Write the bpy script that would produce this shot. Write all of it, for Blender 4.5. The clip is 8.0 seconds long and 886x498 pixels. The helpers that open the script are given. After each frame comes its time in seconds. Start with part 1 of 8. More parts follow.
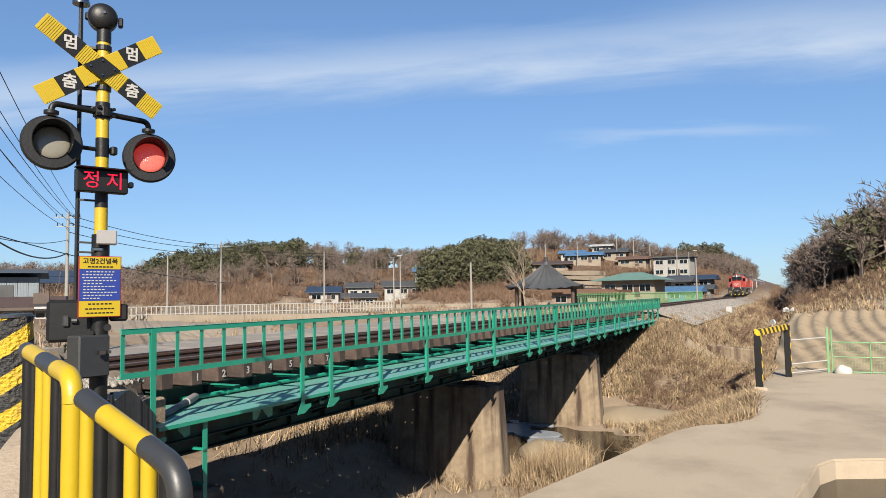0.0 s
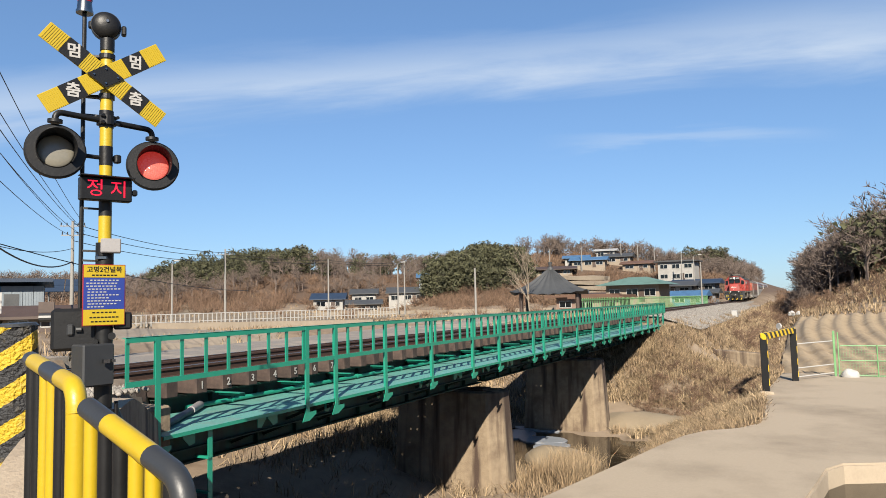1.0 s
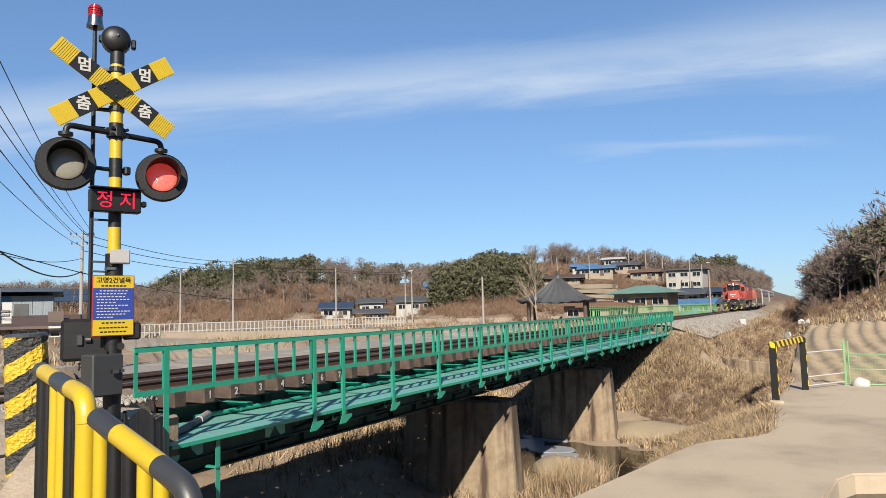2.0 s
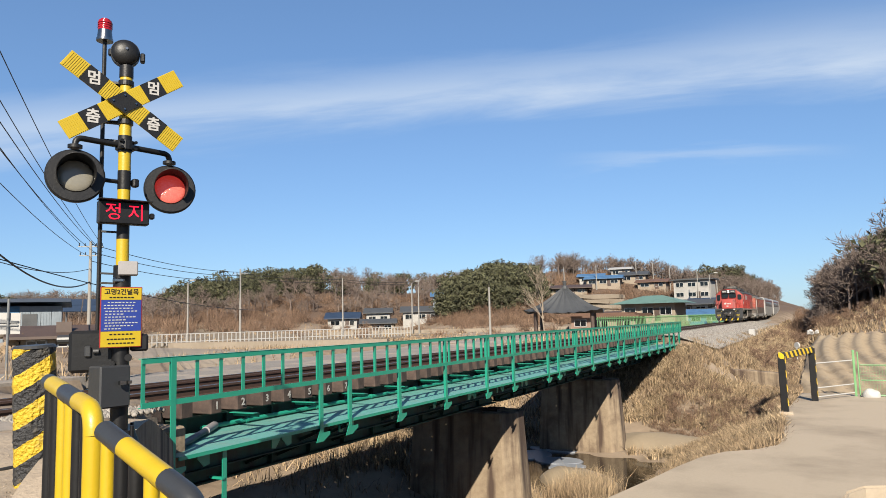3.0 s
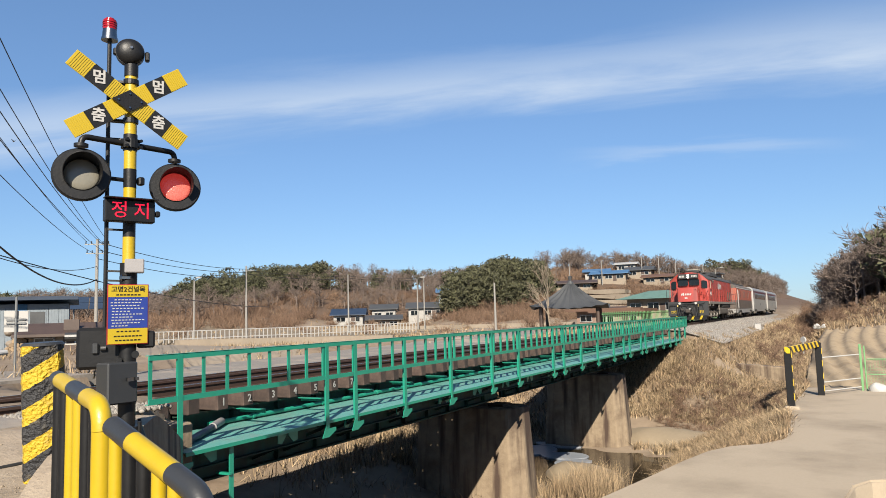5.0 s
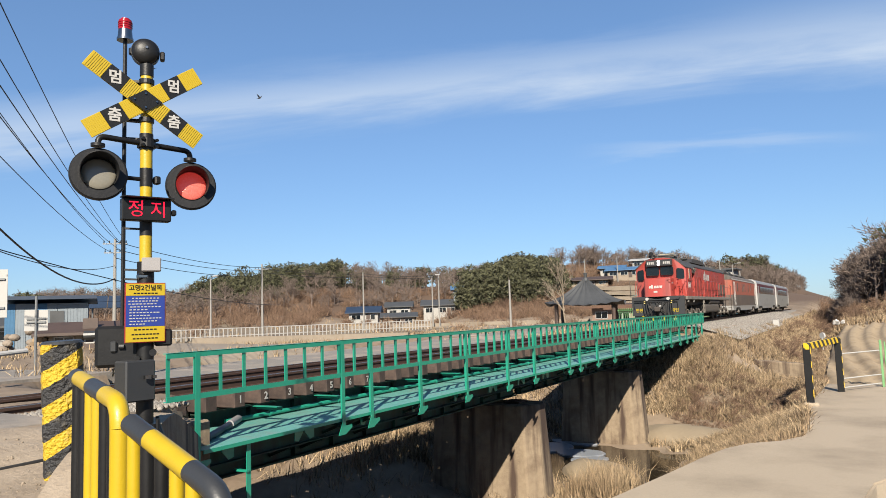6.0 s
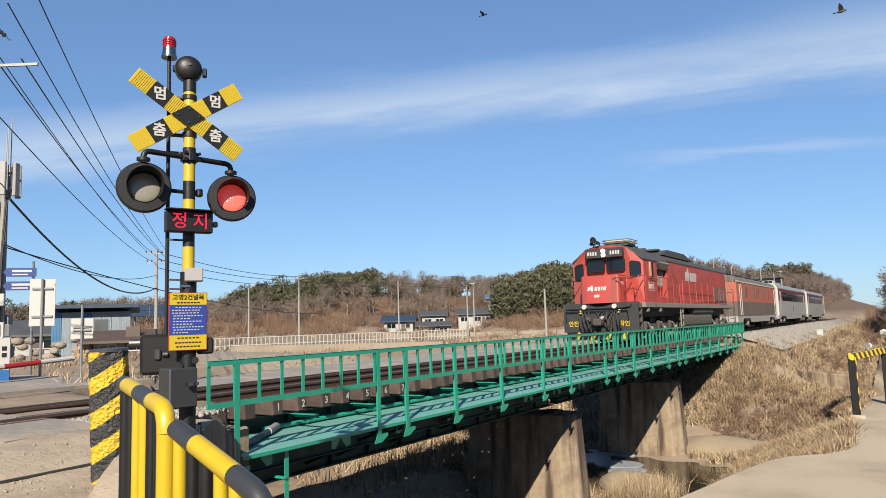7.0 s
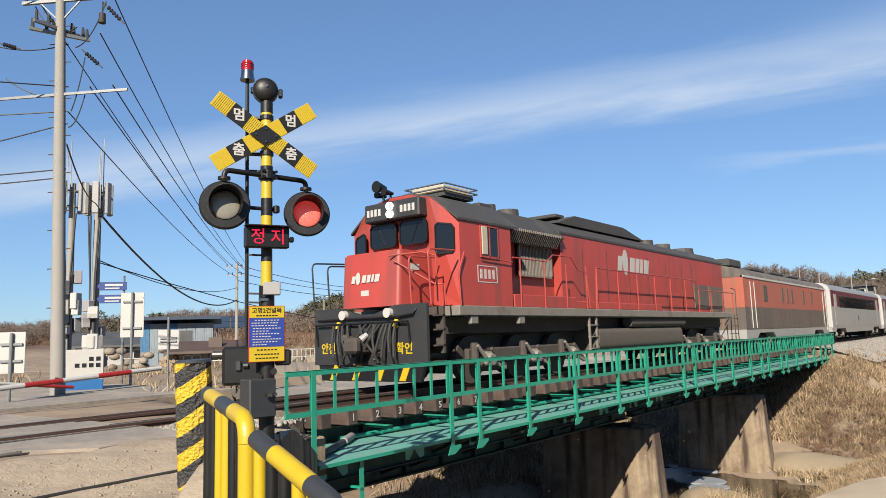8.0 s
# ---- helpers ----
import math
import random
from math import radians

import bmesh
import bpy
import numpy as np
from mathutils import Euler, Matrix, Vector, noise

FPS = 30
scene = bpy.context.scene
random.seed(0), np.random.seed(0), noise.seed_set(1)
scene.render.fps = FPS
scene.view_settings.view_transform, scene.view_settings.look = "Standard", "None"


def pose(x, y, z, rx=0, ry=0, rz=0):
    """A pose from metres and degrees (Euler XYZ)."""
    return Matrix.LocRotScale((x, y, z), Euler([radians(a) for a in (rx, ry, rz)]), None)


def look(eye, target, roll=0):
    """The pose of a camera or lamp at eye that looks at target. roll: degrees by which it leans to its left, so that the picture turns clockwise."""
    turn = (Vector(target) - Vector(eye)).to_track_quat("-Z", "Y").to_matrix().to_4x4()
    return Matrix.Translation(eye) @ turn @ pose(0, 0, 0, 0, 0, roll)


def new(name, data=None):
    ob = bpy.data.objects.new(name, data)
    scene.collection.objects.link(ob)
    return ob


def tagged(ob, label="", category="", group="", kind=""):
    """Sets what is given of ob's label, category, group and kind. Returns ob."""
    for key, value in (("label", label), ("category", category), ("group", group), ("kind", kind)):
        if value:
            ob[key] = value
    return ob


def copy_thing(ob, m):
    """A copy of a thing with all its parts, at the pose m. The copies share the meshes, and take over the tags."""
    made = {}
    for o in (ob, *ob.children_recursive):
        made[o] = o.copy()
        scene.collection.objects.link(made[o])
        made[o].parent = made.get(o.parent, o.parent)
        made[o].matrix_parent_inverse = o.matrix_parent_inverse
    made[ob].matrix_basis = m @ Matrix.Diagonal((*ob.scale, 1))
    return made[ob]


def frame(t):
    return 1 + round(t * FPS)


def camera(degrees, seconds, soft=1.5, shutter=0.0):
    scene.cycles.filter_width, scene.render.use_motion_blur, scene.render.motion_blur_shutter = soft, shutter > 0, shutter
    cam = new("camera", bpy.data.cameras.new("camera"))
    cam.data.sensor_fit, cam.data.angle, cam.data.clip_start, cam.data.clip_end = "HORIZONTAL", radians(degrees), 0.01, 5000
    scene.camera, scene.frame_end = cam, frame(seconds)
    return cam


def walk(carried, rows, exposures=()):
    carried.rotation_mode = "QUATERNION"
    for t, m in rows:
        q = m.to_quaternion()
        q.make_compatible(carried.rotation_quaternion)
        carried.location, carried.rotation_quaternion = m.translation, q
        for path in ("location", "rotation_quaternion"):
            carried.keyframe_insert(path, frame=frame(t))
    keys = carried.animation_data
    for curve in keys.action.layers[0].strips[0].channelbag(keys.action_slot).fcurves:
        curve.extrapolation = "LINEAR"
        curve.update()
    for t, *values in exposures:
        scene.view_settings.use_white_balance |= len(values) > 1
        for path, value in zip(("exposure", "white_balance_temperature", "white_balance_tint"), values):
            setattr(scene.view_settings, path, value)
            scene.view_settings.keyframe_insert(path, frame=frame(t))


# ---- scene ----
cam = camera(64.3, 8.0, soft=0.8)
PATH = [
    (0, (9.89, 0.349, 0.956), (8.996, 2.133, 1.088), -0.9),
    (0.5, (9.887, 0.364, 0.954), (8.981, 2.143, 1.084), -1.3),
    (1, (9.873, 0.369, 0.957), (8.97, 2.147, 1.106), -1.3),
    (1.5, (9.889, 0.352, 0.959), (8.978, 2.125, 1.12), -1.4),
    (3, (9.9, 0.344, 0.977), (8.965, 2.1, 1.18), -1.4),
    (3.5, (9.906, 0.333, 0.97), (8.967, 2.087, 1.179), -1.6),
    (4, (9.911, 0.327, 0.973), (8.971, 2.08, 1.181), -1.4),
    (4.5, (9.929, 0.321, 0.976), (8.985, 2.073, 1.176), -1.5),
    (6, (9.914, 0.338, 0.972), (8.928, 2.069, 1.158), -1.9),
    (6.5, (9.929, 0.31, 0.978), (8.894, 2.009, 1.18), -1.7),
    (7, (9.945, 0.286, 0.975), (8.877, 1.964, 1.189), -1.8),
    (7.5, (9.941, 0.278, 0.972), (8.857, 1.944, 1.2), -1.7),
    (7.6, (9.946, 0.276, 0.975), (8.843, 1.93, 1.198), -1.75),
    (7.7, (9.951, 0.275, 0.978), (8.832, 1.918, 1.199), -1.75),
    (7.8, (9.956, 0.273, 0.982), (8.813, 1.899, 1.203), -1.75),
    (7.9, (9.961, 0.272, 0.985), (8.778, 1.867, 1.222), -1.75),
    (8, (9.966, 0.27, 0.988), (8.737, 1.827, 1.238), -1.8),
]
walk(cam, [(t, look(eye, aim, roll)) for t, eye, aim, roll in PATH])

# ---- world and sun ----
SUN_EL, SUN_AZ = 33.0, 155.0  # degrees above the horizon; clockwise from +y
world = bpy.data.worlds.new("sky")
scene.world = world
world.use_nodes = True
wn, wl = world.node_tree.nodes, world.node_tree.links
bg = wn["Background"]
sky = wn.new("ShaderNodeTexSky")
sky.sky_type, sky.sun_disc = "NISHITA", False
sky.sun_elevation, sky.sun_rotation = radians(SUN_EL), radians(SUN_AZ)
sky.air_density, sky.dust_density, sky.ozone_density = 1.0, 0.15, 3.5


def wnode(kind, op=None, **ins):
    n = wn.new(kind)
    if op:
        n.operation = op
    for k, v in ins.items():
        s = n.inputs[int(k[1:])]
        if isinstance(v, (float, int, tuple)):
            s.default_value = v
        else:
            wl.new(v, s)
    return n.outputs


# the sky's glow, evened towards the horizon and tinted as clear winter air
scaled = wnode("ShaderNodeVectorMath", "MULTIPLY", i0=sky.outputs[0], i1=(0.11, 0.11, 0.11))[0]
gam = wnode("ShaderNodeGamma", None, i0=scaled, i1=0.65)[0]
air = wnode("ShaderNodeVectorMath", "MULTIPLY", i0=gam, i1=(0.59, 0.790, 1.045))[0]
# a long streak of thin high cloud, and a short one under it
way = wnode("ShaderNodeTexCoord")["Generated"]
off = wnode("ShaderNodeVectorMath", "DOT_PRODUCT", i0=way, i1=(0.0928, -0.3065, 0.9473))["Value"]
along = wnode("ShaderNodeVectorMath", "DOT_PRODUCT", i0=way, i1=(0.93, 0.36, 0.0))["Value"]
uv = wnode("ShaderNodeCombineXYZ", None, i0=wnode("ShaderNodeMath", "MULTIPLY", i0=along, i1=2.2)[0], i1=wnode("ShaderNodeMath", "MULTIPLY", i0=off, i1=16.0)[0], i2=0.0)[0]
cn = wn.new("ShaderNodeTexNoise")
cn.inputs["Scale"].default_value, cn.inputs["Detail"].default_value, cn.inputs["Roughness"].default_value, cn.inputs["Distortion"].default_value = 1.6, 7.0, 0.58, 0.35
wl.new(uv, cn.inputs["Vector"])
wav = wnode("ShaderNodeMath", "MULTIPLY_ADD", i0=cn.outputs["Fac"], i1=0.07, i2=off)[0]


def streak(mid, wide, a, b, c, d, gain):
    """Cloud round the line off = mid, from a to d along it."""
    q = wnode("ShaderNodeMath", "ABSOLUTE", i0=wnode("ShaderNodeMath", "SUBTRACT", i0=wav, i1=mid)[0])[0]
    f = wn.new("ShaderNodeMapRange")
    f.interpolation_type = "SMOOTHSTEP"
    f.inputs["From Min"].default_value, f.inputs["From Max"].default_value, f.inputs["To Min"].default_value, f.inputs["To Max"].default_value = 0.0, wide, 1.0, 0.0
    wl.new(q, f.inputs["Value"])
    e = f.outputs[0]
    for lo, hi in ((a, b), (d, c)):
        g = wn.new("ShaderNodeMapRange")
        g.interpolation_type = "SMOOTHSTEP"
        g.inputs["From Min"].default_value, g.inputs["From Max"].default_value = lo, hi
        wl.new(along, g.inputs["Value"])
        e = wnode("ShaderNodeMath", "MULTIPLY", i0=e, i1=g.outputs[0])[0]
    h = wn.new("ShaderNodeMapRange")
    h.inputs["From Min"].default_value, h.inputs["From Max"].default_value, h.inputs["To Min"].default_value = 0.30, 0.70, 0.35
    wl.new(cn.outputs["Fac"], h.inputs["Value"])
    return wnode("ShaderNodeMath", "MULTIPLY", i0=wnode("ShaderNodeMath", "MULTIPLY", i0=e, i1=h.outputs[0])[0], i1=gain)[0]


c1 = streak(0.035, 0.058, -1.9, -0.8, 0.35, 0.75, 0.80)
c2 = streak(-0.075, 0.018, 0.02, 0.18, 0.28, 0.42, 0.45)
c3 = streak(0.075, 0.05, 0.1, 0.35, 0.6, 0.8, 0.22)
cl = wnode("ShaderNodeMath", "ADD", i0=wnode("ShaderNodeMath", "ADD", i0=c1, i1=c2)[0], i1=c3)[0]
mixw = wn.new("ShaderNodeMix")
mixw.data_type = "RGBA"
wl.new(cl, mixw.inputs["Factor"])
wl.new(air, mixw.inputs["A"])
mixw.inputs["B"].default_value = (0.66, 0.77, 0.92, 1)
wl.new(mixw.outputs["Result"], bg.inputs[0])
bg.inputs[1].default_value = 0.40
sun_data = bpy.data.lights.new("sun", "SUN")
sun_data.energy, sun_data.angle, sun_data.color = 5.0, radians(0.53), (1.0, 0.905, 0.765)
sun = new("sun", sun_data)
sun_dir = Vector((math.sin(radians(SUN_AZ)) * math.cos(radians(SUN_EL)), math.cos(radians(SUN_AZ)) * math.cos(radians(SUN_EL)), math.sin(radians(SUN_EL))))
sun.matrix_world = look(sun_dir * 60, (0, 0, 0))
scene.view_settings.exposure = 1.28
# ---- helpers for meshes ----
def box(bm, c, s, rot=None, bev=0.0):
    """A box with centre c and size s, turned by rot, with bevelled edges."""
    m = Matrix.Translation(c)
    if rot is not None:
        m = m @ rot.to_4x4()
    r = bmesh.ops.create_cube(bm, size=1.0, matrix=m @ Matrix.Diagonal((*s, 1)))
    if bev > 0:
        es = list({e for v in r["verts"] for e in v.link_edges})
        bmesh.ops.bevel(bm, geom=es, offset=bev, segments=1, affect="EDGES")


def rod(bm, a, b, r0, r1=None, seg=10, caps=True):
    """A round bar from a to b."""
    a, b = Vector(a), Vector(b)
    d = b - a
    m = Matrix.Translation((a + b) / 2) @ d.to_track_quat("Z", "Y").to_matrix().to_4x4()
    bmesh.ops.create_cone(bm, cap_ends=caps, segments=seg, radius1=r0, radius2=r0 if r1 is None else r1, depth=d.length, matrix=m)


def bar(bm, a, b, w, h, up=(0, 0, 1), bev=0.0):
    """A square bar from a to b, w wide and h high."""
    a, b = Vector(a), Vector(b)
    y = (b - a).normalized()
    x = y.cross(Vector(up)).normalized()
    z = x.cross(y)
    rot = Matrix((x, y, z)).transposed()
    box(bm, (a + b) / 2, (w, (b - a).length, h), rot, bev)


def pipe(bm, pts, r, seg=10):
    """A bent tube through the points, with mitred rings."""
    pts = [Vector(p) for p in pts]
    rings = []
    n = None
    for i, p in enumerate(pts):
        d = (pts[min(i + 1, len(pts) - 1)] - pts[max(i - 1, 0)]).normalized()
        if n is None:
            n = d.orthogonal().normalized()
        n = (n - d * n.dot(d)).normalized()
        b = d.cross(n)
        rings.append([bm.verts.new(p + r * (math.cos(2 * math.pi * k / seg) * n + math.sin(2 * math.pi * k / seg) * b)) for k in range(seg)])
    for q, s in zip(rings, rings[1:]):
        for k in range(seg):
            bm.faces.new((q[k], q[(k + 1) % seg], s[(k + 1) % seg], s[k]))
    bm.faces.new(list(reversed(rings[0])))
    bm.faces.new(rings[-1])


def arc(a, corner, b, r, n=5):
    """Points from a to b by way of a rounded corner of radius r."""
    a, c, b = Vector(a), Vector(corner), Vector(b)
    p, q = c + (a - c).normalized() * r, c + (b - c).normalized() * r
    return [p * (1 - t) ** 2 + c * 2 * t * (1 - t) + q * t * t for t in [i / n for i in range(n + 1)]]


def prism(bm, poly, axis, lo, hi):
    """The polygon poly, of two coordinates, pushed out along axis 0, 1 or 2 from lo to hi."""
    def at(p, v):
        q = list(p)
        q.insert(axis, v)
        return q
    a = [bm.verts.new(at(p, lo)) for p in poly]
    b = [bm.verts.new(at(p, hi)) for p in poly]
    fs = [bm.faces.new(a), bm.faces.new(list(reversed(b)))]
    for i in range(len(poly)):
        j = (i + 1) % len(poly)
        fs.append(bm.faces.new((a[j], a[i], b[i], b[j])))
    bmesh.ops.recalc_face_normals(bm, faces=fs)


def mesh_of(name, bm, mat, smooth=False):
    me = bpy.data.meshes.new(name)
    bm.to_mesh(me)
    bm.free()
    me.materials.append(mat)
    if smooth:
        me.shade_smooth()
        me.set_sharp_from_angle(angle=radians(38))
    return me


def part(name, bm, mat, parent=None, label="", smooth=False):
    ob = new(name, mesh_of(name, bm, mat, smooth))
    if parent is not None:
        ob.parent = parent
    if label:
        ob["label"] = label
    return ob


def piece(name, me, parent, m):
    """One more object on a shared mesh."""
    ob = new(name, me)
    ob.parent = parent
    ob.matrix_basis = m
    return ob


def thing(name, label, category, m=None, group="", kind=""):
    ob = new(name)
    ob.empty_display_size = 0.2
    if m is not None:
        ob.matrix_basis = m
    return tagged(ob, label, category, group, kind)


def raw(name, verts, faces, mat):
    """A mesh object from arrays of vertices and of triangles or quads."""
    verts, faces = np.asarray(verts, dtype=np.float32), np.asarray(faces, dtype=np.int32)
    me = bpy.data.meshes.new(name)
    n = faces.shape[1]
    me.vertices.add(len(verts))
    me.vertices.foreach_set("co", verts.ravel())
    me.loops.add(faces.size)
    me.loops.foreach_set("vertex_index", faces.ravel())
    me.polygons.add(len(faces))
    me.polygons.foreach_set("loop_start", np.arange(0, faces.size, n, dtype=np.int32))
    me.update(calc_edges=True)
    me.validate()
    me.materials.append(mat)
    return new(name, me)


# ---- materials ----
COLOUR_SCALE = 0.41  # scales every base colour down so that shade renders darker


def mat(name, colour, rough=0.6, metal=0.0, second=None, scale=6.0, amount=0.5, stain=None, stain_scale=0.8, stain_at=(0.5, 0.7), bump=0.2, bump_scale=40.0, island=0.0, rand=0.0, emit=None, power=0.0, spec=0.5, litter=None, streak=None):
    """A surface of two colours at a fine scale, stains at a coarse one, and relief."""
    m = bpy.data.materials.new(name)
    m.use_nodes = True
    N, L = m.node_tree.nodes, m.node_tree.links
    p = N["Principled BSDF"]
    p.inputs["Roughness"].default_value, p.inputs["Metallic"].default_value = rough, metal
    p.inputs["Specular IOR Level"].default_value = spec
    co = N.new("ShaderNodeTexCoord").outputs["Object"]
    c4 = lambda c: (*c, 1.0)

    def noise_at(s, detail=6.0):
        n = N.new("ShaderNodeTexNoise")
        n.inputs["Scale"].default_value, n.inputs["Detail"].default_value, n.inputs["Roughness"].default_value = s, detail, 0.62
        L.new(co, n.inputs["Vector"])
        return n.outputs["Fac"]

    def ramp(f, a, b):
        r = N.new("ShaderNodeMapRange")
        r.inputs["From Min"].default_value, r.inputs["From Max"].default_value = a, b
        L.new(f, r.inputs["Value"])
        return r.outputs["Result"]

    def mix(f, a, b, kind="MIX"):
        x = N.new("ShaderNodeMix")
        x.data_type, x.blend_type = "RGBA", kind
        for s, v in ((x.inputs["Factor"], f), (x.inputs["A"], a), (x.inputs["B"], b)):
            if isinstance(v, (float, int, tuple)):
                s.default_value = v
            else:
                L.new(v, s)
        return x.outputs["Result"]

    second = second or tuple(v * 0.75 for v in colour)
    colour, second, stain = (c and tuple(v * COLOUR_SCALE for v in c) for c in (colour, second, stain))
    k = N.new("ShaderNodeMath")
    k.operation = "MULTIPLY"
    L.new(ramp(noise_at(scale), 0.35, 0.68), k.inputs[0])
    k.inputs[1].default_value = amount
    col = mix(k.outputs[0], c4(colour), c4(second))
    if stain:
        col = mix(ramp(noise_at(stain_scale, 8.0), *stain_at), col, c4(stain))
    if streak:  # run-off stains drawn out downwards
        mp = N.new("ShaderNodeMapping")
        mp.inputs["Scale"].default_value = (3.2, 3.2, 0.22)
        L.new(co, mp.inputs["Vector"])
        sn = N.new("ShaderNodeTexNoise")
        sn.inputs["Scale"].default_value, sn.inputs["Detail"].default_value = 1.0, 7.0
        L.new(mp.outputs[0], sn.inputs["Vector"])
        col = mix(ramp(sn.outputs["Fac"], 0.47, 0.66), col, c4(tuple(v * COLOUR_SCALE for v in streak)))
    if litter:  # leaf litter under the woods on higher ground
        sp = N.new("ShaderNodeSeparateXYZ")
        L.new(co, sp.inputs[0])
        col = mix(ramp(sp.outputs["Z"], 0.2, 1.6), col, c4(tuple(v * COLOUR_SCALE for v in litter)))
    for on, node, out in ((island, "ShaderNodeNewGeometry", "Random Per Island"), (rand, "ShaderNodeObjectInfo", "Random")):
        if on:
            g = N.new(node)
            v = N.new("ShaderNodeMapRange")
            v.inputs["To Min"].default_value, v.inputs["To Max"].default_value = 1 - on, 1 + on
            L.new(g.outputs[out], v.inputs["Value"])
            h = N.new("ShaderNodeHueSaturation")
            L.new(v.outputs[0], h.inputs["Value"])
            L.new(col, h.inputs["Color"])
            col = h.outputs["Color"]
    L.new(col, p.inputs["Base Color"])
    if bump:
        b = N.new("ShaderNodeBump")
        b.inputs["Strength"].default_value, b.inputs["Distance"].default_value = bump, 0.02
        L.new(noise_at(bump_scale), b.inputs["Height"])
        L.new(b.outputs[0], p.inputs["Normal"])
    if emit:
        p.inputs["Emission Color"].default_value, p.inputs["Emission Strength"].default_value = c4(emit), power
    return m


M_GREEN = mat("green_paint", (0.022, 0.42, 0.275), 0.36, second=(0.04, 0.49, 0.33), scale=3, stain=(0.10, 0.12, 0.07), stain_scale=5, stain_at=(0.66, 0.8), bump=0.08)
# Darker copy of the green: deck shade is in the colour, with stains
M_SHADEGREEN = mat("shade_green_paint", (0.014, 0.13, 0.088), 0.7, second=(0.02, 0.08, 0.055), scale=2.5, amount=0.9, streak=(0.03, 0.03, 0.02), stain=(0.06, 0.05, 0.035), stain_scale=1.4, stain_at=(0.5, 0.75), bump=0.2)
M_DECK = mat("deck_plate", (0.18, 0.56, 0.48), 0.5, second=(0.28, 0.62, 0.54), scale=5, stain=(0.32, 0.46, 0.40), stain_scale=2.2, stain_at=(0.5, 0.8), bump=0.3, bump_scale=90)
M_RUST = mat("rusty_steel", (0.075, 0.035, 0.022), 0.75, second=(0.12, 0.06, 0.035), scale=14, bump=0.2)
M_RAILTOP = mat("worn_rail_head", (0.36, 0.34, 0.32), 0.3, 0.9, scale=20, bump=0.05)
M_TIE = mat("sleeper_timber", (0.13, 0.085, 0.065), 0.85, second=(0.055, 0.035, 0.03), scale=7, amount=0.9, bump=0.5, bump_scale=60, rand=0.25)
M_CONC = mat("old_concrete", (0.48, 0.37, 0.245), 0.9, second=(0.34, 0.25, 0.165), scale=5, amount=0.8, streak=(0.10, 0.06, 0.04), stain=(0.20, 0.135, 0.085), stain_scale=0.9, stain_at=(0.5, 0.72), bump=0.5, bump_scale=25)
# Dark copy of the old concrete: abutment shade is put into its colour
M_CONCSHADE = mat("shade_dark_concrete", (0.20, 0.165, 0.125), 0.9, second=(0.13, 0.105, 0.08), scale=5, streak=(0.07, 0.05, 0.035), bump=0.6, bump_scale=25)
M_SLAB = mat("pale_concrete", (0.70, 0.575, 0.42), 0.9, second=(0.58, 0.47, 0.34), scale=14, stain=(0.45, 0.36, 0.255), stain_scale=0.3, stain_at=(0.45, 0.68), bump=0.5, bump_scale=45)
M_SOIL = mat("dry_ground", (0.36, 0.265, 0.18), 0.95, second=(0.24, 0.17, 0.11), scale=2.6, amount=1.0, stain=(0.50, 0.385, 0.27), stain_scale=0.2, stain_at=(0.42, 0.66), bump=0.9, bump_scale=9, litter=(0.17, 0.105, 0.065))
M_YEL = mat("yellow_paint", (0.80, 0.56, 0.015), 0.4, second=(0.72, 0.48, 0.01), scale=9, stain=(0.35, 0.24, 0.05), stain_scale=7, stain_at=(0.68, 0.85), bump=0.1)
M_RUBBER = mat("black_rubber", (0.02, 0.02, 0.02), 0.75, second=(0.04, 0.036, 0.032), scale=9, bump=0.1)
M_BLK = mat("black_paint", (0.012, 0.012, 0.013), 0.45, second=(0.026, 0.026, 0.026), scale=9, bump=0.1, spec=0.3)
M_GREY = mat("grey_enamel", (0.045, 0.048, 0.052), 0.45, second=(0.06, 0.062, 0.065), scale=6, bump=0.08)
M_RED = mat("red_enamel", (0.66, 0.085, 0.065), 0.42, second=(0.48, 0.075, 0.06), scale=1.3, streak=(0.44, 0.085, 0.068), stain=(0.30, 0.055, 0.045), stain_scale=1.1, stain_at=(0.58, 0.85), bump=0.06)
M_WATER = mat("still_water", (0.05, 0.038, 0.024), 0.05, second=(0.07, 0.055, 0.035), scale=2, bump=0.03, bump_scale=9, spec=0.28)
# ---- ground ----
def sstep(a, b, v):
    t = np.clip((v - a) / (b - a), 0, 1)
    return t * t * (3 - 2 * t)


def hump(x, y, cx, cy, rx, ry, h):
    return h * np.exp(-(((x - cx) / rx) ** 2 + ((y - cy) / ry) ** 2))


def lumps(x, y, s, k):
    return np.sin(x * s + k) * np.cos(y * s * 1.13 + 2 * k) + 0.5 * np.sin(x * s * 2.3 - y * s * 1.9 + k * 3)


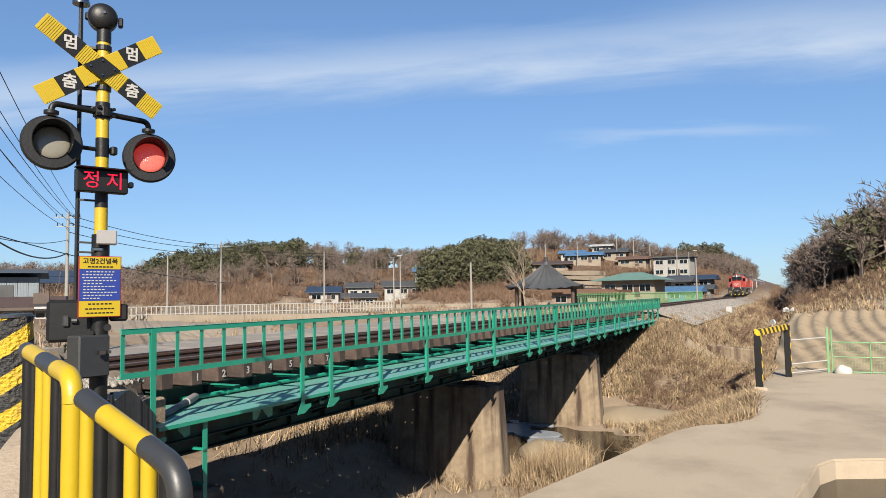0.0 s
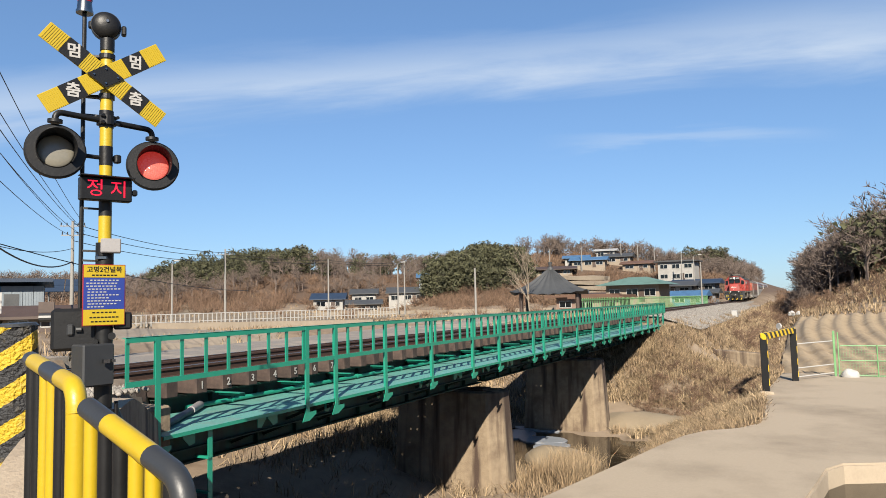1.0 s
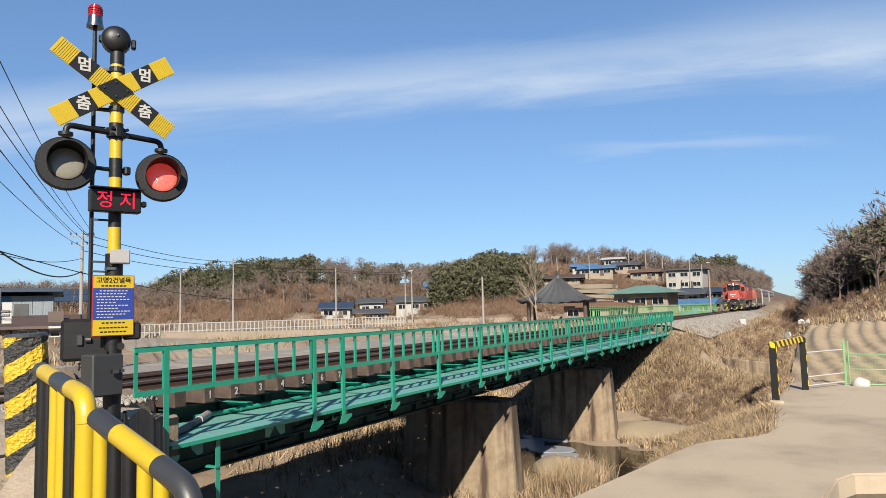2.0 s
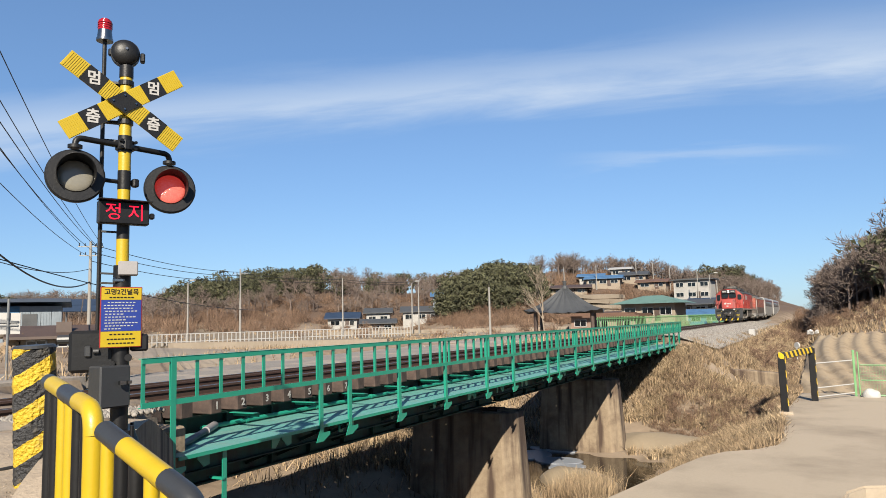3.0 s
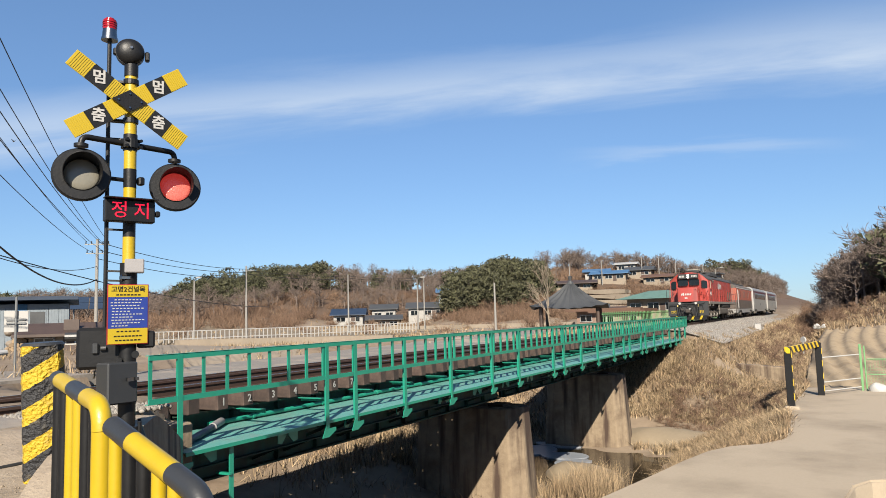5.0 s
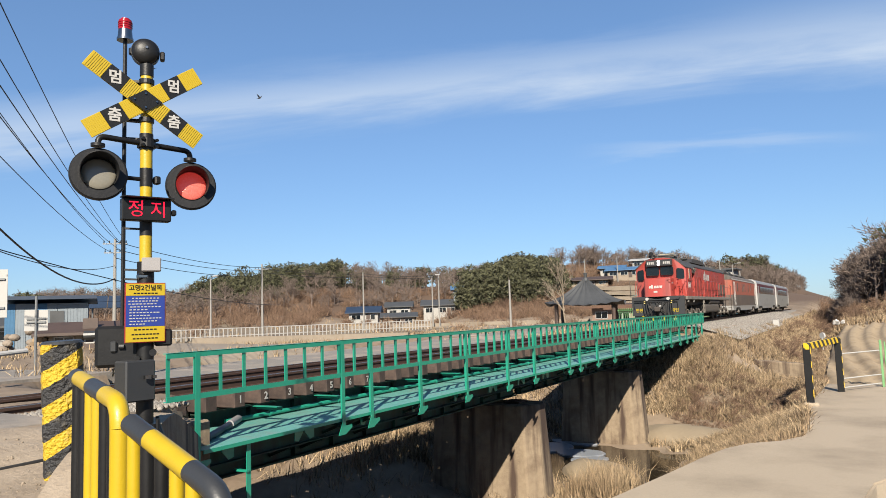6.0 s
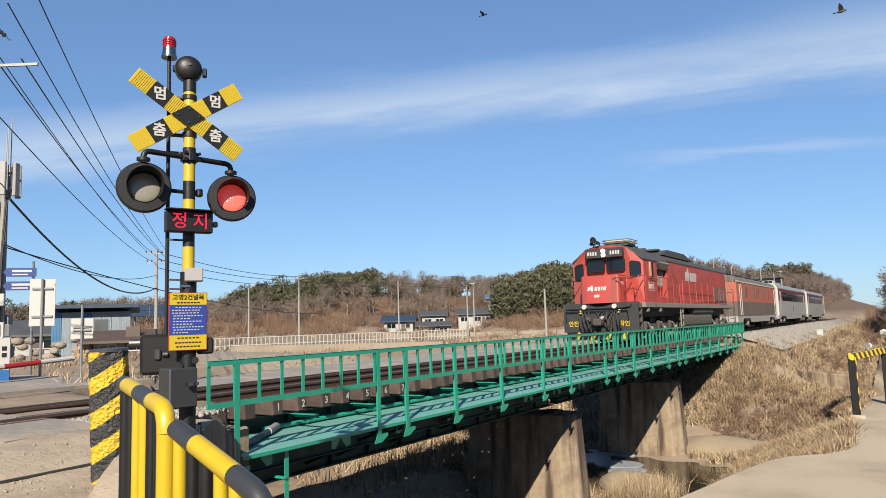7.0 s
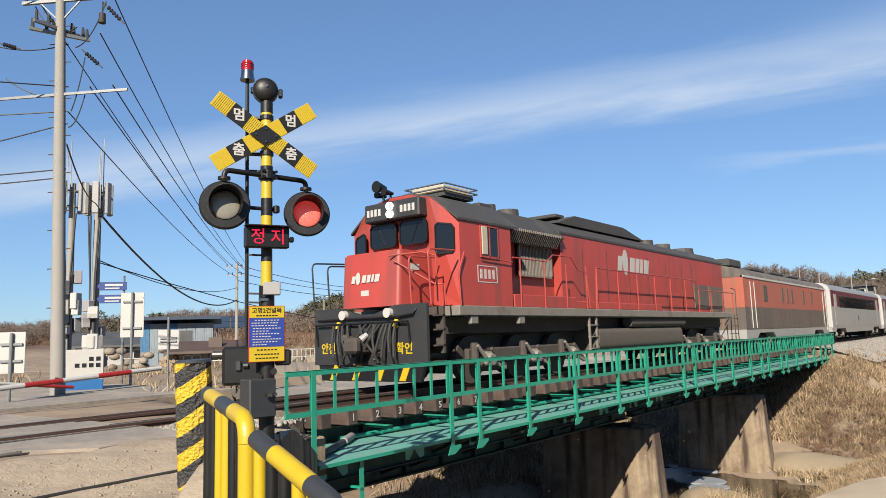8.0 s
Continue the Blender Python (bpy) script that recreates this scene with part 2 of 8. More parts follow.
def height(x, y):
    """The ground's height in metres; the rail heads are at 0."""
    x, y = np.asarray(x, dtype=float), np.asarray(y, dtype=float)
    near = sstep(5.0, 9.0, x)
    # fields beyond the track; lower land on the near side of it, past the stream
    z = -1.0 - 2.15 * sstep(3.0, 7.0, x) * sstep(4, 16, y)
    z = z + 0.05 * np.clip(y - 40, 0, 37) * sstep(7.5, 10, x)
    z = z + 0.06 * lumps(x, y, 0.35, 1.0) * sstep(8, 20, np.abs(x) + np.abs(y - 20) * 0.5)
    # stream bed between the abutments
    y_in = np.clip(4.25 + (4.79 - x) * 1.113 - 0.45, 3.1, 8.2)
    # unseen far bank drawn out so that its shadow covers the bed
    y_in = y_in + 3.2 * sstep(3.4, 4.4, -x)
    bed = sstep(0, 0.9, y - y_in) * (1 - sstep(32.5 - 0.25 * np.clip(x, 0, 12), 43.2, y))
    bed = bed * sstep(-20, -14, x) * (1 - sstep(22, 30, x))
    zb = -4.72 - 0.75 * np.exp(-((y - 27.2 + 0.10 * x) / 3.3) ** 2) + 0.07 * lumps(x, y, 1.1, 2.0)
    zb = zb + 1.75 * (1 - sstep(-7.0, 1.5, x)) * (1 - sstep(24.0, 27.5, y))
    z = z * (1 - bed) + zb * bed
    # grassy bank between the farm road and the stream
    m = sstep(18.5, 21.5, y) * sstep(4.2, 5.6, x + 0.25 * (y - 21)) * (1 - sstep(40.0, 43.0, y)) * (1 - sstep(8.6, 9.2, x))
    z = np.maximum(z, (-3.12 - 0.42 * np.clip(8.3 - x, 0, 9) + 0.06 * lumps(x, y, 1.4, 0.6)) * m - 6.0 * (1 - m))
    # embankment beyond the bridge, level yard at the crossing
    on = sstep(-0.8, 1.4, y - 44.0)
    top = -0.42 - np.clip(np.abs(x) - 2.7, 0, 9) * 0.52 + 0.05 * lumps(x, y, 1.3, 4.0) * (np.abs(x) > 2.7)
    z = np.where((on > 0) & (y < 300), np.maximum(z, z * (1 - on) + top * on), z)
    edge = 1 - sstep(0, 0.6, y - (y_in - 0.3))
    yard = -0.075 - 0.235 * sstep(2.3, 4.1, x) - 0.11 * sstep(4.4, 6.4, x) - 0.3 * sstep(7.0, 9.5, x) - 0.55 * sstep(12, 30, -x) + 0.012 * lumps(x, y, 2.1, 3.0)
    z = np.maximum(z, z * (1 - edge) + yard * edge)
    side = sstep(0, 4, -x - 2.0) * (1 - sstep(18, 30, -x)) * sstep(22, 34, y) * (1 - sstep(60, 90, y))
    z = z + side * 0.45
    # hills
    z = z + sstep(85, 125, np.hypot(x, y)) * (
        hump(x, y, -118, 158, 36, 38, 10.5) + hump(x, y, -92, 215, 44, 36, 8.5) + hump(x, y, -200, 150, 55, 40, 6.5) + hump(x, y, -290, 120, 90, 60, 6.5) + hump(x, y, -77, 143, 17, 15, -4.2) + hump(x, y, -380, 40, 90, 50, 2.5)
        + hump(x, y, -60, 155, 14, 15, 5.5) + hump(x, y, -44, 203, 40, 38, 11.6) + hump(x, y, -75, 305, 65, 34, 13) + hump(x, y, -24, 330, 19, 40, 11))
    # slightly higher yard round the sheds
    z = z + 0.55 * sstep(22, 32, -x) * (1 - sstep(55, 70, -x)) * sstep(6, 15, y) * (1 - sstep(34, 39, y))
    rise = sstep(74, 112, y) * sstep(7.0, 27.0, x) * 8.5 + sstep(80, 150, y) * sstep(22, 60, x) * 8
    return z + rise


def axis(bits):
    out = []
    for a, b, s in bits:
        out += list(np.arange(a, b, s))
    return np.array(out + [bits[-1][1]])


gx = axis([(-2500, -400, 140), (-400, -60, 8), (-60, -14, 2), (-14, 16, 0.4), (16, 60, 2), (60, 400, 12), (400, 2500, 140)])
gy = axis([(-2500, -200, 150), (-200, -12, 8), (-12, 46, 0.4), (46, 110, 1.5), (110, 420, 6), (420, 2500, 140)])
GX, GY = np.meshgrid(gx, gy)
GZ = height(GX, GY)
nx, ny = len(gx), len(gy)
idx = np.arange(nx * ny).reshape(ny, nx)
quads = np.stack([idx[:-1, :-1], idx[:-1, 1:], idx[1:, 1:], idx[1:, :-1]], -1).reshape(-1, 4)
ground = raw("ground", np.stack([GX, GY, GZ], -1).reshape(-1, 3), quads, M_SOIL)
ground.data.shade_smooth()
tagged(ground, "dry winter ground of bare soil and straw-coloured grass", "ground", kind="structure")

# mountains far off beyond the plain, with haze painted into their pale blue
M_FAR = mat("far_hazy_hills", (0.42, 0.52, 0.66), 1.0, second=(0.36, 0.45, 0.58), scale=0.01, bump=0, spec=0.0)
vs, fs = [], []
for i in range(90):
    a = radians(-112 + i)
    r = 1900 + 150 * math.sin(i * 0.4)
    top = 52 + 26 * noise.noise(Vector((i * 0.16, 0, 0))) + 9 * noise.noise(Vector((i * 0.5, 3, 0)))
    for rr, z in ((r - 320, -6), (r - 150, top * 0.55), (r, top), (r + 160, -6)):
        vs.append((rr * math.sin(a), rr * math.cos(a), z))
for i in range(89):
    for k in range(3):
        fs.append((i * 4 + k, i * 4 + k + 1, (i + 1) * 4 + k + 1, (i + 1) * 4 + k))
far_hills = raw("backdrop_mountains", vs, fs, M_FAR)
far_hills.data.shade_smooth()
tagged(far_hills, "pale blue distant mountain ridge beyond the plain", "mountains", kind="structure")

bm = bmesh.new()
prism(bm, [(-8, 18), (24, 18), (24, 36), (-8, 36)], 2, -5.4, -4.94)
tagged(part("water", bm, M_WATER), "shallow still brown stream water below the bridge", "water", kind="structure")

bm = bmesh.new()
SLAB = [(3.2, 7.0), (4.7, 13.0), (5.42, 16.3), (5.85, 18.3), (6.2, 20.1), (6.6, 21.7), (7.1, 22.7), (7.9, 23.4), (8.4, 24.4), (8.5, 26.0), (8.4, 28.7), (8.2, 31.5), (8.7, 40), (14, 40.2), (30, 39.5), (30, 20.6), (11.5, 19.9), (10.5, 19.4), (10.15, 18.7), (9.9, 17.0), (9.6, 15.2), (8.2, 7.0)]
prism(bm, SLAB, 2, -5.0, -3.0)
bmesh.ops.bevel(bm, geom=[e for e in bm.edges if all(v.co.z > -3.1 for v in e.verts)], offset=0.05, segments=2, affect="EDGES")
tagged(part("road", bm, M_SLAB), "pale worn concrete farm road across the stream", "road", kind="structure")

bm = bmesh.new()
prism(bm, [(9.2, 8), (26, 8), (26, 20.4), (9.2, 20.4)], 2, -3.7, -3.46)
tagged(part("water_pool", bm, M_WATER), "still brown pool beside the concrete road", "water", kind="structure")

M_ASPH = mat("grey_asphalt", (0.42, 0.375, 0.325), 0.9, second=(0.28, 0.25, 0.215), scale=9, amount=0.9, stain=(0.64, 0.52, 0.40), stain_scale=0.6, stain_at=(0.48, 0.68), bump=0.4, bump_scale=60)
M_PALE = mat("pale_road", (0.46, 0.38, 0.29), 0.9, second=(0.33, 0.27, 0.20), scale=3, stain=(0.34, 0.28, 0.21), stain_scale=0.3, stain_at=(0.45, 0.7), bump=0.2)


def strip(name, left, right, mat_s, label, lift):
    """A road as a thick sheet that follows the ground between two lines of points."""
    vs, fs = [], []
    for i, (a, b) in enumerate(zip(left, right)):
        for k in range(7):
            t = k / 6
            x, y = a[0] + (b[0] - a[0]) * t, a[1] + (b[1] - a[1]) * t
            vs.append((x, y, lift(x, y)))
    n = len(left)
    for i in range(n - 1):
        for k in range(6):
            fs.append((i * 7 + k, i * 7 + k + 1, (i + 1) * 7 + k + 1, (i + 1) * 7 + k))
    o = raw(name, vs, fs, mat_s)
    tagged(o, label, "road", kind="structure")
    o.data.shade_flat()
    sol = o.modifiers.new("depth", "SOLIDIFY")
    sol.thickness, sol.offset = 0.25, -1
    return o


def top_of(x, y):
    return float(height(x, y))


ys = list(np.linspace(-30, 5.2, 60))
strip("road_crossing", [(-5.2, y) for y in ys], [(2.05 + 0.22 * math.sin(y * 1.7) + 0.1 * math.sin(y * 5.1), y) for y in ys], M_ASPH, "grey worn asphalt level crossing between the rails", lambda x, y: -0.035 if abs(x) < 2 else -0.06)
ys = list(np.linspace(-30, 110, 60))
strip("road_side", [(-12.5 - 0.12 * max(0, y - 20), y) for y in ys], [(-4.1 - 0.16 * max(0, y - 20), y) for y in ys], M_ASPH, "grey asphalt lane running beside the railway", lambda x, y: max(top_of(x, y), -0.75) + 0.05)

M_SLOT = mat("dark_rail_slot", (0.06, 0.05, 0.045), 0.9, second=(0.12, 0.10, 0.08), scale=9, bump=0.3)
for k, x in enumerate((-0.66, 0.66, -0.92, 0.92)):
    bm = bmesh.new()
    box(bm, (x, -12.3, -0.055), (0.075 if k < 2 else 0.10, 35.0, 0.05))
    tagged(part("trim_rail_slot_%d" % (k + 1), bm, M_SLOT), "dark gap in the asphalt beside a rail", "rail slot", kind="structure")
for k, (x, w) in enumerate(((1.42, 0.05), (1.86, 0.035))):
    bm = bmesh.new()
    n = 40
    for i in range(n):
        y0, y1 = -14 + 19 * i / n, -14 + 19 * (i + 1) / n
        a, b = x + 0.05 * noise.noise(Vector((x, y0 * 0.7, 0))), x + 0.05 * noise.noise(Vector((x, y1 * 0.7, 0)))
        bar(bm, (a, y0, -0.062), (b, y1, -0.062), w * (0.8 + 0.4 * noise.noise(Vector((y0, x, 3)))), 0.012)
    tagged(part("trim_seam_%d" % (k + 1), bm, M_SLOT), "dark worn seam in the crossing's surface", "seam", kind="structure")
bm = bmesh.new()
pts = [(3.55 + 0.06 * math.sin(y * 1.3), y, float(height(3.55, y)) + 0.03) for y in np.linspace(-6, 4.3, 30)]
pipe(bm, pts, 0.018, 8)
tagged(part("ground_cable", bm, M_RUBBER), "black cable lying across the dirt yard", "cable")

# trodden sandy dirt between the crossing and the guard rails
M_YARD = mat("trodden_sand", (0.60, 0.485, 0.355), 0.95, second=(0.47, 0.37, 0.265), scale=7, amount=0.9, stain=(0.37, 0.29, 0.21), stain_scale=0.7, stain_at=(0.5, 0.72), bump=0.8, bump_scale=22)
ux, uy = np.linspace(0, 1, 60), np.linspace(-9, 4.9, 140)
SX, SY = np.meshgrid(ux, uy)
right = np.clip(6.6 + 0.35 * np.sin(SY * 1.3) + 0.15 * np.sin(SY * 3.7), 0, 4.79 + (4.0 - SY) / 1.113)
left_e = 1.93 + 0.16 * np.sin(SY * 2.3) + 0.07 * np.sin(SY * 7.0)
SX = left_e + (right - left_e) * SX
rim = np.minimum(np.minimum(SX - left_e, right - SX), np.minimum(SY + 9, 4.9 - SY))
SZ = height(SX, SY) + 0.028 * np.clip(rim / 0.3, -1, 1) - 0.010 + 0.006 * lumps(SX, SY, 6.0, 1.0)
ii = np.arange(SX.size).reshape(SX.shape)
yard_o = raw("ground_yard", np.stack([SX, SY, SZ], -1).reshape(-1, 3), np.stack([ii[:-1, :-1], ii[:-1, 1:], ii[1:, 1:], ii[1:, :-1]], -1).reshape(-1, 4), M_YARD)
yard_o.data.shade_smooth()
tagged(yard_o, "bright trodden sandy dirt beside the level crossing", "dirt", kind="structure")
# ---- bridge ----
RX, Y0, Y1 = 2.50, 6.31, 43.98
ZT, ZB, ZW = 0.599, 0.028, -0.686
POSTS = [6.79, 9.83, 10.64, 12.3, 14.24, 16.42, 18.14, 20.88, 21.84, 23.63, 25.57, 27.74, 29.29, 30.26, 32.32, 33.2, 35.01, 37.01, 38.72, 40.32, 41.58, 43.3]


def angle_bar(bm, a, b, w, t, side):
    """An L-shaped upright of flange w and thickness t; side: which way the second flange looks."""
    y = (a[1] + b[1]) / 2
    box(bm, ((a[0] + b[0]) / 2, y, (a[2] + b[2]) / 2), (t, w, b[2] - a[2]))
    box(bm, (a[0] - side * w / 2, y + w / 2 - t / 2, (a[2] + b[2]) / 2), (w, t, b[2] - a[2]))


def build_bridge():
    br = thing("railway_bridge", "green-painted steel railway bridge with side walkway on concrete piers", "bridge")
    rail = part("railing_top", (lambda b: (box(b, (RX, (Y0 + Y1) / 2, ZT - 0.03), (0.012, Y1 - Y0, 0.065)), box(b, (RX - 0.03, (Y0 + Y1) / 2, ZT), (0.072, Y1 - Y0, 0.01)), b)[-1])(bmesh.new()), M_GREEN, br)
    part("railing_bottom", (lambda b: (box(b, (RX, (Y0 + Y1) / 2, ZB), (0.012, Y1 - Y0, 0.07)), box(b, (RX - 0.03, (Y0 + Y1) / 2, ZB - 0.03), (0.07, Y1 - Y0, 0.01)), b)[-1])(bmesh.new()), M_GREEN, br)
    bm = bmesh.new()
    angle_bar(bm, (0, 0, ZB), (0, 0, ZT - 0.01), 0.055, 0.01, 1)
    bal = mesh_of("baluster", bm, M_GREEN)
    n = 88
    for i in range(n + 1):
        piece("baluster", bal, br, pose(RX - 0.014, Y0 + 0.03 + (Y1 - Y0 - 0.06) * i / n, 0))
    bm = bmesh.new()
    angle_bar(bm, (0, 0, ZW - 0.22), (0, 0, ZT - 0.012), 0.085, 0.012, 1)
    prism(bm, [(-0.02, ZW - 0.12), (0.20, ZW - 0.12), (0.20, ZW - 0.17), (0.02, ZW - 0.26), (-0.16, ZW - 0.26), (-0.05, ZW - 0.05)], 0, 0.012, 0.022)
    pst = mesh_of("railing_post", bm, M_GREEN)
    bm = bmesh.new()
    bar(bm, (RX - 0.03, 0, ZW - 0.065), (0.82, 0, ZW - 0.065), 0.07, 0.08)
    bar(bm, (RX - 0.10, 0, ZW - 0.12), (0.85, 0, -1.40), 0.05, 0.05)
    brk = mesh_of("walkway_bracket", bm, M_SHADEGREEN)
    for y in POSTS:
        piece("railing_post", pst, br, pose(RX + 0.004, y, 0))
        piece("walkway_bracket", brk, br, pose(0, y, 0))
    # walkway deck, edge angle and inner pipe
    bm = bmesh.new()
    box(bm, (1.735, (Y0 + 0.6 + Y1) / 2, ZW - 0.005), (1.47, Y1 - Y0 - 0.6, 0.01))
    part("walkway_deck", bm, M_DECK, br, "worn pale green steel walkway plate")
    # Unseen far plate, added to widen the bridge's shadow on the bed
    bm = bmesh.new()
    box(bm, (-1.92, (Y0 + 1.8 + Y1) / 2, ZW - 0.005), (1.2, Y1 - Y0 - 1.8, 0.01))
    part("walkway_deck", bm, M_DECK, br, "unseen second walkway plate that widens the shadow below")
    bm = bmesh.new()
    box(bm, (2.476, (Y0 + 0.6 + Y1) / 2, ZW - 0.025), (0.012, Y1 - Y0 - 0.6, 0.05))
    box(bm, (1.00, (Y0 + 0.6 + Y1) / 2, ZW - 0.055), (0.012, Y1 - Y0 - 0.6, 0.09))
    part("walkway_edge", bm, M_GREEN, br)
    bm = bmesh.new()
    pipe(bm, [(1.07, 8.6, ZW + 0.06), (1.07, Y1, ZW + 0.06)], 0.038, 10)
    y = 9.6
    while y < 43:
        rod(bm, (1.07, y - 0.03, ZW + 0.06), (1.07, y + 0.03, ZW + 0.06), 0.05, None, 10)
        y += 1.9
    part("pipe", bm, M_GREEN, br)
    # short stubs beside the sleepers and gusset plates under the walkway
    bm = bmesh.new()
    box(bm, (1.50, 0, -0.43), (0.56, 0.10, 0.012))
    box(bm, (1.50, 0.045, -0.46), (0.56, 0.012, 0.06))
    stub = mesh_of("stub", bm, M_GREEN)
    y = 7.55
    while y < 43:
        piece("stub", stub, br, pose(0, y, 0))
        y += 1.55
    bm = bmesh.new()
    prism(bm, [(0, -0.03), (0.22, -0.05), (0.22, -0.10), (0.10, -0.22), (0, -0.20)], 0, -0.006, 0.006)
    gus = mesh_of("gusset", bm, M_GREEN)
    y, k = 7.6, 0
    while y < 43.2:
        piece("gusset", gus, br, pose(2.30, y, ZW - 0.02, 0, 0, 6 * (k % 3)) if k % 2 else pose(2.30, y, ZW - 0.02, 0, 0, 180))
        y += 0.46 if k % 2 else 1.25
        k += 1
    # girders
    for x in (-0.82, 0.82):
        for a, b in ((8.1, 20.3), (20.6, 31.9), (32.2, 43.7)):
            bm = bmesh.new()
            box(bm, (x, (a + b) / 2, -0.99), (0.02, b - a, 1.06))
            box(bm, (x, (a + b) / 2, -0.45), (0.30, b - a, 0.03))
            box(bm, (x, (a + b) / 2, -1.525), (0.30, b - a, 0.03))
            y = a + 0.1
            while y < b:
                box(bm, (x, y, -0.99), (0.22, 0.015, 1.04))
                y += 1.1
            part("girder", bm, M_SHADEGREEN, br, "stained green plate girder, darkened for the shade under the deck")
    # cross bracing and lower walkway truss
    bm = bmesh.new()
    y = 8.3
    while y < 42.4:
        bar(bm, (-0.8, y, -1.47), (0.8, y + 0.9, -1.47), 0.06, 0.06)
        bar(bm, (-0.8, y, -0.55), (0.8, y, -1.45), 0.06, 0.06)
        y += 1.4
    part("bracing", bm, M_SHADEGREEN, br)
    # channel beam that carries the walkway's outer half
    bm = bmesh.new()
    box(bm, (2.06, 25.4, ZW - 0.20), (0.012, 37.0, 0.26))
    box(bm, (2.11, 25.4, ZW - 0.32), (0.09, 37.0, 0.014))
    box(bm, (2.11, 25.4, ZW - 0.08), (0.09, 37.0, 0.014))
    part("walkway_beam", bm, M_SHADEGREEN, br, "stained green channel beam, darkened for the shade under the deck")
    return br


build_bridge()


def build_pier(y, w, zt, x0, x1, zb=-5.4):
    """A battered concrete pier under the deck at y."""
    p = thing("bridge_pier", "weathered stained concrete bridge pier standing in the stream bed", "pier", pose(0, y, 0), "piers of the bridge")
    bm = bmesh.new()
    h = w / 2
    nose = h * 0.55
    top = [(x0, -h), (x1 - nose, -h), (x1, -h * 0.45), (x1, h * 0.45), (x1 - nose, h), (x0, h)]
    vt = [bm.verts.new((a, b, zt)) for a, b in top]
    vb = [bm.verts.new((a + (0.22 if a > 0 else -0.22), b * 1.35, zb)) for a, b in top]
    bm.faces.new(vt)
    bm.faces.new(list(reversed(vb)))
    for i in range(6):
        j = (i + 1) % 6
        bm.faces.new((vt[i], vb[i], vb[j], vt[j]))
    bmesh.ops.recalc_face_normals(bm, faces=bm.faces[:])
    bmesh.ops.bevel(bm, geom=bm.edges[:], offset=0.04, segments=1, affect="EDGES")
    part("shaft", bm, M_CONC, p)
    for x in (0.82, -0.82):
        bm = bmesh.new()
        box(bm, (x, 0, zt + 0.03), (0.5, 0.6, 0.08))
        part("bearing", bm, M_RUST, p)
    return p


build_pier(20.45, 1.3, -1.78, -1.65, 1.68)
build_pier(32.05, 1.3, -1.78, -1.65, 1.68)

# near and far abutments
for y0, y1, zt in ((6.6, 8.4, -1.78), (43.4, 45.2, -1.78)):
    near = y0 < 10
    a = thing("abutment", "rough weathered concrete abutment at the bridge end", "abutment", None, "abutments")
    bm = bmesh.new()
    box(bm, (0.0, (y0 + y1) / 2, -3.6), (4.4, y1 - y0, 3.64), None, 0.05)
    part("seat_wall", bm, M_CONCSHADE if near else M_CONC, a)
    bm = bmesh.new()
    yc = y0 + 0.35 if near else y1 - 0.35
    box(bm, (0.0, yc, -1.1), (4.4, 0.7, 1.5), None, 0.04)
    part("back_wall", bm, M_CONC, a)
    if near:
        # slanting retaining wall from the signal to the bridge end
        p0, p1 = Vector((6.0, 2.9, 0)), Vector((2.30, 7.02, 0))
        along = (p1 - p0).normalized()
        nrm = Vector((-along.y, along.x, 0)) if along.y < 0 else Vector((along.y, -along.x, 0))
        bm = bmesh.new()
        cols = []
        for i in range(19):
            t = i / 18
            c = p0.lerp(p1, t)
            zt = 0.05 - 0.38 * max(0.0, 0.2 - t) / 0.2 if t < 0.62 else 0.05 - 0.60 * (t - 0.62) / 0.38
            row = []
            wd = 0.42 + 0.55 * max(0.0, t - 0.62) / 0.38
            for off, z in ((-wd, -5.2), (-wd, zt), (-wd * 0.5, zt + 0.02), (0.0, zt), (0.02, -1.0), (0.06, -5.2)):
                q = c + nrm * off + Vector((0, 0, z))
                q += Vector((noise.noise(q * 2.1), noise.noise(q * 2.7 + Vector((5, 0, 0))), noise.noise(q * 2.3 + Vector((0, 5, 0))))) * 0.014
                row.append(bm.verts.new(q))
            cols.append(row)
        for u, w in zip(cols, cols[1:]):
            for k in range(5):
                bm.faces.new((u[k], u[k + 1], w[k + 1], w[k]))
        bm.faces.new(cols[0])
        bm.faces.new(list(reversed(cols[-1])))
        bmesh.ops.recalc_face_normals(bm, faces=bm.faces[:])
        ww = part("wing_wall", bm, M_CONC, a, "cracked concrete wing wall under the signal, dirt on top")
        ww.data.materials.append(M_YARD)
        for f in ww.data.polygons:
            if f.normal.z > 0.6:
                f.material_index = 1
        bm = bmesh.new()
        box(bm, (2.40, 7.78, -1.85), (0.014, 0.08, 2.2))
        box(bm, (2.37, 7.81, -1.85), (0.07, 0.014, 2.2))
        for z in (-1.12, -1.6):
            box(bm, (2.30, 7.74, z), (0.26, 0.05, 0.03))
        part("prop", bm, M_GREEN, a, "green steel angle prop under the walkway")
    else:
        for p0, p1, hh in (((2.15, 42.95, -2.65), (7.6, 42.75, -3.00), 0.75), ((2.15, 42.2, -3.25), (7.2, 41.9, -3.80), 0.75)):
            bm = bmesh.new()
            bar(bm, p0, p1, 0.45, hh + 0.8, bev=0.05)
            bmesh.ops.subdivide_edges(bm, edges=bm.edges[:], cuts=3, use_grid_fill=True)
            for v in bm.verts:
                v.co += Vector((noise.noise(v.co), noise.noise(v.co * 2), noise.noise(v.co * 1.5))) * 0.06
            part("wing_wall", bm, M_CONC, a)

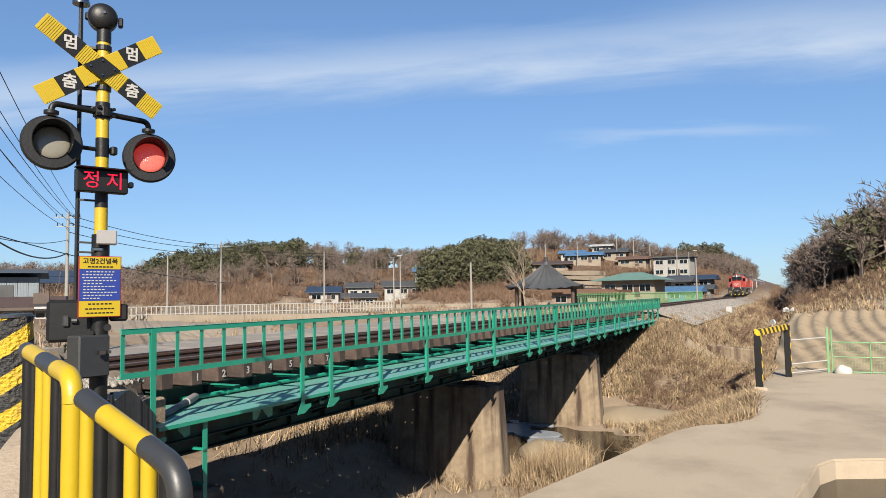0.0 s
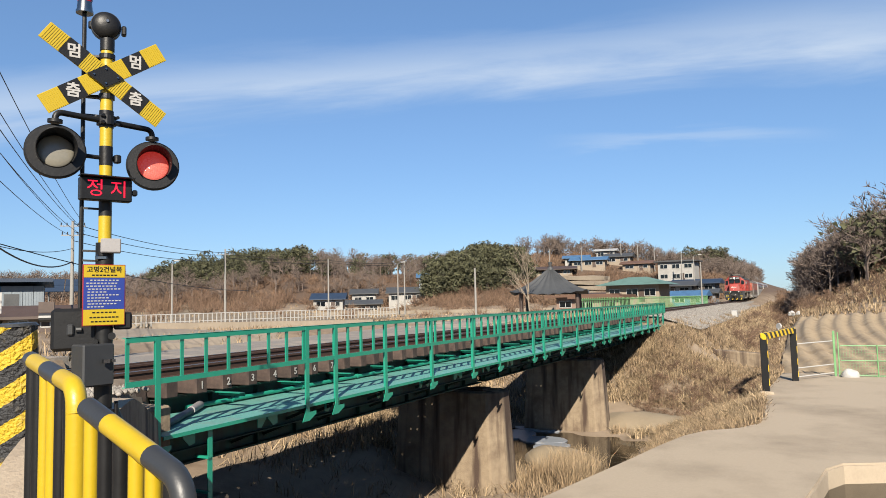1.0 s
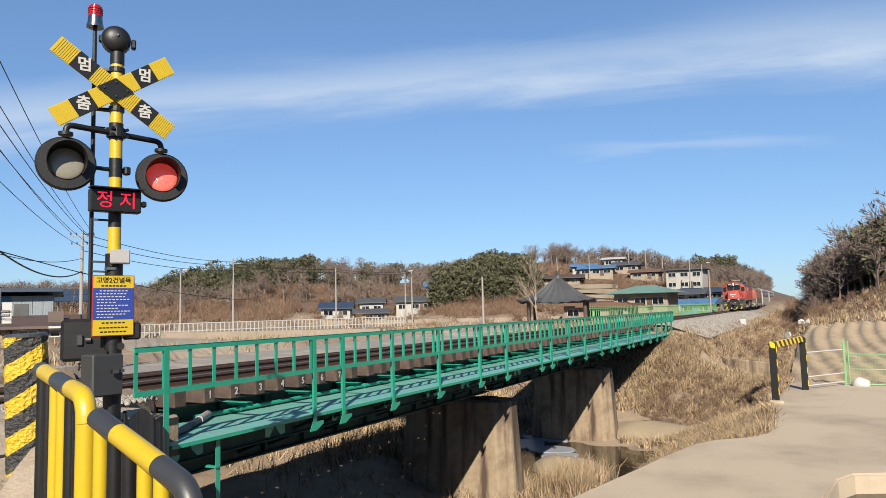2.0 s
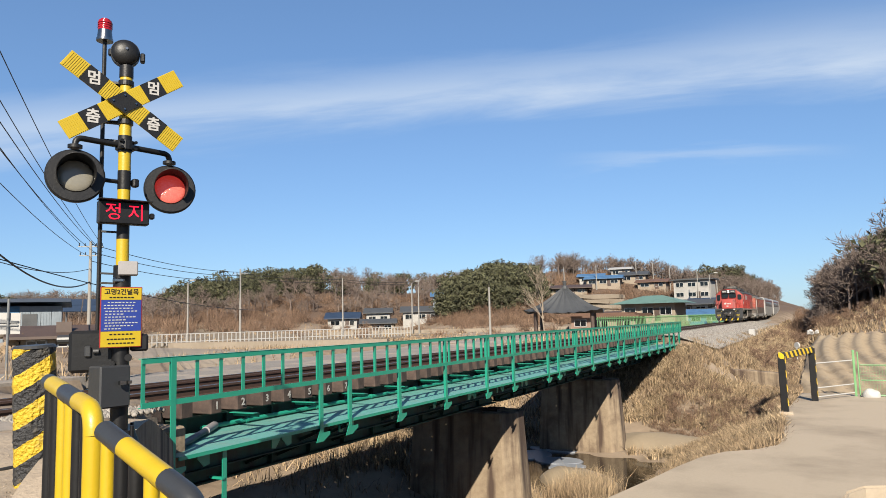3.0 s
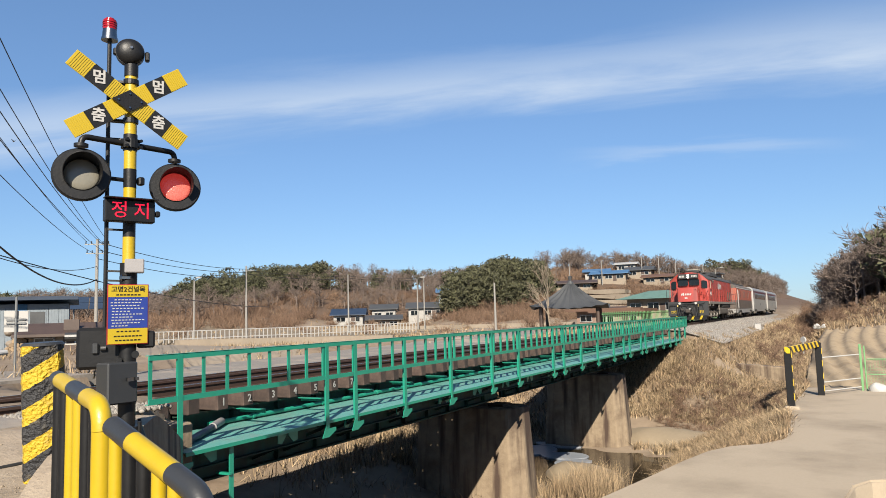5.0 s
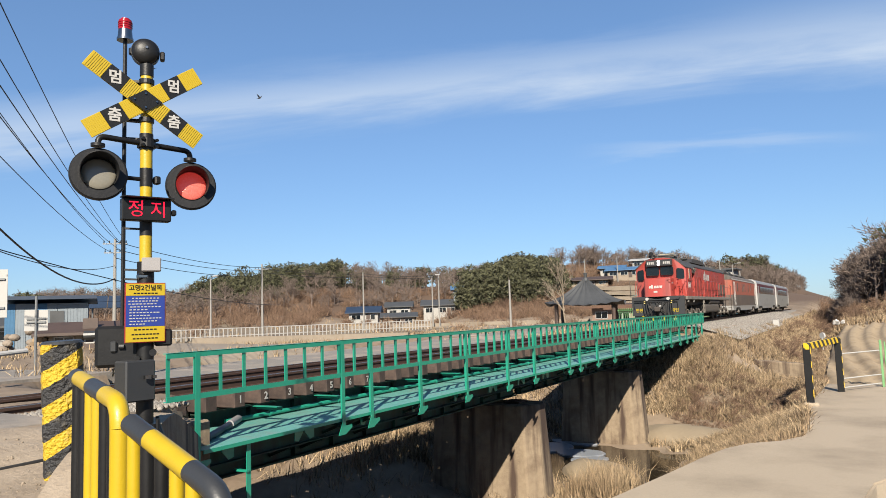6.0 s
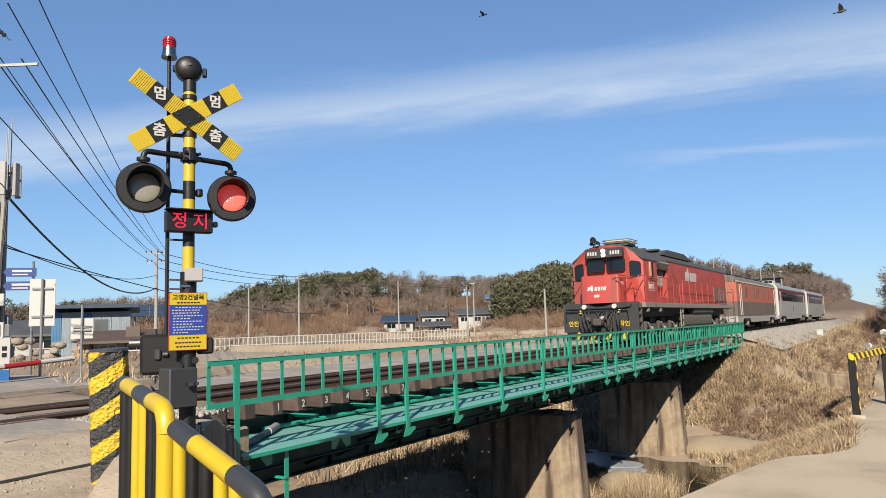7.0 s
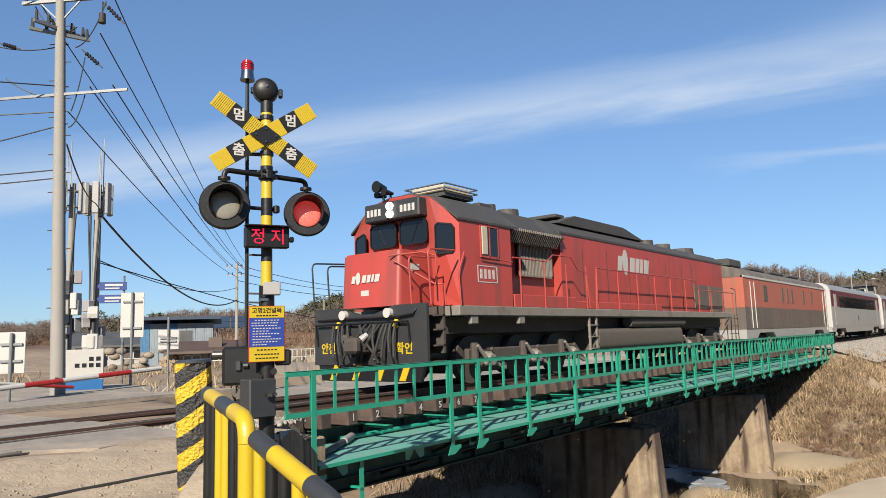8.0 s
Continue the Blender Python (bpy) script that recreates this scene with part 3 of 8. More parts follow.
# ---- track ----
track = thing("railway_track", "rusty single railway track with guard rails on timber sleepers", "track")
RAIL = [(-0.065, -0.153), (0.065, -0.153), (0.065, -0.140), (0.010, -0.125), (0.010, -0.045), (0.034, -0.035), (0.034, -0.002), (0.028, 0.0), (-0.028, 0.0), (-0.034, -0.002), (-0.034, -0.035), (-0.010, -0.045), (-0.010, -0.125), (-0.065, -0.140)]
for x in (-0.752, 0.752):
    bm = bmesh.new()
    prism(bm, [(a + x, b) for a, b in RAIL], 1, -60, 275)
    part("rail", bm, M_RUST, track)
    bm = bmesh.new()
    box(bm, (x, 107.5, 0.0015), (0.05, 335, 0.003))
    part("rail_head", bm, M_RAILTOP, track, "bright worn rail head")
    bm = bmesh.new()
    prism(bm, [(a + x * 0.68, b - 0.012) for a, b in RAIL], 1, 5.0, 46.0)
    part("guard_rail", bm, M_RUST, track)
bm = bmesh.new()
box(bm, (0, 0, -0.283), (2.5, 0.23, 0.25), None, 0.012)
tie = mesh_of("sleeper", bm, M_TIE)
k = 0
y = 6.99
while y < 43.8:
    piece("sleeper", tie, track, pose(random.uniform(-0.03, 0.03), y, 0, 0, 0, random.uniform(-0.6, 0.6)))
    y += 0.58
# Added plate: keeps sun from passing between the sleepers onto the pier
bm = bmesh.new()
box(bm, (0, 25.4, -0.150), (0.86, 36.0, 0.012))
part("footway_plate", bm, M_RUST, track, "added rusty plate between the rails that keeps sun off the pier")
y = 44.4
while y < 120:
    piece("sleeper", tie, track, pose(0, y, -0.02))
    y += 0.6
# ---- train ----
M_ORANGE = mat("orange_red_enamel", (0.62, 0.17, 0.105), 0.5, second=(0.56, 0.14, 0.09), scale=2, streak=(0.48, 0.17, 0.12), stain=(0.36, 0.13, 0.09), stain_scale=1.3, stain_at=(0.55, 0.85), bump=0.06)
M_MAROON = mat("maroon_enamel", (0.19, 0.022, 0.03), 0.35, scale=2, bump=0.05)
M_FRAME = mat("dusty_grey_frame", (0.31, 0.28, 0.24), 0.7, second=(0.22, 0.19, 0.16), scale=4, stain=(0.12, 0.09, 0.07), stain_scale=2.5, stain_at=(0.55, 0.8), bump=0.15)
M_DARK = mat("dark_grey_steel", (0.035, 0.037, 0.04), 0.5, second=(0.055, 0.052, 0.048), scale=3, stain=(0.10, 0.085, 0.07), stain_scale=3, stain_at=(0.6, 0.85), bump=0.12)
M_ROOF = mat("sooty_roof", (0.075, 0.072, 0.068), 0.7, second=(0.045, 0.043, 0.04), scale=2, stain=(0.15, 0.13, 0.11), stain_scale=1.2, stain_at=(0.55, 0.8), bump=0.15)
M_UNDER = mat("grimy_underframe", (0.075, 0.06, 0.05), 0.8, second=(0.12, 0.098, 0.08), scale=6, bump=0.3)
M_TANK = mat("dusty_tank", (0.14, 0.115, 0.09), 0.75, second=(0.09, 0.075, 0.06), scale=3, bump=0.2)
M_GLASS = mat("dark_glass", (0.012, 0.016, 0.02), 0.06, bump=0.0, scale=1)
M_SILVER = mat("silver_grey_roof", (0.42, 0.42, 0.41), 0.5, 0.2, second=(0.33, 0.33, 0.32), scale=2, bump=0.08)
M_DUSTROOF = mat("sooty_brown_roof", (0.24, 0.205, 0.175), 0.7, second=(0.15, 0.13, 0.11), scale=2, amount=0.9, streak=(0.12, 0.10, 0.085), bump=0.1)
M_WHITE = mat("off_white_paint", (0.74, 0.72, 0.68), 0.45, second=(0.66, 0.64, 0.6), scale=4, bump=0.05)
M_LGREY = mat("light_grey_enamel", (0.52, 0.51, 0.49), 0.4, second=(0.45, 0.44, 0.42), scale=2, stain=(0.36, 0.33, 0.29), stain_scale=1, stain_at=(0.55, 0.85), bump=0.04)
M_BROWNGREY = mat("brown_grey_enamel", (0.17, 0.14, 0.12), 0.5, streak=(0.25, 0.18, 0.14), scale=2, bump=0.05)
M_CREAM = mat("cream_visor", (0.75, 0.66, 0.50), 0.5, scale=4)
M_LAMP = mat("lit_headlamp", (0.9, 0.9, 0.88), 0.2, emit=(1.0, 0.97, 0.9), power=1.3, bump=0)
M_ALU = mat("bare_aluminium", (0.55, 0.55, 0.54), 0.35, 0.8, scale=8, bump=0.05)


def lettering(name, text, size, m, material, parent, depth=0.004, bold=0.02):
    """Words cut from the built-in font as a thin mesh; the letters stand in the plane of m."""
    cu = bpy.data.curves.new(name, "FONT")
    cu.offset = size * bold
    cu.body, cu.size, cu.extrude, cu.align_x, cu.align_y, cu.resolution_u = text, size, depth, "CENTER", "CENTER", 2
    ob = bpy.data.objects.new(name, cu)
    me = bpy.data.meshes.new_from_object(ob)
    bpy.data.objects.remove(ob)
    me.materials.append(material)
    o = new(name, me)
    o.parent = parent
    o.matrix_basis = m
    return o


def rounded(bm, lo, hi, r, axis=2, seg=3):
    """A box with rounded edges along one axis."""
    pts = []
    i, j = [k for k in range(3) if k != axis]
    for cx, cy, a0 in ((hi[i] - r, hi[j] - r, 0), (lo[i] + r, hi[j] - r, 90), (lo[i] + r, lo[j] + r, 180), (hi[i] - r, lo[j] + r, 270)):
        for s in range(seg + 1):
            a = radians(a0 + 90 * s / seg)
            pts.append((cx + r * math.cos(a), cy + r * math.sin(a)))
    prism(bm, pts, axis, lo[axis], hi[axis])


def logo(parent, m, w, h):
    """A plain white emblem: an oval and slanted strokes."""
    bm = bmesh.new()
    for x0, x1 in ((0.0, 0.13), (0.38, 0.52), (0.56, 0.68), (0.72, 0.80), (0.84, 1.0)):
        prism(bm, [((a - 0.5) * w, (b - 0.5) * h) for a, b in ((x0, 0.05), (x1, 0.05), (x1 + 0.04, 0.95), (x0 + 0.04, 0.95))], 2, 0, 0.004)
    prism(bm, [((0.25 - 0.5) * w + 0.085 * w * math.cos(a), 0.12 * h + 0.75 * h * math.sin(a)) for a in [k * math.pi / 8 for k in range(16)]], 2, 0, 0.005)
    o = part("emblem", bm, M_WHITE, parent, "plain white painted emblem")
    o.matrix_basis = m
    return o


def build_bogie(parent, y, wheels, wr, half, mat_w, base):
    bm = bmesh.new()
    for s in (-1, 1):
        box(bm, (s * half, 0, wr + 0.12), (0.12, base + 1.0, 0.24), None, 0.03)
        for w in wheels:
            box(bm, (s * (half + 0.05), w, wr), (0.22, 0.34, 0.30), None, 0.05)
            rod(bm, (s * (half + 0.12), w, wr), (s * (half + 0.27), w, wr), 0.13, 0.10, 12)
            bar(bm, (s * (half + 0.14), w + 0.25, wr + 0.22), (s * (half + 0.14), w + 0.75, wr - 0.18), 0.07, 0.09)
            rod(bm, (s * (half + 0.1), w - 0.32, wr + 0.0), (s * (half + 0.1), w - 0.32, wr + 0.36), 0.09, None, 10)
    box(bm, (0, 0, wr + 0.14), (2 * half, 0.4, 0.16), None, 0.03)
    # low filler block that keeps the space between the wheels dark
    box(bm, (0, 0, wr - 0.12), (1.5, base + 0.6, 0.34), None, 0.04)
    bog = part("bogie", bm, M_UNDER, parent, "grimy brown bogie frame")
    bog.matrix_basis = pose(0, y, 0)
    for s in (-1, 1):
        for w in wheels:
            bm = bmesh.new()
            rod(bm, (s * (half + 0.26), w, wr), (s * (half + 0.36), w, wr), 0.15, 0.12, 14)
            box(bm, (s * (half + 0.22), w, wr + 0.02), (0.12, 0.30, 0.30), None, 0.05)
            bar(bm, (s * (half + 0.24), w + 0.12, wr - 0.05), (s * (half + 0.24), w + 0.62, wr - 0.20), 0.06, 0.07)
            rod(bm, (s * (half + 0.26), w - 0.42, wr + 0.30), (s * (half + 0.26), w - 0.16, wr + 0.06), 0.035, 0.05, 10)
            part("axle_box", bm, M_FRAME, bog, "dusty grey axle box")
    bm = bmesh.new()
    rod(bm, (-0.82, 0, 0), (-0.68, 0, 0), wr, None, 28)
    rod(bm, (0.68, 0, 0), (0.82, 0, 0), wr, None, 28)
    rod(bm, (-0.7, 0, 0), (0.7, 0, 0), 0.09, None, 10)
    me = mesh_of("wheelset", bm, mat_w)
    for w in wheels:
        piece("wheelset", me, bog, pose(0, w, wr))


def build_loco():
    t = thing("locomotive", "dusty red diesel locomotive with black pilot plate and sooty roof", "locomotive")
    # frame and pilot
    bm = bmesh.new()
    box(bm, (0, 9.9, 1.52), (3.06, 17.7, 0.20), None, 0.015)
    part("frame", bm, M_FRAME, t, "dusty light grey side sill")
    bm = bmesh.new()
    box(bm, (0, 9.9, 1.25), (1.9, 18.5, 0.36))
    box(bm, (0, 9.9, 1.41), (2.9, 17.2, 0.03))
    # filler blocks that darken the see-through space over the bogies
    box(bm, (0, 4.1, 0.75), (1.1, 4.6, 0.7))
    box(bm, (0, 16.2, 0.75), (1.1, 4.6, 0.7))
    part("underframe", bm, M_UNDER, t)
    bm = bmesh.new()
    prism(bm, [(-1.55, 0.50), (1.55, 0.50), (1.55, 1.65), (0.75, 1.65), (0.2, 1.50), (-0.2, 1.50), (-0.75, 1.65), (-1.55, 1.65)], 1, 0.0, 0.07)
    pil = part("pilot_plate", bm, M_DARK, t, "dark grey steel pilot plate")
    bm = bmesh.new()
    prism(bm, [(-1.35, 0.18), (1.35, 0.18), (1.45, 0.52), (-1.45, 0.52)], 1, 0.02, 0.10)
    part("plough", bm, M_BLK, t)
    for i in range(-3, 4, 2):
        bm = bmesh.new()
        prism(bm, [(i * 0.32 - 0.14, 0.20), (i * 0.32 + 0.02, 0.20), (i * 0.32 + 0.16, 0.50), (i * 0.32, 0.50)], 1, 0.004, 0.018)
        part("warning_stripe", bm, M_YEL, t, "yellow warning stripe")
    for s in (-1, 1):
        bm = bmesh.new()
        box(bm, (s * 1.28, 0.55, 1.15), (0.5, 0.06, 0.9))
        for z in (0.55, 0.85, 1.15, 1.42):
            box(bm, (s * 1.36, 0.45, z), (0.34, 0.26, 0.03))
        part("steps", bm, M_UNDER, t)
        bm = bmesh.new()
        rod(bm, (s * 0.62, -0.10, 1.50), (s * 0.62, 0.02, 1.50), 0.095, None, 16)
        part("ditch_light", bm, M_WHITE, t, "white round ditch light")
    # Filler block: stops light between the bogies, standing for shade and gear
    bm = bmesh.new()
    box(bm, (0, 9.5, 0.98), (1.15, 16.5, 0.82), None, 0.05)
    part("underframe_core", bm, M_UNDER, t, "dark filler block for shade and traction gear under the frame")
    # coupler, hoses and front handrail
    bm = bmesh.new()
    box(bm, (0, -0.18, 0.88), (0.30, 0.5, 0.32), None, 0.05)
    box(bm, (0.03, -0.45, 0.88), (0.36, 0.18, 0.28), None, 0.05)
    part("coupler", bm, M_UNDER, t)
    for x, z, w in ((-0.42, 1.02, 0.22), (-0.2, 0.62, 0.16), (0.36, 0.72, 0.12)):
        bm = bmesh.new()
        box(bm, (x, -0.12, z), (w, 0.2, 0.14), Matrix.Rotation(radians(20), 3, "Y"), 0.03)
        rod(bm, (x + w * 0.2, -0.2, z - 0.12), (x, -0.12, z + 0.16), 0.03, None, 8)
        part("brake_cock", bm, M_UNDER, t)
    bm = bmesh.new()
    rod(bm, (0.12, -0.30, 1.00), (0.20, -0.20, 1.10), 0.075, 0.05, 12)
    part("cable_socket", bm, M_LGREY, t, "pale jumper cable socket")
    for k, (x, dx) in enumerate(((-0.85, 0.1), (-0.70, 0.12), (-0.45, 0.3), (0.35, -0.3), (0.55, -0.15), (0.72, 0.06), (0.85, 0.05), (0.2, -0.4), (-0.1, 0.45), (0.05, -0.5), (0.45, -0.5), (-0.6, 0.2), (0.63, -0.05), (0.28, 0.12))):
        bm = bmesh.new()
        pipe(bm, [(x, 0, 1.30), (x + 0.01, -0.12, 1.28), (x + dx * 0.4, -0.20, 1.0), (x + dx, -0.22, 0.66 + 0.05 * (k % 3)), (x + dx * 1.2, -0.15, 0.55)], 0.027, 8)
        part("hose", bm, M_RUBBER, t)
    for x in (-0.80, 0.80):
        bm = bmesh.new()
        rod(bm, (x, -0.05, 1.22), (x, 0, 1.36), 0.06, 0.05, 10)
        part("hose_valve", bm, M_YEL, t)
    bm = bmesh.new()
    pipe(bm, [(-1.42, -0.03, 0.9), (-1.42, -0.08, 1.32), (1.15, -0.08, 1.32), (1.15, -0.03, 0.92)], 0.022, 8)
    pipe(bm, [(-1.42, -0.02, 1.42), (0.9, -0.06, 1.42), (1.25, -0.06, 1.46), (1.3, 0, 1.56)], 0.022, 8)
    part("front_rail", bm, M_BLK, t)
    lettering("lettering", "안전", 0.24, pose(-1.12, -0.006, 0.82, 90, 0, 0), M_YEL, t)
    lettering("lettering", "확인", 0.24, pose(0.98, -0.006, 0.80, 90, 0, 0), M_YEL, t)
    for s in (-1, 1):
        for x, h in ((1.62, 2.66), (1.14, 2.56)):
            bm = bmesh.new()
            pipe(bm, [(s * x, 0.06, 1.62)] + arc((s * x, 0.02, 1.8), (s * x, 0.0, h), (s * (x - 0.05), 0.7, h + 0.04), 0.12) + [(s * (x - 0.05), 0.9, h + 0.04)], 0.018, 8)
            part("handrail", bm, M_RED if s > 0 else M_DARK, t)
    # nose
    bm = bmesh.new()
    rounded(bm, (-0.80, 0.06, 1.64), (0.80, 1.4, 2.76), 0.10, 2, 4)
    for v in bm.verts:
        if v.co.z > 2 and v.co.y < 0.6:
            v.co.y += 0.07
    bmesh.ops.bevel(bm, geom=[e for e in bm.edges if all(v.co.z > 2.7 for v in e.verts)], offset=0.04, segments=2, affect="EDGES")
    part("nose", bm, M_RED, t, smooth=True)
    for y, z in ((0.45, 2.55), (0.45, 2.0)):
        bm = bmesh.new()
        rod(bm, (0.795, y, z), (0.815, y, z), 0.035, None, 10)
        part("nose_latch", bm, M_RUST, t)
    bm = bmesh.new()
    box(bm, (0.805, 0.55, 2.42), (0.012, 0.30, 0.12))
    part("notice_plate", bm, M_WHITE, t, "small pale notice plate on the nose")
    logo(t, pose(-0.12, 0.083, 2.22, 90 - 3, 0, 0), 0.78, 0.17)
    bm = bmesh.new()
    box(bm, (-0.12, 0.075, 1.93), (0.22, 0.01, 0.11))
    part("number_panel", bm, M_WHITE, t, "small white panel")
    bm = bmesh.new()
    pipe(bm, [(0.6, 0.02, 2.62), (1.1, 0.45, 2.68), (1.32, 0.6, 2.60), (1.34, 0.6, 1.7)], 0.018, 8)
    pipe(bm, [(0.7, 0.05, 2.52), (1.3, 0.55, 2.05), (1.5, 0.62, 2.02), (1.52, 0.62, 1.62)], 0.018, 8)
    part("nose_rail", bm, M_RED, t)
    # cab: arched section with angled front corners
    bm = bmesh.new()
    sec = [(-1.5, 1.62), (1.5, 1.62), (1.5, 3.38), (0.86, 3.90), (0.3, 4.02), (-0.3, 4.02), (-0.86, 3.90), (-1.5, 3.38)]
    prism(bm, sec, 1, 1.0, 3.05)
    for v in bm.verts:
        if v.co.y < 1.5 and abs(v.co.x) > 1.2:
            v.co.y += 0.16
    cab = part("cab", bm, M_RED, t)
    bm = bmesh.new()
    prism(bm, [(1.53, 3.36), (1.53, 3.41), (0.87, 3.945), (0.3, 4.06), (-0.3, 4.06), (-0.87, 3.945), (-1.53, 3.41), (-1.53, 3.36), (-0.87, 3.89), (-0.3, 4.0), (0.3, 4.0), (0.87, 3.89)], 1, 1.08, 3.35)
    part("cab_roof", bm, M_ROOF, t, "sooty dark grey roof")
    bm = bmesh.new()
    box(bm, (0, 0.93, 3.70), (1.56, 0.34, 0.40), None, 0.03)
    nb = part("number_board", bm, M_DARK, t, "dark number board above the windscreen")
    for x in (-0.48, 0.48):
        bm = bmesh.new()
        for i in range(4):
            box(bm, (x - 0.17 + i * 0.11, 0.755, 3.70), (0.07, 0.01, 0.15))
        part("number_bars", bm, M_WHITE, nb, "white bars on the board")
    for z in (3.62, 3.79):
        bm = bmesh.new()
        rod(bm, (0, 0.70, z), (0, 0.80, z), 0.085, None, 18)
        part("headlight", bm, M_LAMP, t, "lit white headlight")
    # windscreens and cab windows
    def pane(poly, y, dx=0.0, name="windscreen"):
        bm = bmesh.new()
        prism(bm, poly, 1, y - 0.012, y + 0.01)
        for v in bm.verts:
            v.co.y += dx * max(0.0, (abs(v.co.x) - 0.86)) / 0.64
        g = part(name, bm, M_GLASS, cab)
        bm = bmesh.new()
        for a, b in zip(poly, poly[1:] + poly[:1]):
            d = dx
            bar(bm, (a[0], y - 0.012 + d * max(0, abs(a[0]) - 0.86) / 0.64, a[1]), (b[0], y - 0.012 + d * max(0, abs(b[0]) - 0.86) / 0.64, b[1]), 0.03, 0.03, (0, 1, 0.01))
        part("window_frame", bm, M_BLK, g)
    for s in (-1, 1):
        q = [(s * 0.12, 2.96), (s * 0.74, 2.96), (s * 0.80, 3.02), (s * 0.80, 3.40), (s * 0.74, 3.46), (s * 0.12, 3.46), (s * 0.06, 3.40), (s * 0.06, 3.02)]
        pane(q if s > 0 else q[::-1], 0.992)
        q = [(s * 1.04, 2.70), (s * 1.36, 2.70), (s * 1.40, 2.75), (s * 1.40, 3.20), (s * 1.34, 3.28), (s * 1.06, 3.33), (s * 1.0, 3.28), (s * 1.0, 2.75)]
        pane(q if s > 0 else q[::-1], 0.99, 0.16, "side_window")
        bm = bmesh.new()
        box(bm, (s * 0.48, 0.975, 3.2), (0.012, 0.012, 0.42), Matrix.Rotation(radians(25 * s), 3, "Y"))
        part("wiper", bm, M_BLK, cab)
        bm = bmesh.new()
        box(bm, (s * 1.505, 2.2, 2.98), (0.03, 0.62, 0.62), None, 0.01)
        g = part("side_window", bm, M_GLASS, cab)
        bm = bmesh.new()
        box(bm, (s * 1.53, 2.00, 3.0), (0.03, 0.20, 0.60), None, 0.01)
        part("visor", bm, M_CREAM, g, "cream window visor")
        bm = bmesh.new()
        for yy in (1.88, 2.20, 2.52):
            box(bm, (s * 1.515, yy, 2.98), (0.03, 0.03, 0.66))
        for zz in (2.66, 3.31):
            box(bm, (s * 1.515, 2.2, zz), (0.03, 0.66, 0.03))
        part("window_frame", bm, M_RED, g)
        # outlined plate with bars in place of the running number
        bm = bmesh.new()
        for yy in (1.76, 2.46):
            box(bm, (s * 1.503, yy, 2.29), (0.01, 0.02, 0.36))
        for zz in (2.12, 2.46):
            box(bm, (s * 1.503, 2.11, zz), (0.01, 0.70, 0.02))
        for i in range(4):
            box(bm, (s * 1.503, 1.88 + i * 0.15, 2.29), (0.01, 0.07, 0.20))
        part("number_bars", bm, M_WHITE, cab, "white outlined panel with bars")
        bm = bmesh.new()
        pipe(bm, [(s * 1.56, 1.22, 2.70), (s * 1.56, 1.02, 2.30), (s * 1.57, 1.05, 1.68)], 0.016, 6)
        pipe(bm, [(s * 1.56, 1.8, 2.64), (s * 1.56, 3.0, 2.60)], 0.014, 6)
        part("grab_iron", bm, M_RED, cab)
    # roof fittings
    bm = bmesh.new()
    box(bm, (0.25, 2.2, 4.10), (1.0, 1.05, 0.10))
    part("roof_base", bm, M_ROOF, t)
    bm = bmesh.new()
    for z in (4.2, 4.3):
        for a, b in (((-0.32, 1.6), (0.82, 1.6)), ((0.82, 1.6), (0.82, 2.8)), ((-0.32, 2.8), (0.82, 2.8)), ((-0.32, 1.6), (-0.32, 2.8))):
            rod(bm, (*a, z), (*b, z), 0.018, None, 6)
    part("roof_rail", bm, M_ALU, t)
    bm = bmesh.new()
    box(bm, (0.25, 2.2, 4.24), (0.9, 1.0, 0.14), None, 0.02)
    part("roof_unit", bm, M_CREAM, t, "pale metal roof cooling unit")
    for x, y, z, r in ((-0.42, 0.95, 4.28, 0.13), (-0.25, 1.0, 4.15, 0.08), (-0.55, 1.1, 4.14, 0.08)):
        bm = bmesh.new()
        rod(bm, (x, y - 0.18, z), (x, y + 0.12, z), r, r * 0.4, 14)
        rod(bm, (x, y + 0.05, z), (x, y + 0.05, 3.98), 0.025, None, 6)
        part("horn", bm, M_BLK, t)
    # hood: recessed bay, then full width
    bm = bmesh.new()
    prism(bm, [(-0.88, 1.62), (0.88, 1.62), (0.88, 3.3), (1.25, 3.42), (0.86, 3.86), (0.3, 3.98), (-0.3, 3.98), (-0.86, 3.86), (-1.25, 3.42), (-0.88, 3.3)], 1, 3.05, 6.0)
    part("radiator_bay", bm, M_RED, t)
    bm = bmesh.new()
    prism(bm, [(-1.12, 1.62), (1.12, 1.62), (1.12, 3.62), (0.80, 3.86), (-0.80, 3.86), (-1.12, 3.62)], 1, 6.0, 19.3)
    hood = part("hood", bm, M_RED, t)
    bm = bmesh.new()
    prism(bm, [(-1.14, 3.58), (1.14, 3.58), (1.14, 3.64), (0.80, 3.90), (0.3, 3.98), (-0.3, 3.98), (-0.80, 3.90), (-1.14, 3.64)], 1, 5.95, 19.35)
    prism(bm, [(-1.27, 3.42), (1.27, 3.42), (0.87, 3.90), (0.3, 4.03), (-0.3, 4.03), (-0.87, 3.90)], 1, 3.3, 6.0)
    part("hood_roof", bm, M_ROOF, t, "sooty dark grey roof")
    bm = bmesh.new()
    prism(bm, [(6.4, 3.95), (7.4, 4.24), (10.6, 4.24), (12.2, 3.95)], 0, -0.85, 0.85)
    part("brake_hatch", bm, M_ROOF, t)
    for y, r, h in ((4.0, 0.22, 0.16), (4.9, 0.30, 0.14), (13.6, 0.34, 0.12), (15.2, 0.34, 0.12), (17.2, 0.5, 0.10)):
        bm = bmesh.new()
        rod(bm, (0.25, y, 3.92), (0.25, y, 4.03 + h), r, r * 0.95, 18)
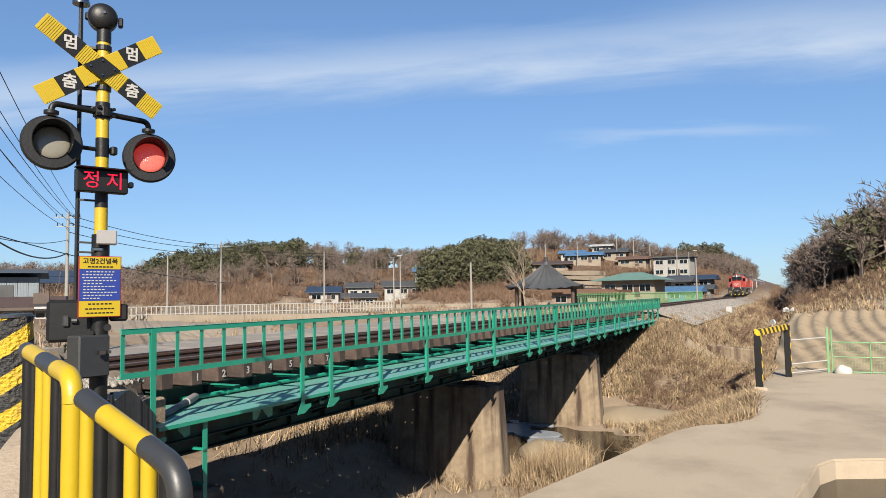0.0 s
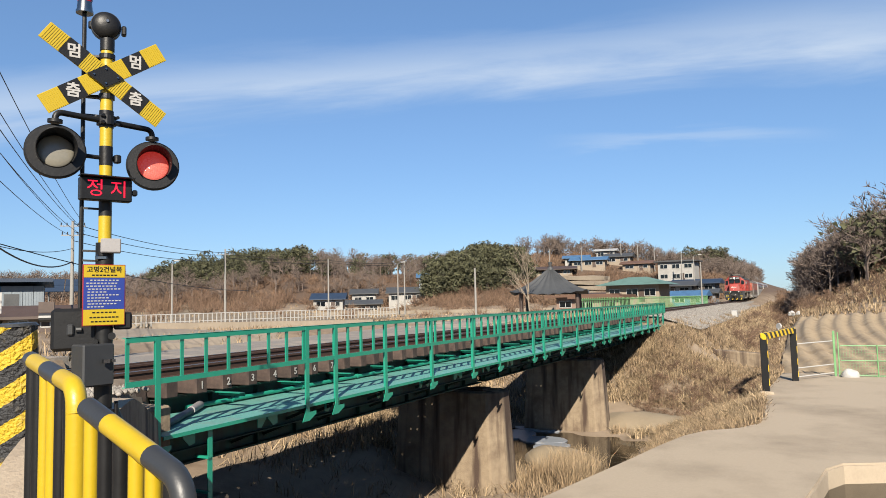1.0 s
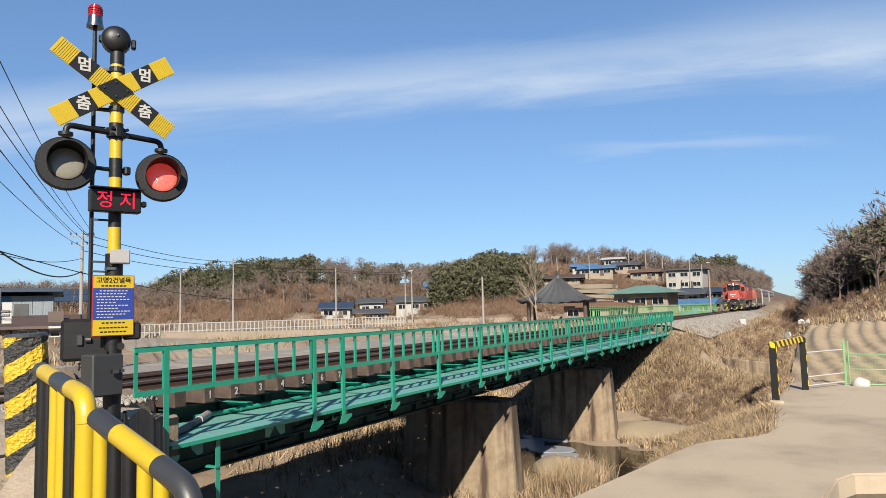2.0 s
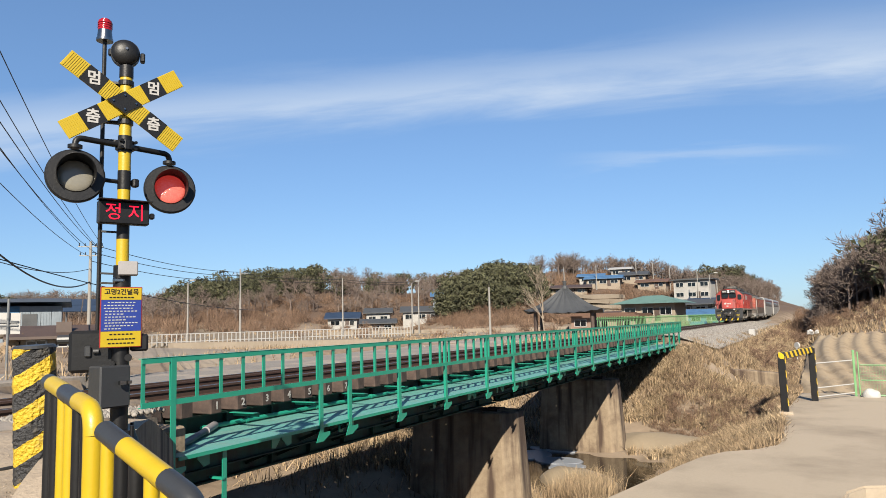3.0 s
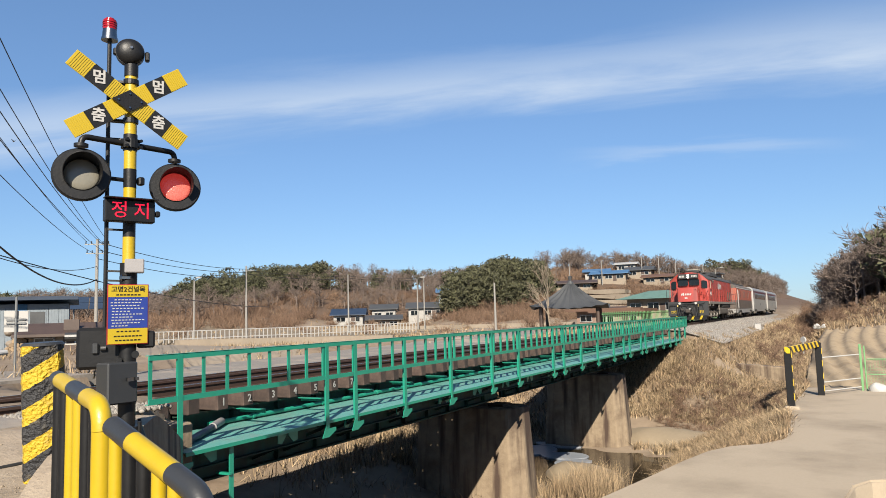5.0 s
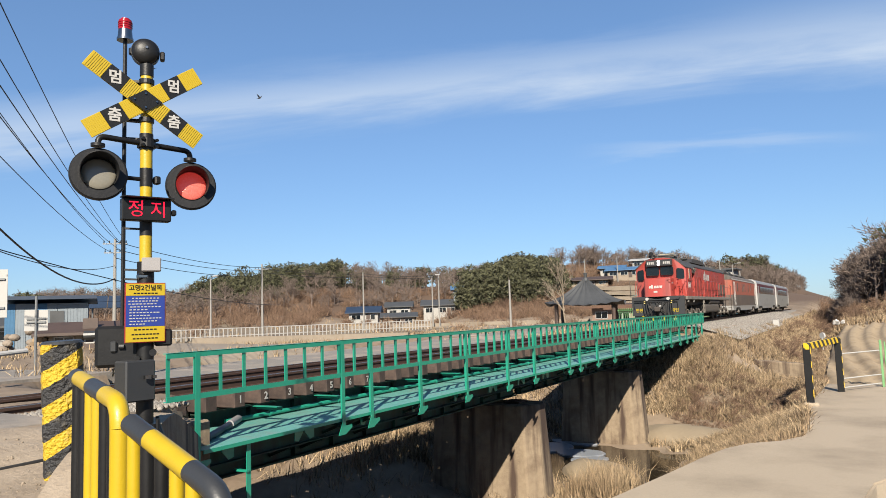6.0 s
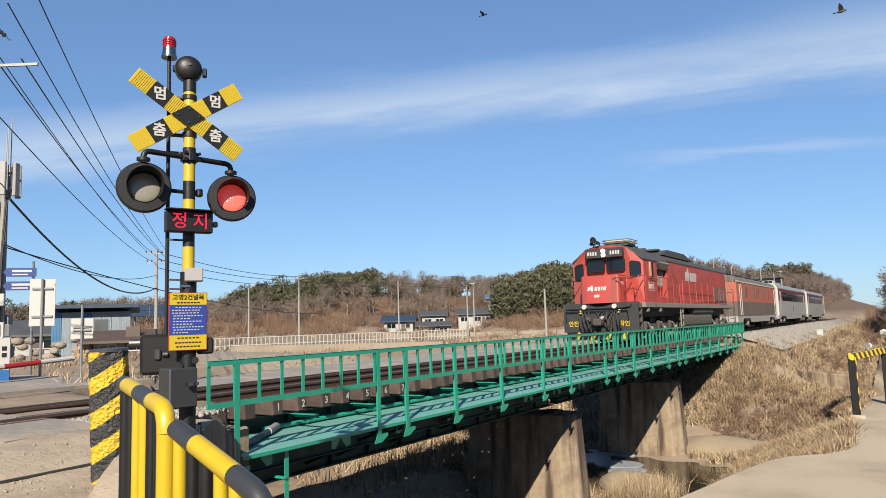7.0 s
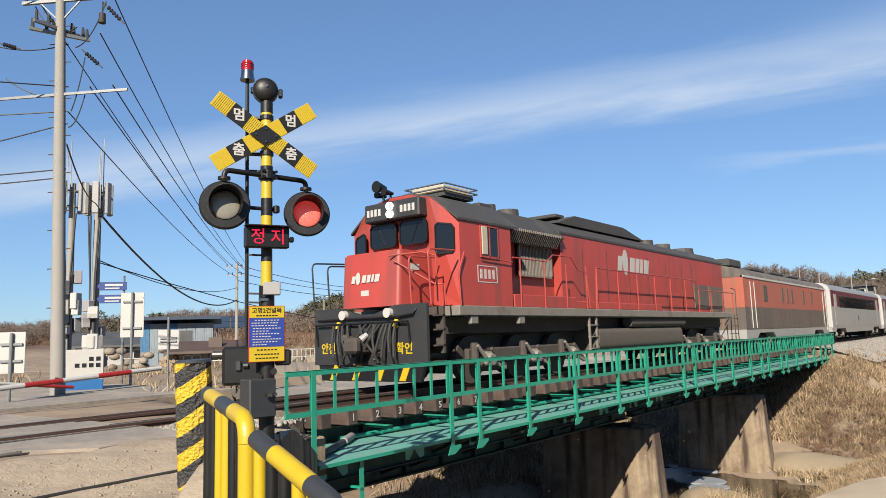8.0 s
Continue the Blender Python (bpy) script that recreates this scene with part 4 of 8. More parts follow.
        part("roof_vent", bm, M_ROOF, t)
    bm = bmesh.new()
    box(bm, (0.3, 3.5, 4.05), (0.5, 0.5, 0.16), None, 0.02)
    box(bm, (0, 7.2, 4.26), (1.0, 0.5, 0.10), None, 0.02)
    part("roof_box", bm, M_ROOF, t)
    # grilles
    for s in (-1, 1):
        bm = bmesh.new()
        box(bm, (s * 1.08, 4.6, 3.36), (0.34, 2.35, 0.30), Matrix.Rotation(radians(s * 30), 3, "Y"))
        gr = part("grille", bm, M_BLK, t, "slatted dark air grille")
        bm = bmesh.new()
        for i in range(26):
            box(bm, (s * 1.235, 3.5 + i * 0.088, 3.31), (0.05, 0.03, 0.34), Matrix.Rotation(radians(s * 30), 3, "Y"))
        part("slats", bm, M_FRAME, gr)
        bm = bmesh.new()
        box(bm, (s * 0.92, 4.95, 2.80), (0.10, 1.5, 0.74))
        gr = part("grille", bm, M_BLK, t, "framed dark side grille")
        bm = bmesh.new()
        for i in range(22):
            box(bm, (s * 0.985, 4.24 + i * 0.068, 2.80), (0.03, 0.022, 0.72))
        for yy in (4.19, 5.71):
            box(bm, (s * 0.985, yy, 2.80), (0.05, 0.05, 0.78))
        for zz in (2.42, 3.18):
            box(bm, (s * 0.985, 4.95, zz), (0.05, 1.56, 0.05))
        part("slats", bm, M_FRAME, gr)
        bm = bmesh.new()
        box(bm, (s * 1.13, 16.6, 2.22), (0.03, 1.5, 0.86))
        box(bm, (s * 1.13, 18.35, 2.14), (0.03, 1.7, 1.0))
        part("louvre", bm, M_BROWNGREY, hood, "dark brown side louvre")
        bm = bmesh.new()
        for yy in (7.2, 8.7, 10.2, 11.7, 13.2, 14.7, 15.75):
            box(bm, (s * 1.122, yy, 2.5), (0.012, 0.02, 1.6))
        box(bm, (s * 1.13, 12.6, 1.78), (0.03, 13.2, 0.03))
        part("door_seams", bm, M_RUST, hood)
        bm = bmesh.new()
        box(bm, (s * 1.3, 4.6, 1.76), (0.36, 2.9, 0.30), None, 0.02)
        box(bm, (s * 1.28, 9.0, 1.72), (0.30, 5.8, 0.20), None, 0.02)
        part("sill_box", bm, M_RED, t)
        # walkway handrails
        for y0, y1, n in ((3.4, 6.6, 4), (7.2, 19.2, 10)):
            for i in range(n):
                bm = bmesh.new()
                yy = y0 + (y1 - y0) * i / (n - 1)
                top = 2.72 - (0.32 if (y0 > 5 and yy > 15) else 0)
                pipe(bm, [(s * 1.5, yy, 1.62), (s * 1.5, yy, top)], 0.018, 6)
                part("stanchion", bm, M_RED, t)
        bm = bmesh.new()
        pipe(bm, [(s * 1.5, 3.1, 2.72), (s * 1.5, 4.6, 2.72), (s * 1.5, 4.9, 2.9), (s * 1.5, 5.8, 2.92), (s * 1.5, 6.2, 2.6), (s * 1.5, 6.6, 2.55), (s * 1.5, 6.75, 1.64)], 0.018, 6)
        pipe(bm, [(s * 1.5, 7.1, 1.5), (s * 1.5, 7.2, 2.72), (s * 1.5, 15.0, 2.72), (s * 1.5, 15.2, 2.4), (s * 1.5, 19.3, 2.4)], 0.02, 6)
        part("handrail", bm, M_RED, t)
        bm = bmesh.new()
        for yy in (6.7, 7.1):
            box(bm, (s * 1.47, yy, 1.05), (0.05, 0.05, 1.1))
        for zz in (0.6, 0.9, 1.2, 1.45):
            box(bm, (s * 1.47, 6.9, zz), (0.10, 0.42, 0.03))
        part("ladder", bm, M_FRAME, t)
        bm = bmesh.new()
        for zz in (0.5, 0.8, 1.1, 1.4):
            box(bm, (s * 1.42, 19.35, zz), (0.24, 0.40, 0.03))
        for yy in (19.15, 19.55):
            box(bm, (s * 1.52, yy, 1.0), (0.03, 0.04, 1.1))
        pipe(bm, [(s * 1.5, 19.55, 1.5), (s * 1.5, 19.6, 2.55), (s * 1.5, 19.0, 2.6)], 0.02, 6)
        part("rear_ladder", bm, M_UNDER, t)
        bm = bmesh.new()
        rod(bm, (s * 1.28, 9.5, 1.28), (s * 1.28, 13.9, 1.28), 0.155, None, 18)
        part("air_reservoir", bm, M_TANK, t, smooth=True)
        for yy in (1.6, 3.4):
            bm = bmesh.new()
            box(bm, (s * 1.45, yy, 1.34), (0.10, 0.26, 0.19), None, 0.02)
            part("sand_box", bm, M_FRAME, t)
    bm = bmesh.new()
    rounded(bm, (-1.40, 7.4, 0.52), (1.40, 13.6, 1.12), 0.16, 1, 4)
    part("fuel_tank", bm, M_TANK, t, "dusty brown fuel tank", smooth=True)
    build_bogie(t, 4.1, (-1.8, 0.1, 1.9), 0.508, 1.08, M_UNDER, 3.6)
    build_bogie(t, 16.2, (-1.9, -0.1, 1.8), 0.508, 1.08, M_UNDER, 3.6)
    logo(t, pose(1.124, 10.55, 3.02, 90, 0, 90), 2.3, 0.52)
    return t


def car_body(bm, L, zb, eave, top, half=1.45):
    """The roof's curved section along the car."""
    pts = [(half, eave), (half - 0.08, eave + 0.22), (half - 0.35, eave + 0.42), (half - 0.8, top - 0.04), (0, top), (-half + 0.8, top - 0.04), (-half + 0.35, eave + 0.42), (-half + 0.08, eave + 0.22), (-half, eave)]
    prism(bm, pts, 1, 0, L)


def build_generator_car():
    L = 17.3
    t = thing("generator_car", "faded orange-red and grey generator car with sooty roof", "railway car")
    bm = bmesh.new()
    box(bm, (0, L / 2, 2.52), (2.9, L, 1.30))
    part("body", bm, M_ORANGE, t, "orange-red upper side")
    bm = bmesh.new()
    box(bm, (0, L / 2, 1.42), (2.906, L - 0.02, 0.95))
    part("lower_side", bm, M_BROWNGREY, t, "brown-grey lower side")
    bm = bmesh.new()
    prism(bm, [(0.0, 0.94), (0.0, 0.55), (1.6, 0.55), (2.0, 0.78), (4.4, 0.78), (4.8, 0.50), (13.2, 0.50), (13.6, 0.78), (15.6, 0.78), (16.0, 0.55), (L, 0.55), (L, 0.94)], 0, -1.44, 1.44)
    part("skirt", bm, M_LGREY, t, "light grey skirt")
    bm = bmesh.new()
    car_body(bm, L, 0, 3.16, 3.72)
    part("roof", bm, M_DUSTROOF, t, "sooty brown-grey curved roof", smooth=True)
    bm = bmesh.new()
    for s in (-1, 1):
        box(bm, (s * 1.42, L / 2, 3.19), (0.12, L, 0.09))
    part("gutter", bm, M_WHITE, t)
    for y, l, w, h in ((1.4, 1.8, 1.6, 0.34), (5.2, 2.6, 1.5, 0.16), (9.0, 2.8, 1.5, 0.16), (12.6, 2.4, 1.5, 0.16), (15.6, 1.4, 1.3, 0.14)):
        bm = bmesh.new()
        box(bm, (0, y, 3.70 + h / 2), (w, l, h), None, 0.05)
        part("roof_hatch", bm, M_ROOF, t)
    for s in (-1, 1):
        for y, w in ((3.4, 0.7), (6.6, 0.34), (7.6, 0.34), (8.6, 0.34), (11.2, 0.34), (13.2, 0.34)):
            bm = bmesh.new()
            box(bm, (s * 1.452, y, 2.55), (0.02, w, 0.74))
            for i in range(6):
                box(bm, (s * 1.462, y, 2.24 + i * 0.12), (0.02, w - 0.06, 0.03))
            part("vent_window", bm, M_BROWNGREY, t)
        for y in (0.9, 1.5, 16.2):
            bm = bmesh.new()
            pipe(bm, [(s * 1.48, y, 1.0), (s * 1.48, y, 3.0)], 0.02, 6)
            part("grab_rail", bm, M_WHITE, t)
        bm = bmesh.new()
        box(bm, (s * 1.45, L - 0.12, 2.0), (0.05, 0.25, 2.5))
        part("end_post", bm, M_WHITE, t)
    bm = bmesh.new()
    box(bm, (0, -0.02, 2.2), (0.9, 0.04, 1.9))
    part("end_door", bm, M_BROWNGREY, t)
    bm = bmesh.new()
    box(bm, (0, L / 2, 0.86), (2.0, L - 0.4, 0.3))
    box(bm, (0, -0.6, 0.9), (0.3, 1.4, 0.28))
    part("underframe", bm, M_UNDER, t)
    for y in (3.0, 14.4):
        build_bogie(t, y, (-1.1, 1.1), 0.43, 1.02, M_UNDER, 1.9)
    return t


def build_coach():
    L = 22.2
    t = thing("passenger_coach", "light grey coach with maroon band and dark window strip", "railway car", None, "coaches of the train")
    bm = bmesh.new()
    box(bm, (0, L / 2, 1.56), (2.9, L, 1.28))
    part("lower_side", bm, M_LGREY, t, "light grey lower side")
    bm = bmesh.new()
    box(bm, (0, L / 2, 2.72), (2.894, L, 1.04))
    part("upper_side", bm, M_MAROON, t, "maroon upper side")
    bm = bmesh.new()
    car_body(bm, L, 0, 3.24, 3.68)
    part("roof", bm, M_SILVER, t, "silver-grey curved roof", smooth=True)
    bm = bmesh.new()
    prism(bm, [(0.0, 0.92), (0.0, 0.60), (1.2, 0.60), (1.6, 0.8), (4.6, 0.8), (5.0, 0.52), (17.2, 0.52), (17.6, 0.8), (20.6, 0.8), (21.0, 0.60), (L, 0.60), (L, 0.92)], 0, -1.44, 1.44)
    part("skirt", bm, M_LGREY, t)
    for s in (-1, 1):
        bm = bmesh.new()
        for i in range(8):
            box(bm, (s * 1.45, 4.2 + i * 1.97, 2.55), (0.025, 1.86, 0.78), None, 0.008)
        part("window_strip", bm, M_GLASS, t, "dark glass window strip")
        for y in (1.8, 20.4):
            bm = bmesh.new()
            box(bm, (s * 1.452, y, 2.0), (0.02, 0.85, 2.0))
            box(bm, (s * 1.46, y, 2.55), (0.02, 0.45, 0.7))
            part("door", bm, M_LGREY, t)
        bm = bmesh.new()
        box(bm, (s * 1.455, 10.4, 1.5), (0.01, 0.3, 0.35))
        part("emblem", bm, M_DARK, t, "small dark emblem")
    for y in (0.12, L - 0.12):
        bm = bmesh.new()
        box(bm, (0, y, 2.05), (2.96, 0.30, 2.45), None, 0.05)
        car = [(1.47, 3.2), (1.38, 3.47), (1.1, 3.67), (0.65, 3.72), (-0.65, 3.72), (-1.1, 3.67), (-1.38, 3.47), (-1.47, 3.2)]
        prism(bm, car, 1, y - 0.15, y + 0.15)
        part("end_ring", bm, M_WHITE, t, "white painted end ring")
    for y in (6.0, 11.0, 16.0):
        bm = bmesh.new()
        box(bm, (0, y, 3.72), (1.4, 2.6, 0.14), None, 0.04)
        part("roof_unit", bm, M_SILVER, t)
    bm = bmesh.new()
    box(bm, (0, L / 2, 0.86), (2.0, L - 0.4, 0.3))
    box(bm, (0, -0.7, 1.0), (0.3, 1.6, 0.28))
    box(bm, (0, -0.7, 2.1), (1.0, 1.5, 2.0), None, 0.05)
    part("underframe", bm, M_UNDER, t)
    for y in (3.1, L - 3.1):
        build_bogie(t, y, (-1.15, 1.15), 0.43, 1.02, M_UNDER, 2.0)
    return t


loco = build_loco()
gen_car = build_generator_car()
coach_a = build_coach()
coach_b = copy_thing(coach_a, pose(0, 90, 0))

# numbers painted on the sleeper ends
for k, d in enumerate("1234567"):
    lettering("lettering", d, 0.17, pose(1.275, 8.73 + 0.58 * k, -0.285, 90, 0, 90), M_WHITE, track, 0.002)
# ---- crossing signal ----
def stripes(name, a, b, per, slope_x, slope_y, rough=0.5, bump=0.2, bscale=40.0):
    """Two paints in slanting stripes, per metres apart, with chips."""
    m = bpy.data.materials.new(name)
    m.use_nodes = True
    N, L = m.node_tree.nodes, m.node_tree.links
    p = N["Principled BSDF"]
    p.inputs["Roughness"].default_value = rough
    co = N.new("ShaderNodeTexCoord").outputs["Object"]
    dot = N.new("ShaderNodeVectorMath")
    dot.operation = "DOT_PRODUCT"
    L.new(co, dot.inputs[0])
    dot.inputs[1].default_value = (slope_x / per, slope_y / per, 1 / per)
    n = N.new("ShaderNodeTexNoise")
    n.inputs["Scale"].default_value, n.inputs["Detail"].default_value = 22.0, 5.0
    L.new(co, n.inputs["Vector"])
    ad = N.new("ShaderNodeMath")
    ad.operation = "MULTIPLY_ADD"
    L.new(n.outputs["Fac"], ad.inputs[0])
    ad.inputs[1].default_value = 0.12
    L.new(dot.outputs["Value"], ad.inputs[2])
    fr = N.new("ShaderNodeMath")
    fr.operation = "FRACT"
    L.new(ad.outputs[0], fr.inputs[0])
    gt = N.new("ShaderNodeMath")
    gt.operation = "GREATER_THAN"
    L.new(fr.outputs[0], gt.inputs[0])
    gt.inputs[1].default_value = 0.5
    mx = N.new("ShaderNodeMix")
    mx.data_type = "RGBA"
    L.new(gt.outputs[0], mx.inputs["Factor"])
    mx.inputs["A"].default_value, mx.inputs["B"].default_value = (*a, 1), (*b, 1)
    n2 = N.new("ShaderNodeTexNoise")
    n2.inputs["Scale"].default_value, n2.inputs["Detail"].default_value = 9.0, 8.0
    L.new(co, n2.inputs["Vector"])
    rr = N.new("ShaderNodeMapRange")
    rr.inputs["From Min"].default_value, rr.inputs["From Max"].default_value, rr.inputs["To Max"].default_value = 0.56, 0.72, 0.55
    L.new(n2.outputs["Fac"], rr.inputs["Value"])
    m2 = N.new("ShaderNodeMix")
    m2.data_type = "RGBA"
    L.new(rr.outputs[0], m2.inputs["Factor"])
    L.new(mx.outputs["Result"], m2.inputs["A"])
    m2.inputs["B"].default_value = (0.09, 0.075, 0.05, 1)
    L.new(m2.outputs["Result"], p.inputs["Base Color"])
    bp = N.new("ShaderNodeBump")
    bp.inputs["Strength"].default_value, bp.inputs["Distance"].default_value = bump, 0.03
    n3 = N.new("ShaderNodeTexNoise")
    n3.inputs["Scale"].default_value = bscale
    L.new(co, n3.inputs["Vector"])
    L.new(n3.outputs["Fac"], bp.inputs["Height"])
    L.new(bp.outputs[0], p.inputs["Normal"])
    return m


YELLOW, BLACK = (0.51, 0.335, 0.010), (0.011, 0.011, 0.012)
M_STRIPE_ROUGH = stripes("rough_striped_paint", tuple(v * 0.72 for v in YELLOW), BLACK, 0.29, -0.6, -0.1, 0.7, 1.0, 38.0)
M_STRIPE = stripes("striped_paint", YELLOW, BLACK, 0.55, 1.0, 0.6)
M_SIGNBLUE = mat("blue_sign_face", (0.035, 0.075, 0.42), 0.4, scale=5, bump=0.02)
M_SIGNYEL = mat("yellow_sign_face", (0.78, 0.56, 0.02), 0.4, second=(0.74, 0.52, 0.02), scale=5, bump=0.02)
M_SIGNRED = mat("red_sign_edge", (0.5, 0.03, 0.03), 0.4, scale=5, bump=0.02)
M_LENS_LIT = mat("lit_red_lens", (0.85, 0.27, 0.21), 0.14, second=(0.60, 0.10, 0.08), scale=60, emit=(1.0, 0.06, 0.05), power=0.13, bump=0.3, bump_scale=90)
M_LENS = mat("unlit_grey_lens", (0.38, 0.355, 0.29), 0.12, second=(0.31, 0.29, 0.235), scale=30, bump=0.1, bump_scale=90)
M_LED = mat("red_led", (0.4, 0.0, 0.01), 0.4, emit=(1.0, 0.01, 0.05), power=0.5, bump=0)
M_BEACON = mat("red_beacon", (0.55, 0.012, 0.02), 0.15, second=(0.5, 0.01, 0.015), scale=30, bump=0.1)
M_CHROME = mat("chrome", (0.6, 0.6, 0.6), 0.22, 1.0, scale=10, bump=0.05)
M_BOXGREY = mat("pale_grey_box", (0.48, 0.46, 0.46), 0.5, scale=5, bump=0.05)

SIG = thing("crossing_signal", "yellow and black level crossing signal post with paired warning lamps", "crossing signal", pose(4.79, 4.25, 0.0, 0, 0, 52.3))
TURN_X, TURN_ARM = 14.0, 28.0


def build_signal():
    s = SIG
    bands = [(0.16, 1.50, M_BLK, 0.068), (1.50, 1.72, M_YEL, 0.050), (1.72, 1.84, M_BLK, 0.050), (1.84, 2.04, M_BLK, 0.050), (2.04, 2.14, M_YEL, 0.050), (2.14, 2.30, M_BLK, 0.052), (2.30, 2.46, M_YEL, 0.050), (2.46, 2.60, M_BLK, 0.056), (2.60, 2.80, M_YEL, 0.050), (2.80, 2.97, M_BLK, 0.050), (2.97, 3.11, M_YEL, 0.050), (3.11, 3.21, M_BLK, 0.056)]
    for z0, z1, m, r in bands:
        bm = bmesh.new()
        rod(bm, (0, 0, z0), (0, 0, z1), r, None, 20)
        part("post", bm, m, s, "yellow painted band" if m is M_YEL else "black painted band", smooth=True)
    bm = bmesh.new()
    rod(bm, (0, 0, 0.02), (0, 0, 0.16), 0.17, 0.12, 20)
    for k in range(4):
        a = radians(45 + 90 * k)
        rod(bm, (0.14 * math.cos(a), 0.14 * math.sin(a), 0.05), (0.14 * math.cos(a), 0.14 * math.sin(a), 0.20), 0.015, None, 8)
    part("base_flange", bm, M_BLK, s)
    # bell
    bm = bmesh.new()
    bmesh.ops.create_uvsphere(bm, u_segments=24, v_segments=12, radius=0.112, matrix=Matrix.Translation((-0.012, -0.03, 3.335)) @ Matrix.Diagonal((1, 0.55, 1, 1)))
    rod(bm, (-0.012, -0.03, 3.335), (-0.012, 0.04, 3.335), 0.116, None, 24)
    bmesh.ops.translate(bm, verts=bm.verts[:], vec=(0, 0, -0.012))
    bell = part("bell", bm, M_BLK, s, "black dome-shaped warning bell", smooth=True)
    bm = bmesh.new()
    rod(bm, (0, -0.10, 3.34), (0, -0.088, 3.34), 0.012, None, 10)
    part("bell_bolt", bm, M_CHROME, bell)
    bm = bmesh.new()
    rod(bm, (0, 0.0, 3.20), (0, 0.0, 3.30), 0.05, None, 12)
    box(bm, (0.125, 0, 3.30), (0.04, 0.06, 0.08), None, 0.01)
    box(bm, (-0.13, 0, 3.32), (0.03, 0.05, 0.06), None, 0.01)
    part("bell_bracket", bm, M_BLK, s)
    # crossbuck: two ribbed boards with dark panels and words
    cross = new("crossbuck")
    cross.parent = s
    cross.matrix_basis = pose(-0.015, -0.075, 2.868, 0, 0, TURN_X)
    ang = 34.0
    for k, (a, words) in enumerate(((ang, (("춤", -1), ("멈", 1))), (-ang, (("멈", -1), ("춤", 1))))):
        L, W = 1.08, 0.158
        y = -0.012 * k
        m = pose(0, y, 0, 0, -a, 0)
        bm = bmesh.new()
        box(bm, (0, 0, 0), (L, 0.008, W), None, 0.002)
        for lo, hi in ((-0.53, -0.37), (-0.20, -0.075), (0.075, 0.20), (0.37, 0.53)):
            n = int((hi - lo) / 0.0165)
            for i in range(n):
                box(bm, (lo + (i + 0.5) * (hi - lo) / n, -0.005, 0), (0.0085, 0.005, W - 0.014))
        b = part("board", bm, M_SIGNYEL, s, "ribbed yellow crossbuck board")
        b.parent = cross
        b.matrix_basis = m
        for w, sd in words:
            bm = bmesh.new()
            box(bm, (sd * 0.285, -0.0075, 0), (0.17, 0.006, W - 0.002))
            q = part("dark_panel", bm, M_BLK, b)
            lettering("lettering", w, 0.122, pose(sd * 0.285, -0.0125, 0, 90, 0, 0) @ pose(0, 0, 0, 0, 0, -a), M_WHITE, b, 0.002, 0.026)
    bm = bmesh.new()
    c, t = math.cos(radians(ang)), math.sin(radians(ang))
    r = 0.079
    prism(bm, [(r / t, 0), (0, r / c), (-r / t, 0), (0, -r / c)], 1, -0.032, -0.024)
    d = part("centre_panel", bm, M_BLK, s)
    d.parent = cross
    for x, z in ((-0.09, 0), (0.09, 0), (0, 0.06), (0, -0.06)):
        bm = bmesh.new()
        rod(bm, (x, -0.042, z), (x, -0.03, z), 0.008, None, 8)
        part("rivet", bm, M_CHROME, d)
    for z in (2.72, 3.06):
        bm = bmesh.new()
        rod(bm, (0, 0, z - 0.02), (0, 0, z + 0.02), 0.062, None, 16)
        bar(bm, (0, 0, z), (-0.16, 0.02, z), 0.03, 0.02)
        part("clamp", bm, M_BLK, s)
    # lamp arms
    arm = new("lamp_arm")
    arm.parent = s
    arm.matrix_basis = pose(0, 0, 0, 0, 0, TURN_ARM)
    for sd in (-1, 1):
        bm = bmesh.new()
        pipe(bm, [(0, 0, 2.515)] + arc((sd * 0.1, 0, 2.515), (sd * 0.41, 0, 2.515), (sd * 0.41, 0, 2.40), 0.06) + [(sd * 0.41, 0, 2.43)], 0.024, 12)
        rod(bm, (sd * 0.41, 0, 2.425), (sd * 0.41, 0, 2.45), 0.055, None, 14)
        part("arm_pipe", bm, M_BLK, arm, smooth=True)
        lamp = new("lamp")
        lamp.parent = arm
        lamp.matrix_basis = pose(sd * 0.41, -0.02, 2.198, -4, 0, -24 if sd > 0 else -20) @ Matrix.Scale(0.925, 4)
        bm = bmesh.new()
        # backboard ring
        N = 36
        ring = []
        for rr, yy in ((0.235, 0.03), (0.235, 0.0), (0.222, -0.012), (0.150, -0.012), (0.142, -0.02), (0.142, 0.02)):
            ring.append([bm.verts.new((rr * math.cos(2 * math.pi * i / N), yy, rr * math.sin(2 * math.pi * i / N))) for i in range(N)])
        for p, q in zip(ring, ring[1:]):
            for i in range(N):
                bm.faces.new((p[i], p[(i + 1) % N], q[(i + 1) % N], q[i]))
        bm.faces.new(ring[0])
        bmesh.ops.recalc_face_normals(bm, faces=bm.faces[:])
        part("backboard", bm, M_BLK, lamp, "round dark backboard", smooth=True)
        # hood: a sleeve open below
        bm = bmesh.new()
        vs = []
        for i in range(N + 1):
            a = radians(-40 + 260 * i / N)
            dpt = 0.04 + 0.15 * max(0.0, math.sin(a) * 0.5 + 0.5)
            vs.append([bm.verts.new((rr * math.cos(a), yy, rr * math.sin(a))) for rr, yy in ((0.150, -0.01), (0.156, -dpt), (0.150, -dpt), (0.144, -0.01))])
        for p, q in zip(vs, vs[1:]):
            for i in range(4):
                bm.faces.new((p[i], p[(i + 1) % 4], q[(i + 1) % 4], q[i]))
        bmesh.ops.recalc_face_normals(bm, faces=bm.faces[:])
        part("hood", bm, M_BLK, lamp)
        bm = bmesh.new()
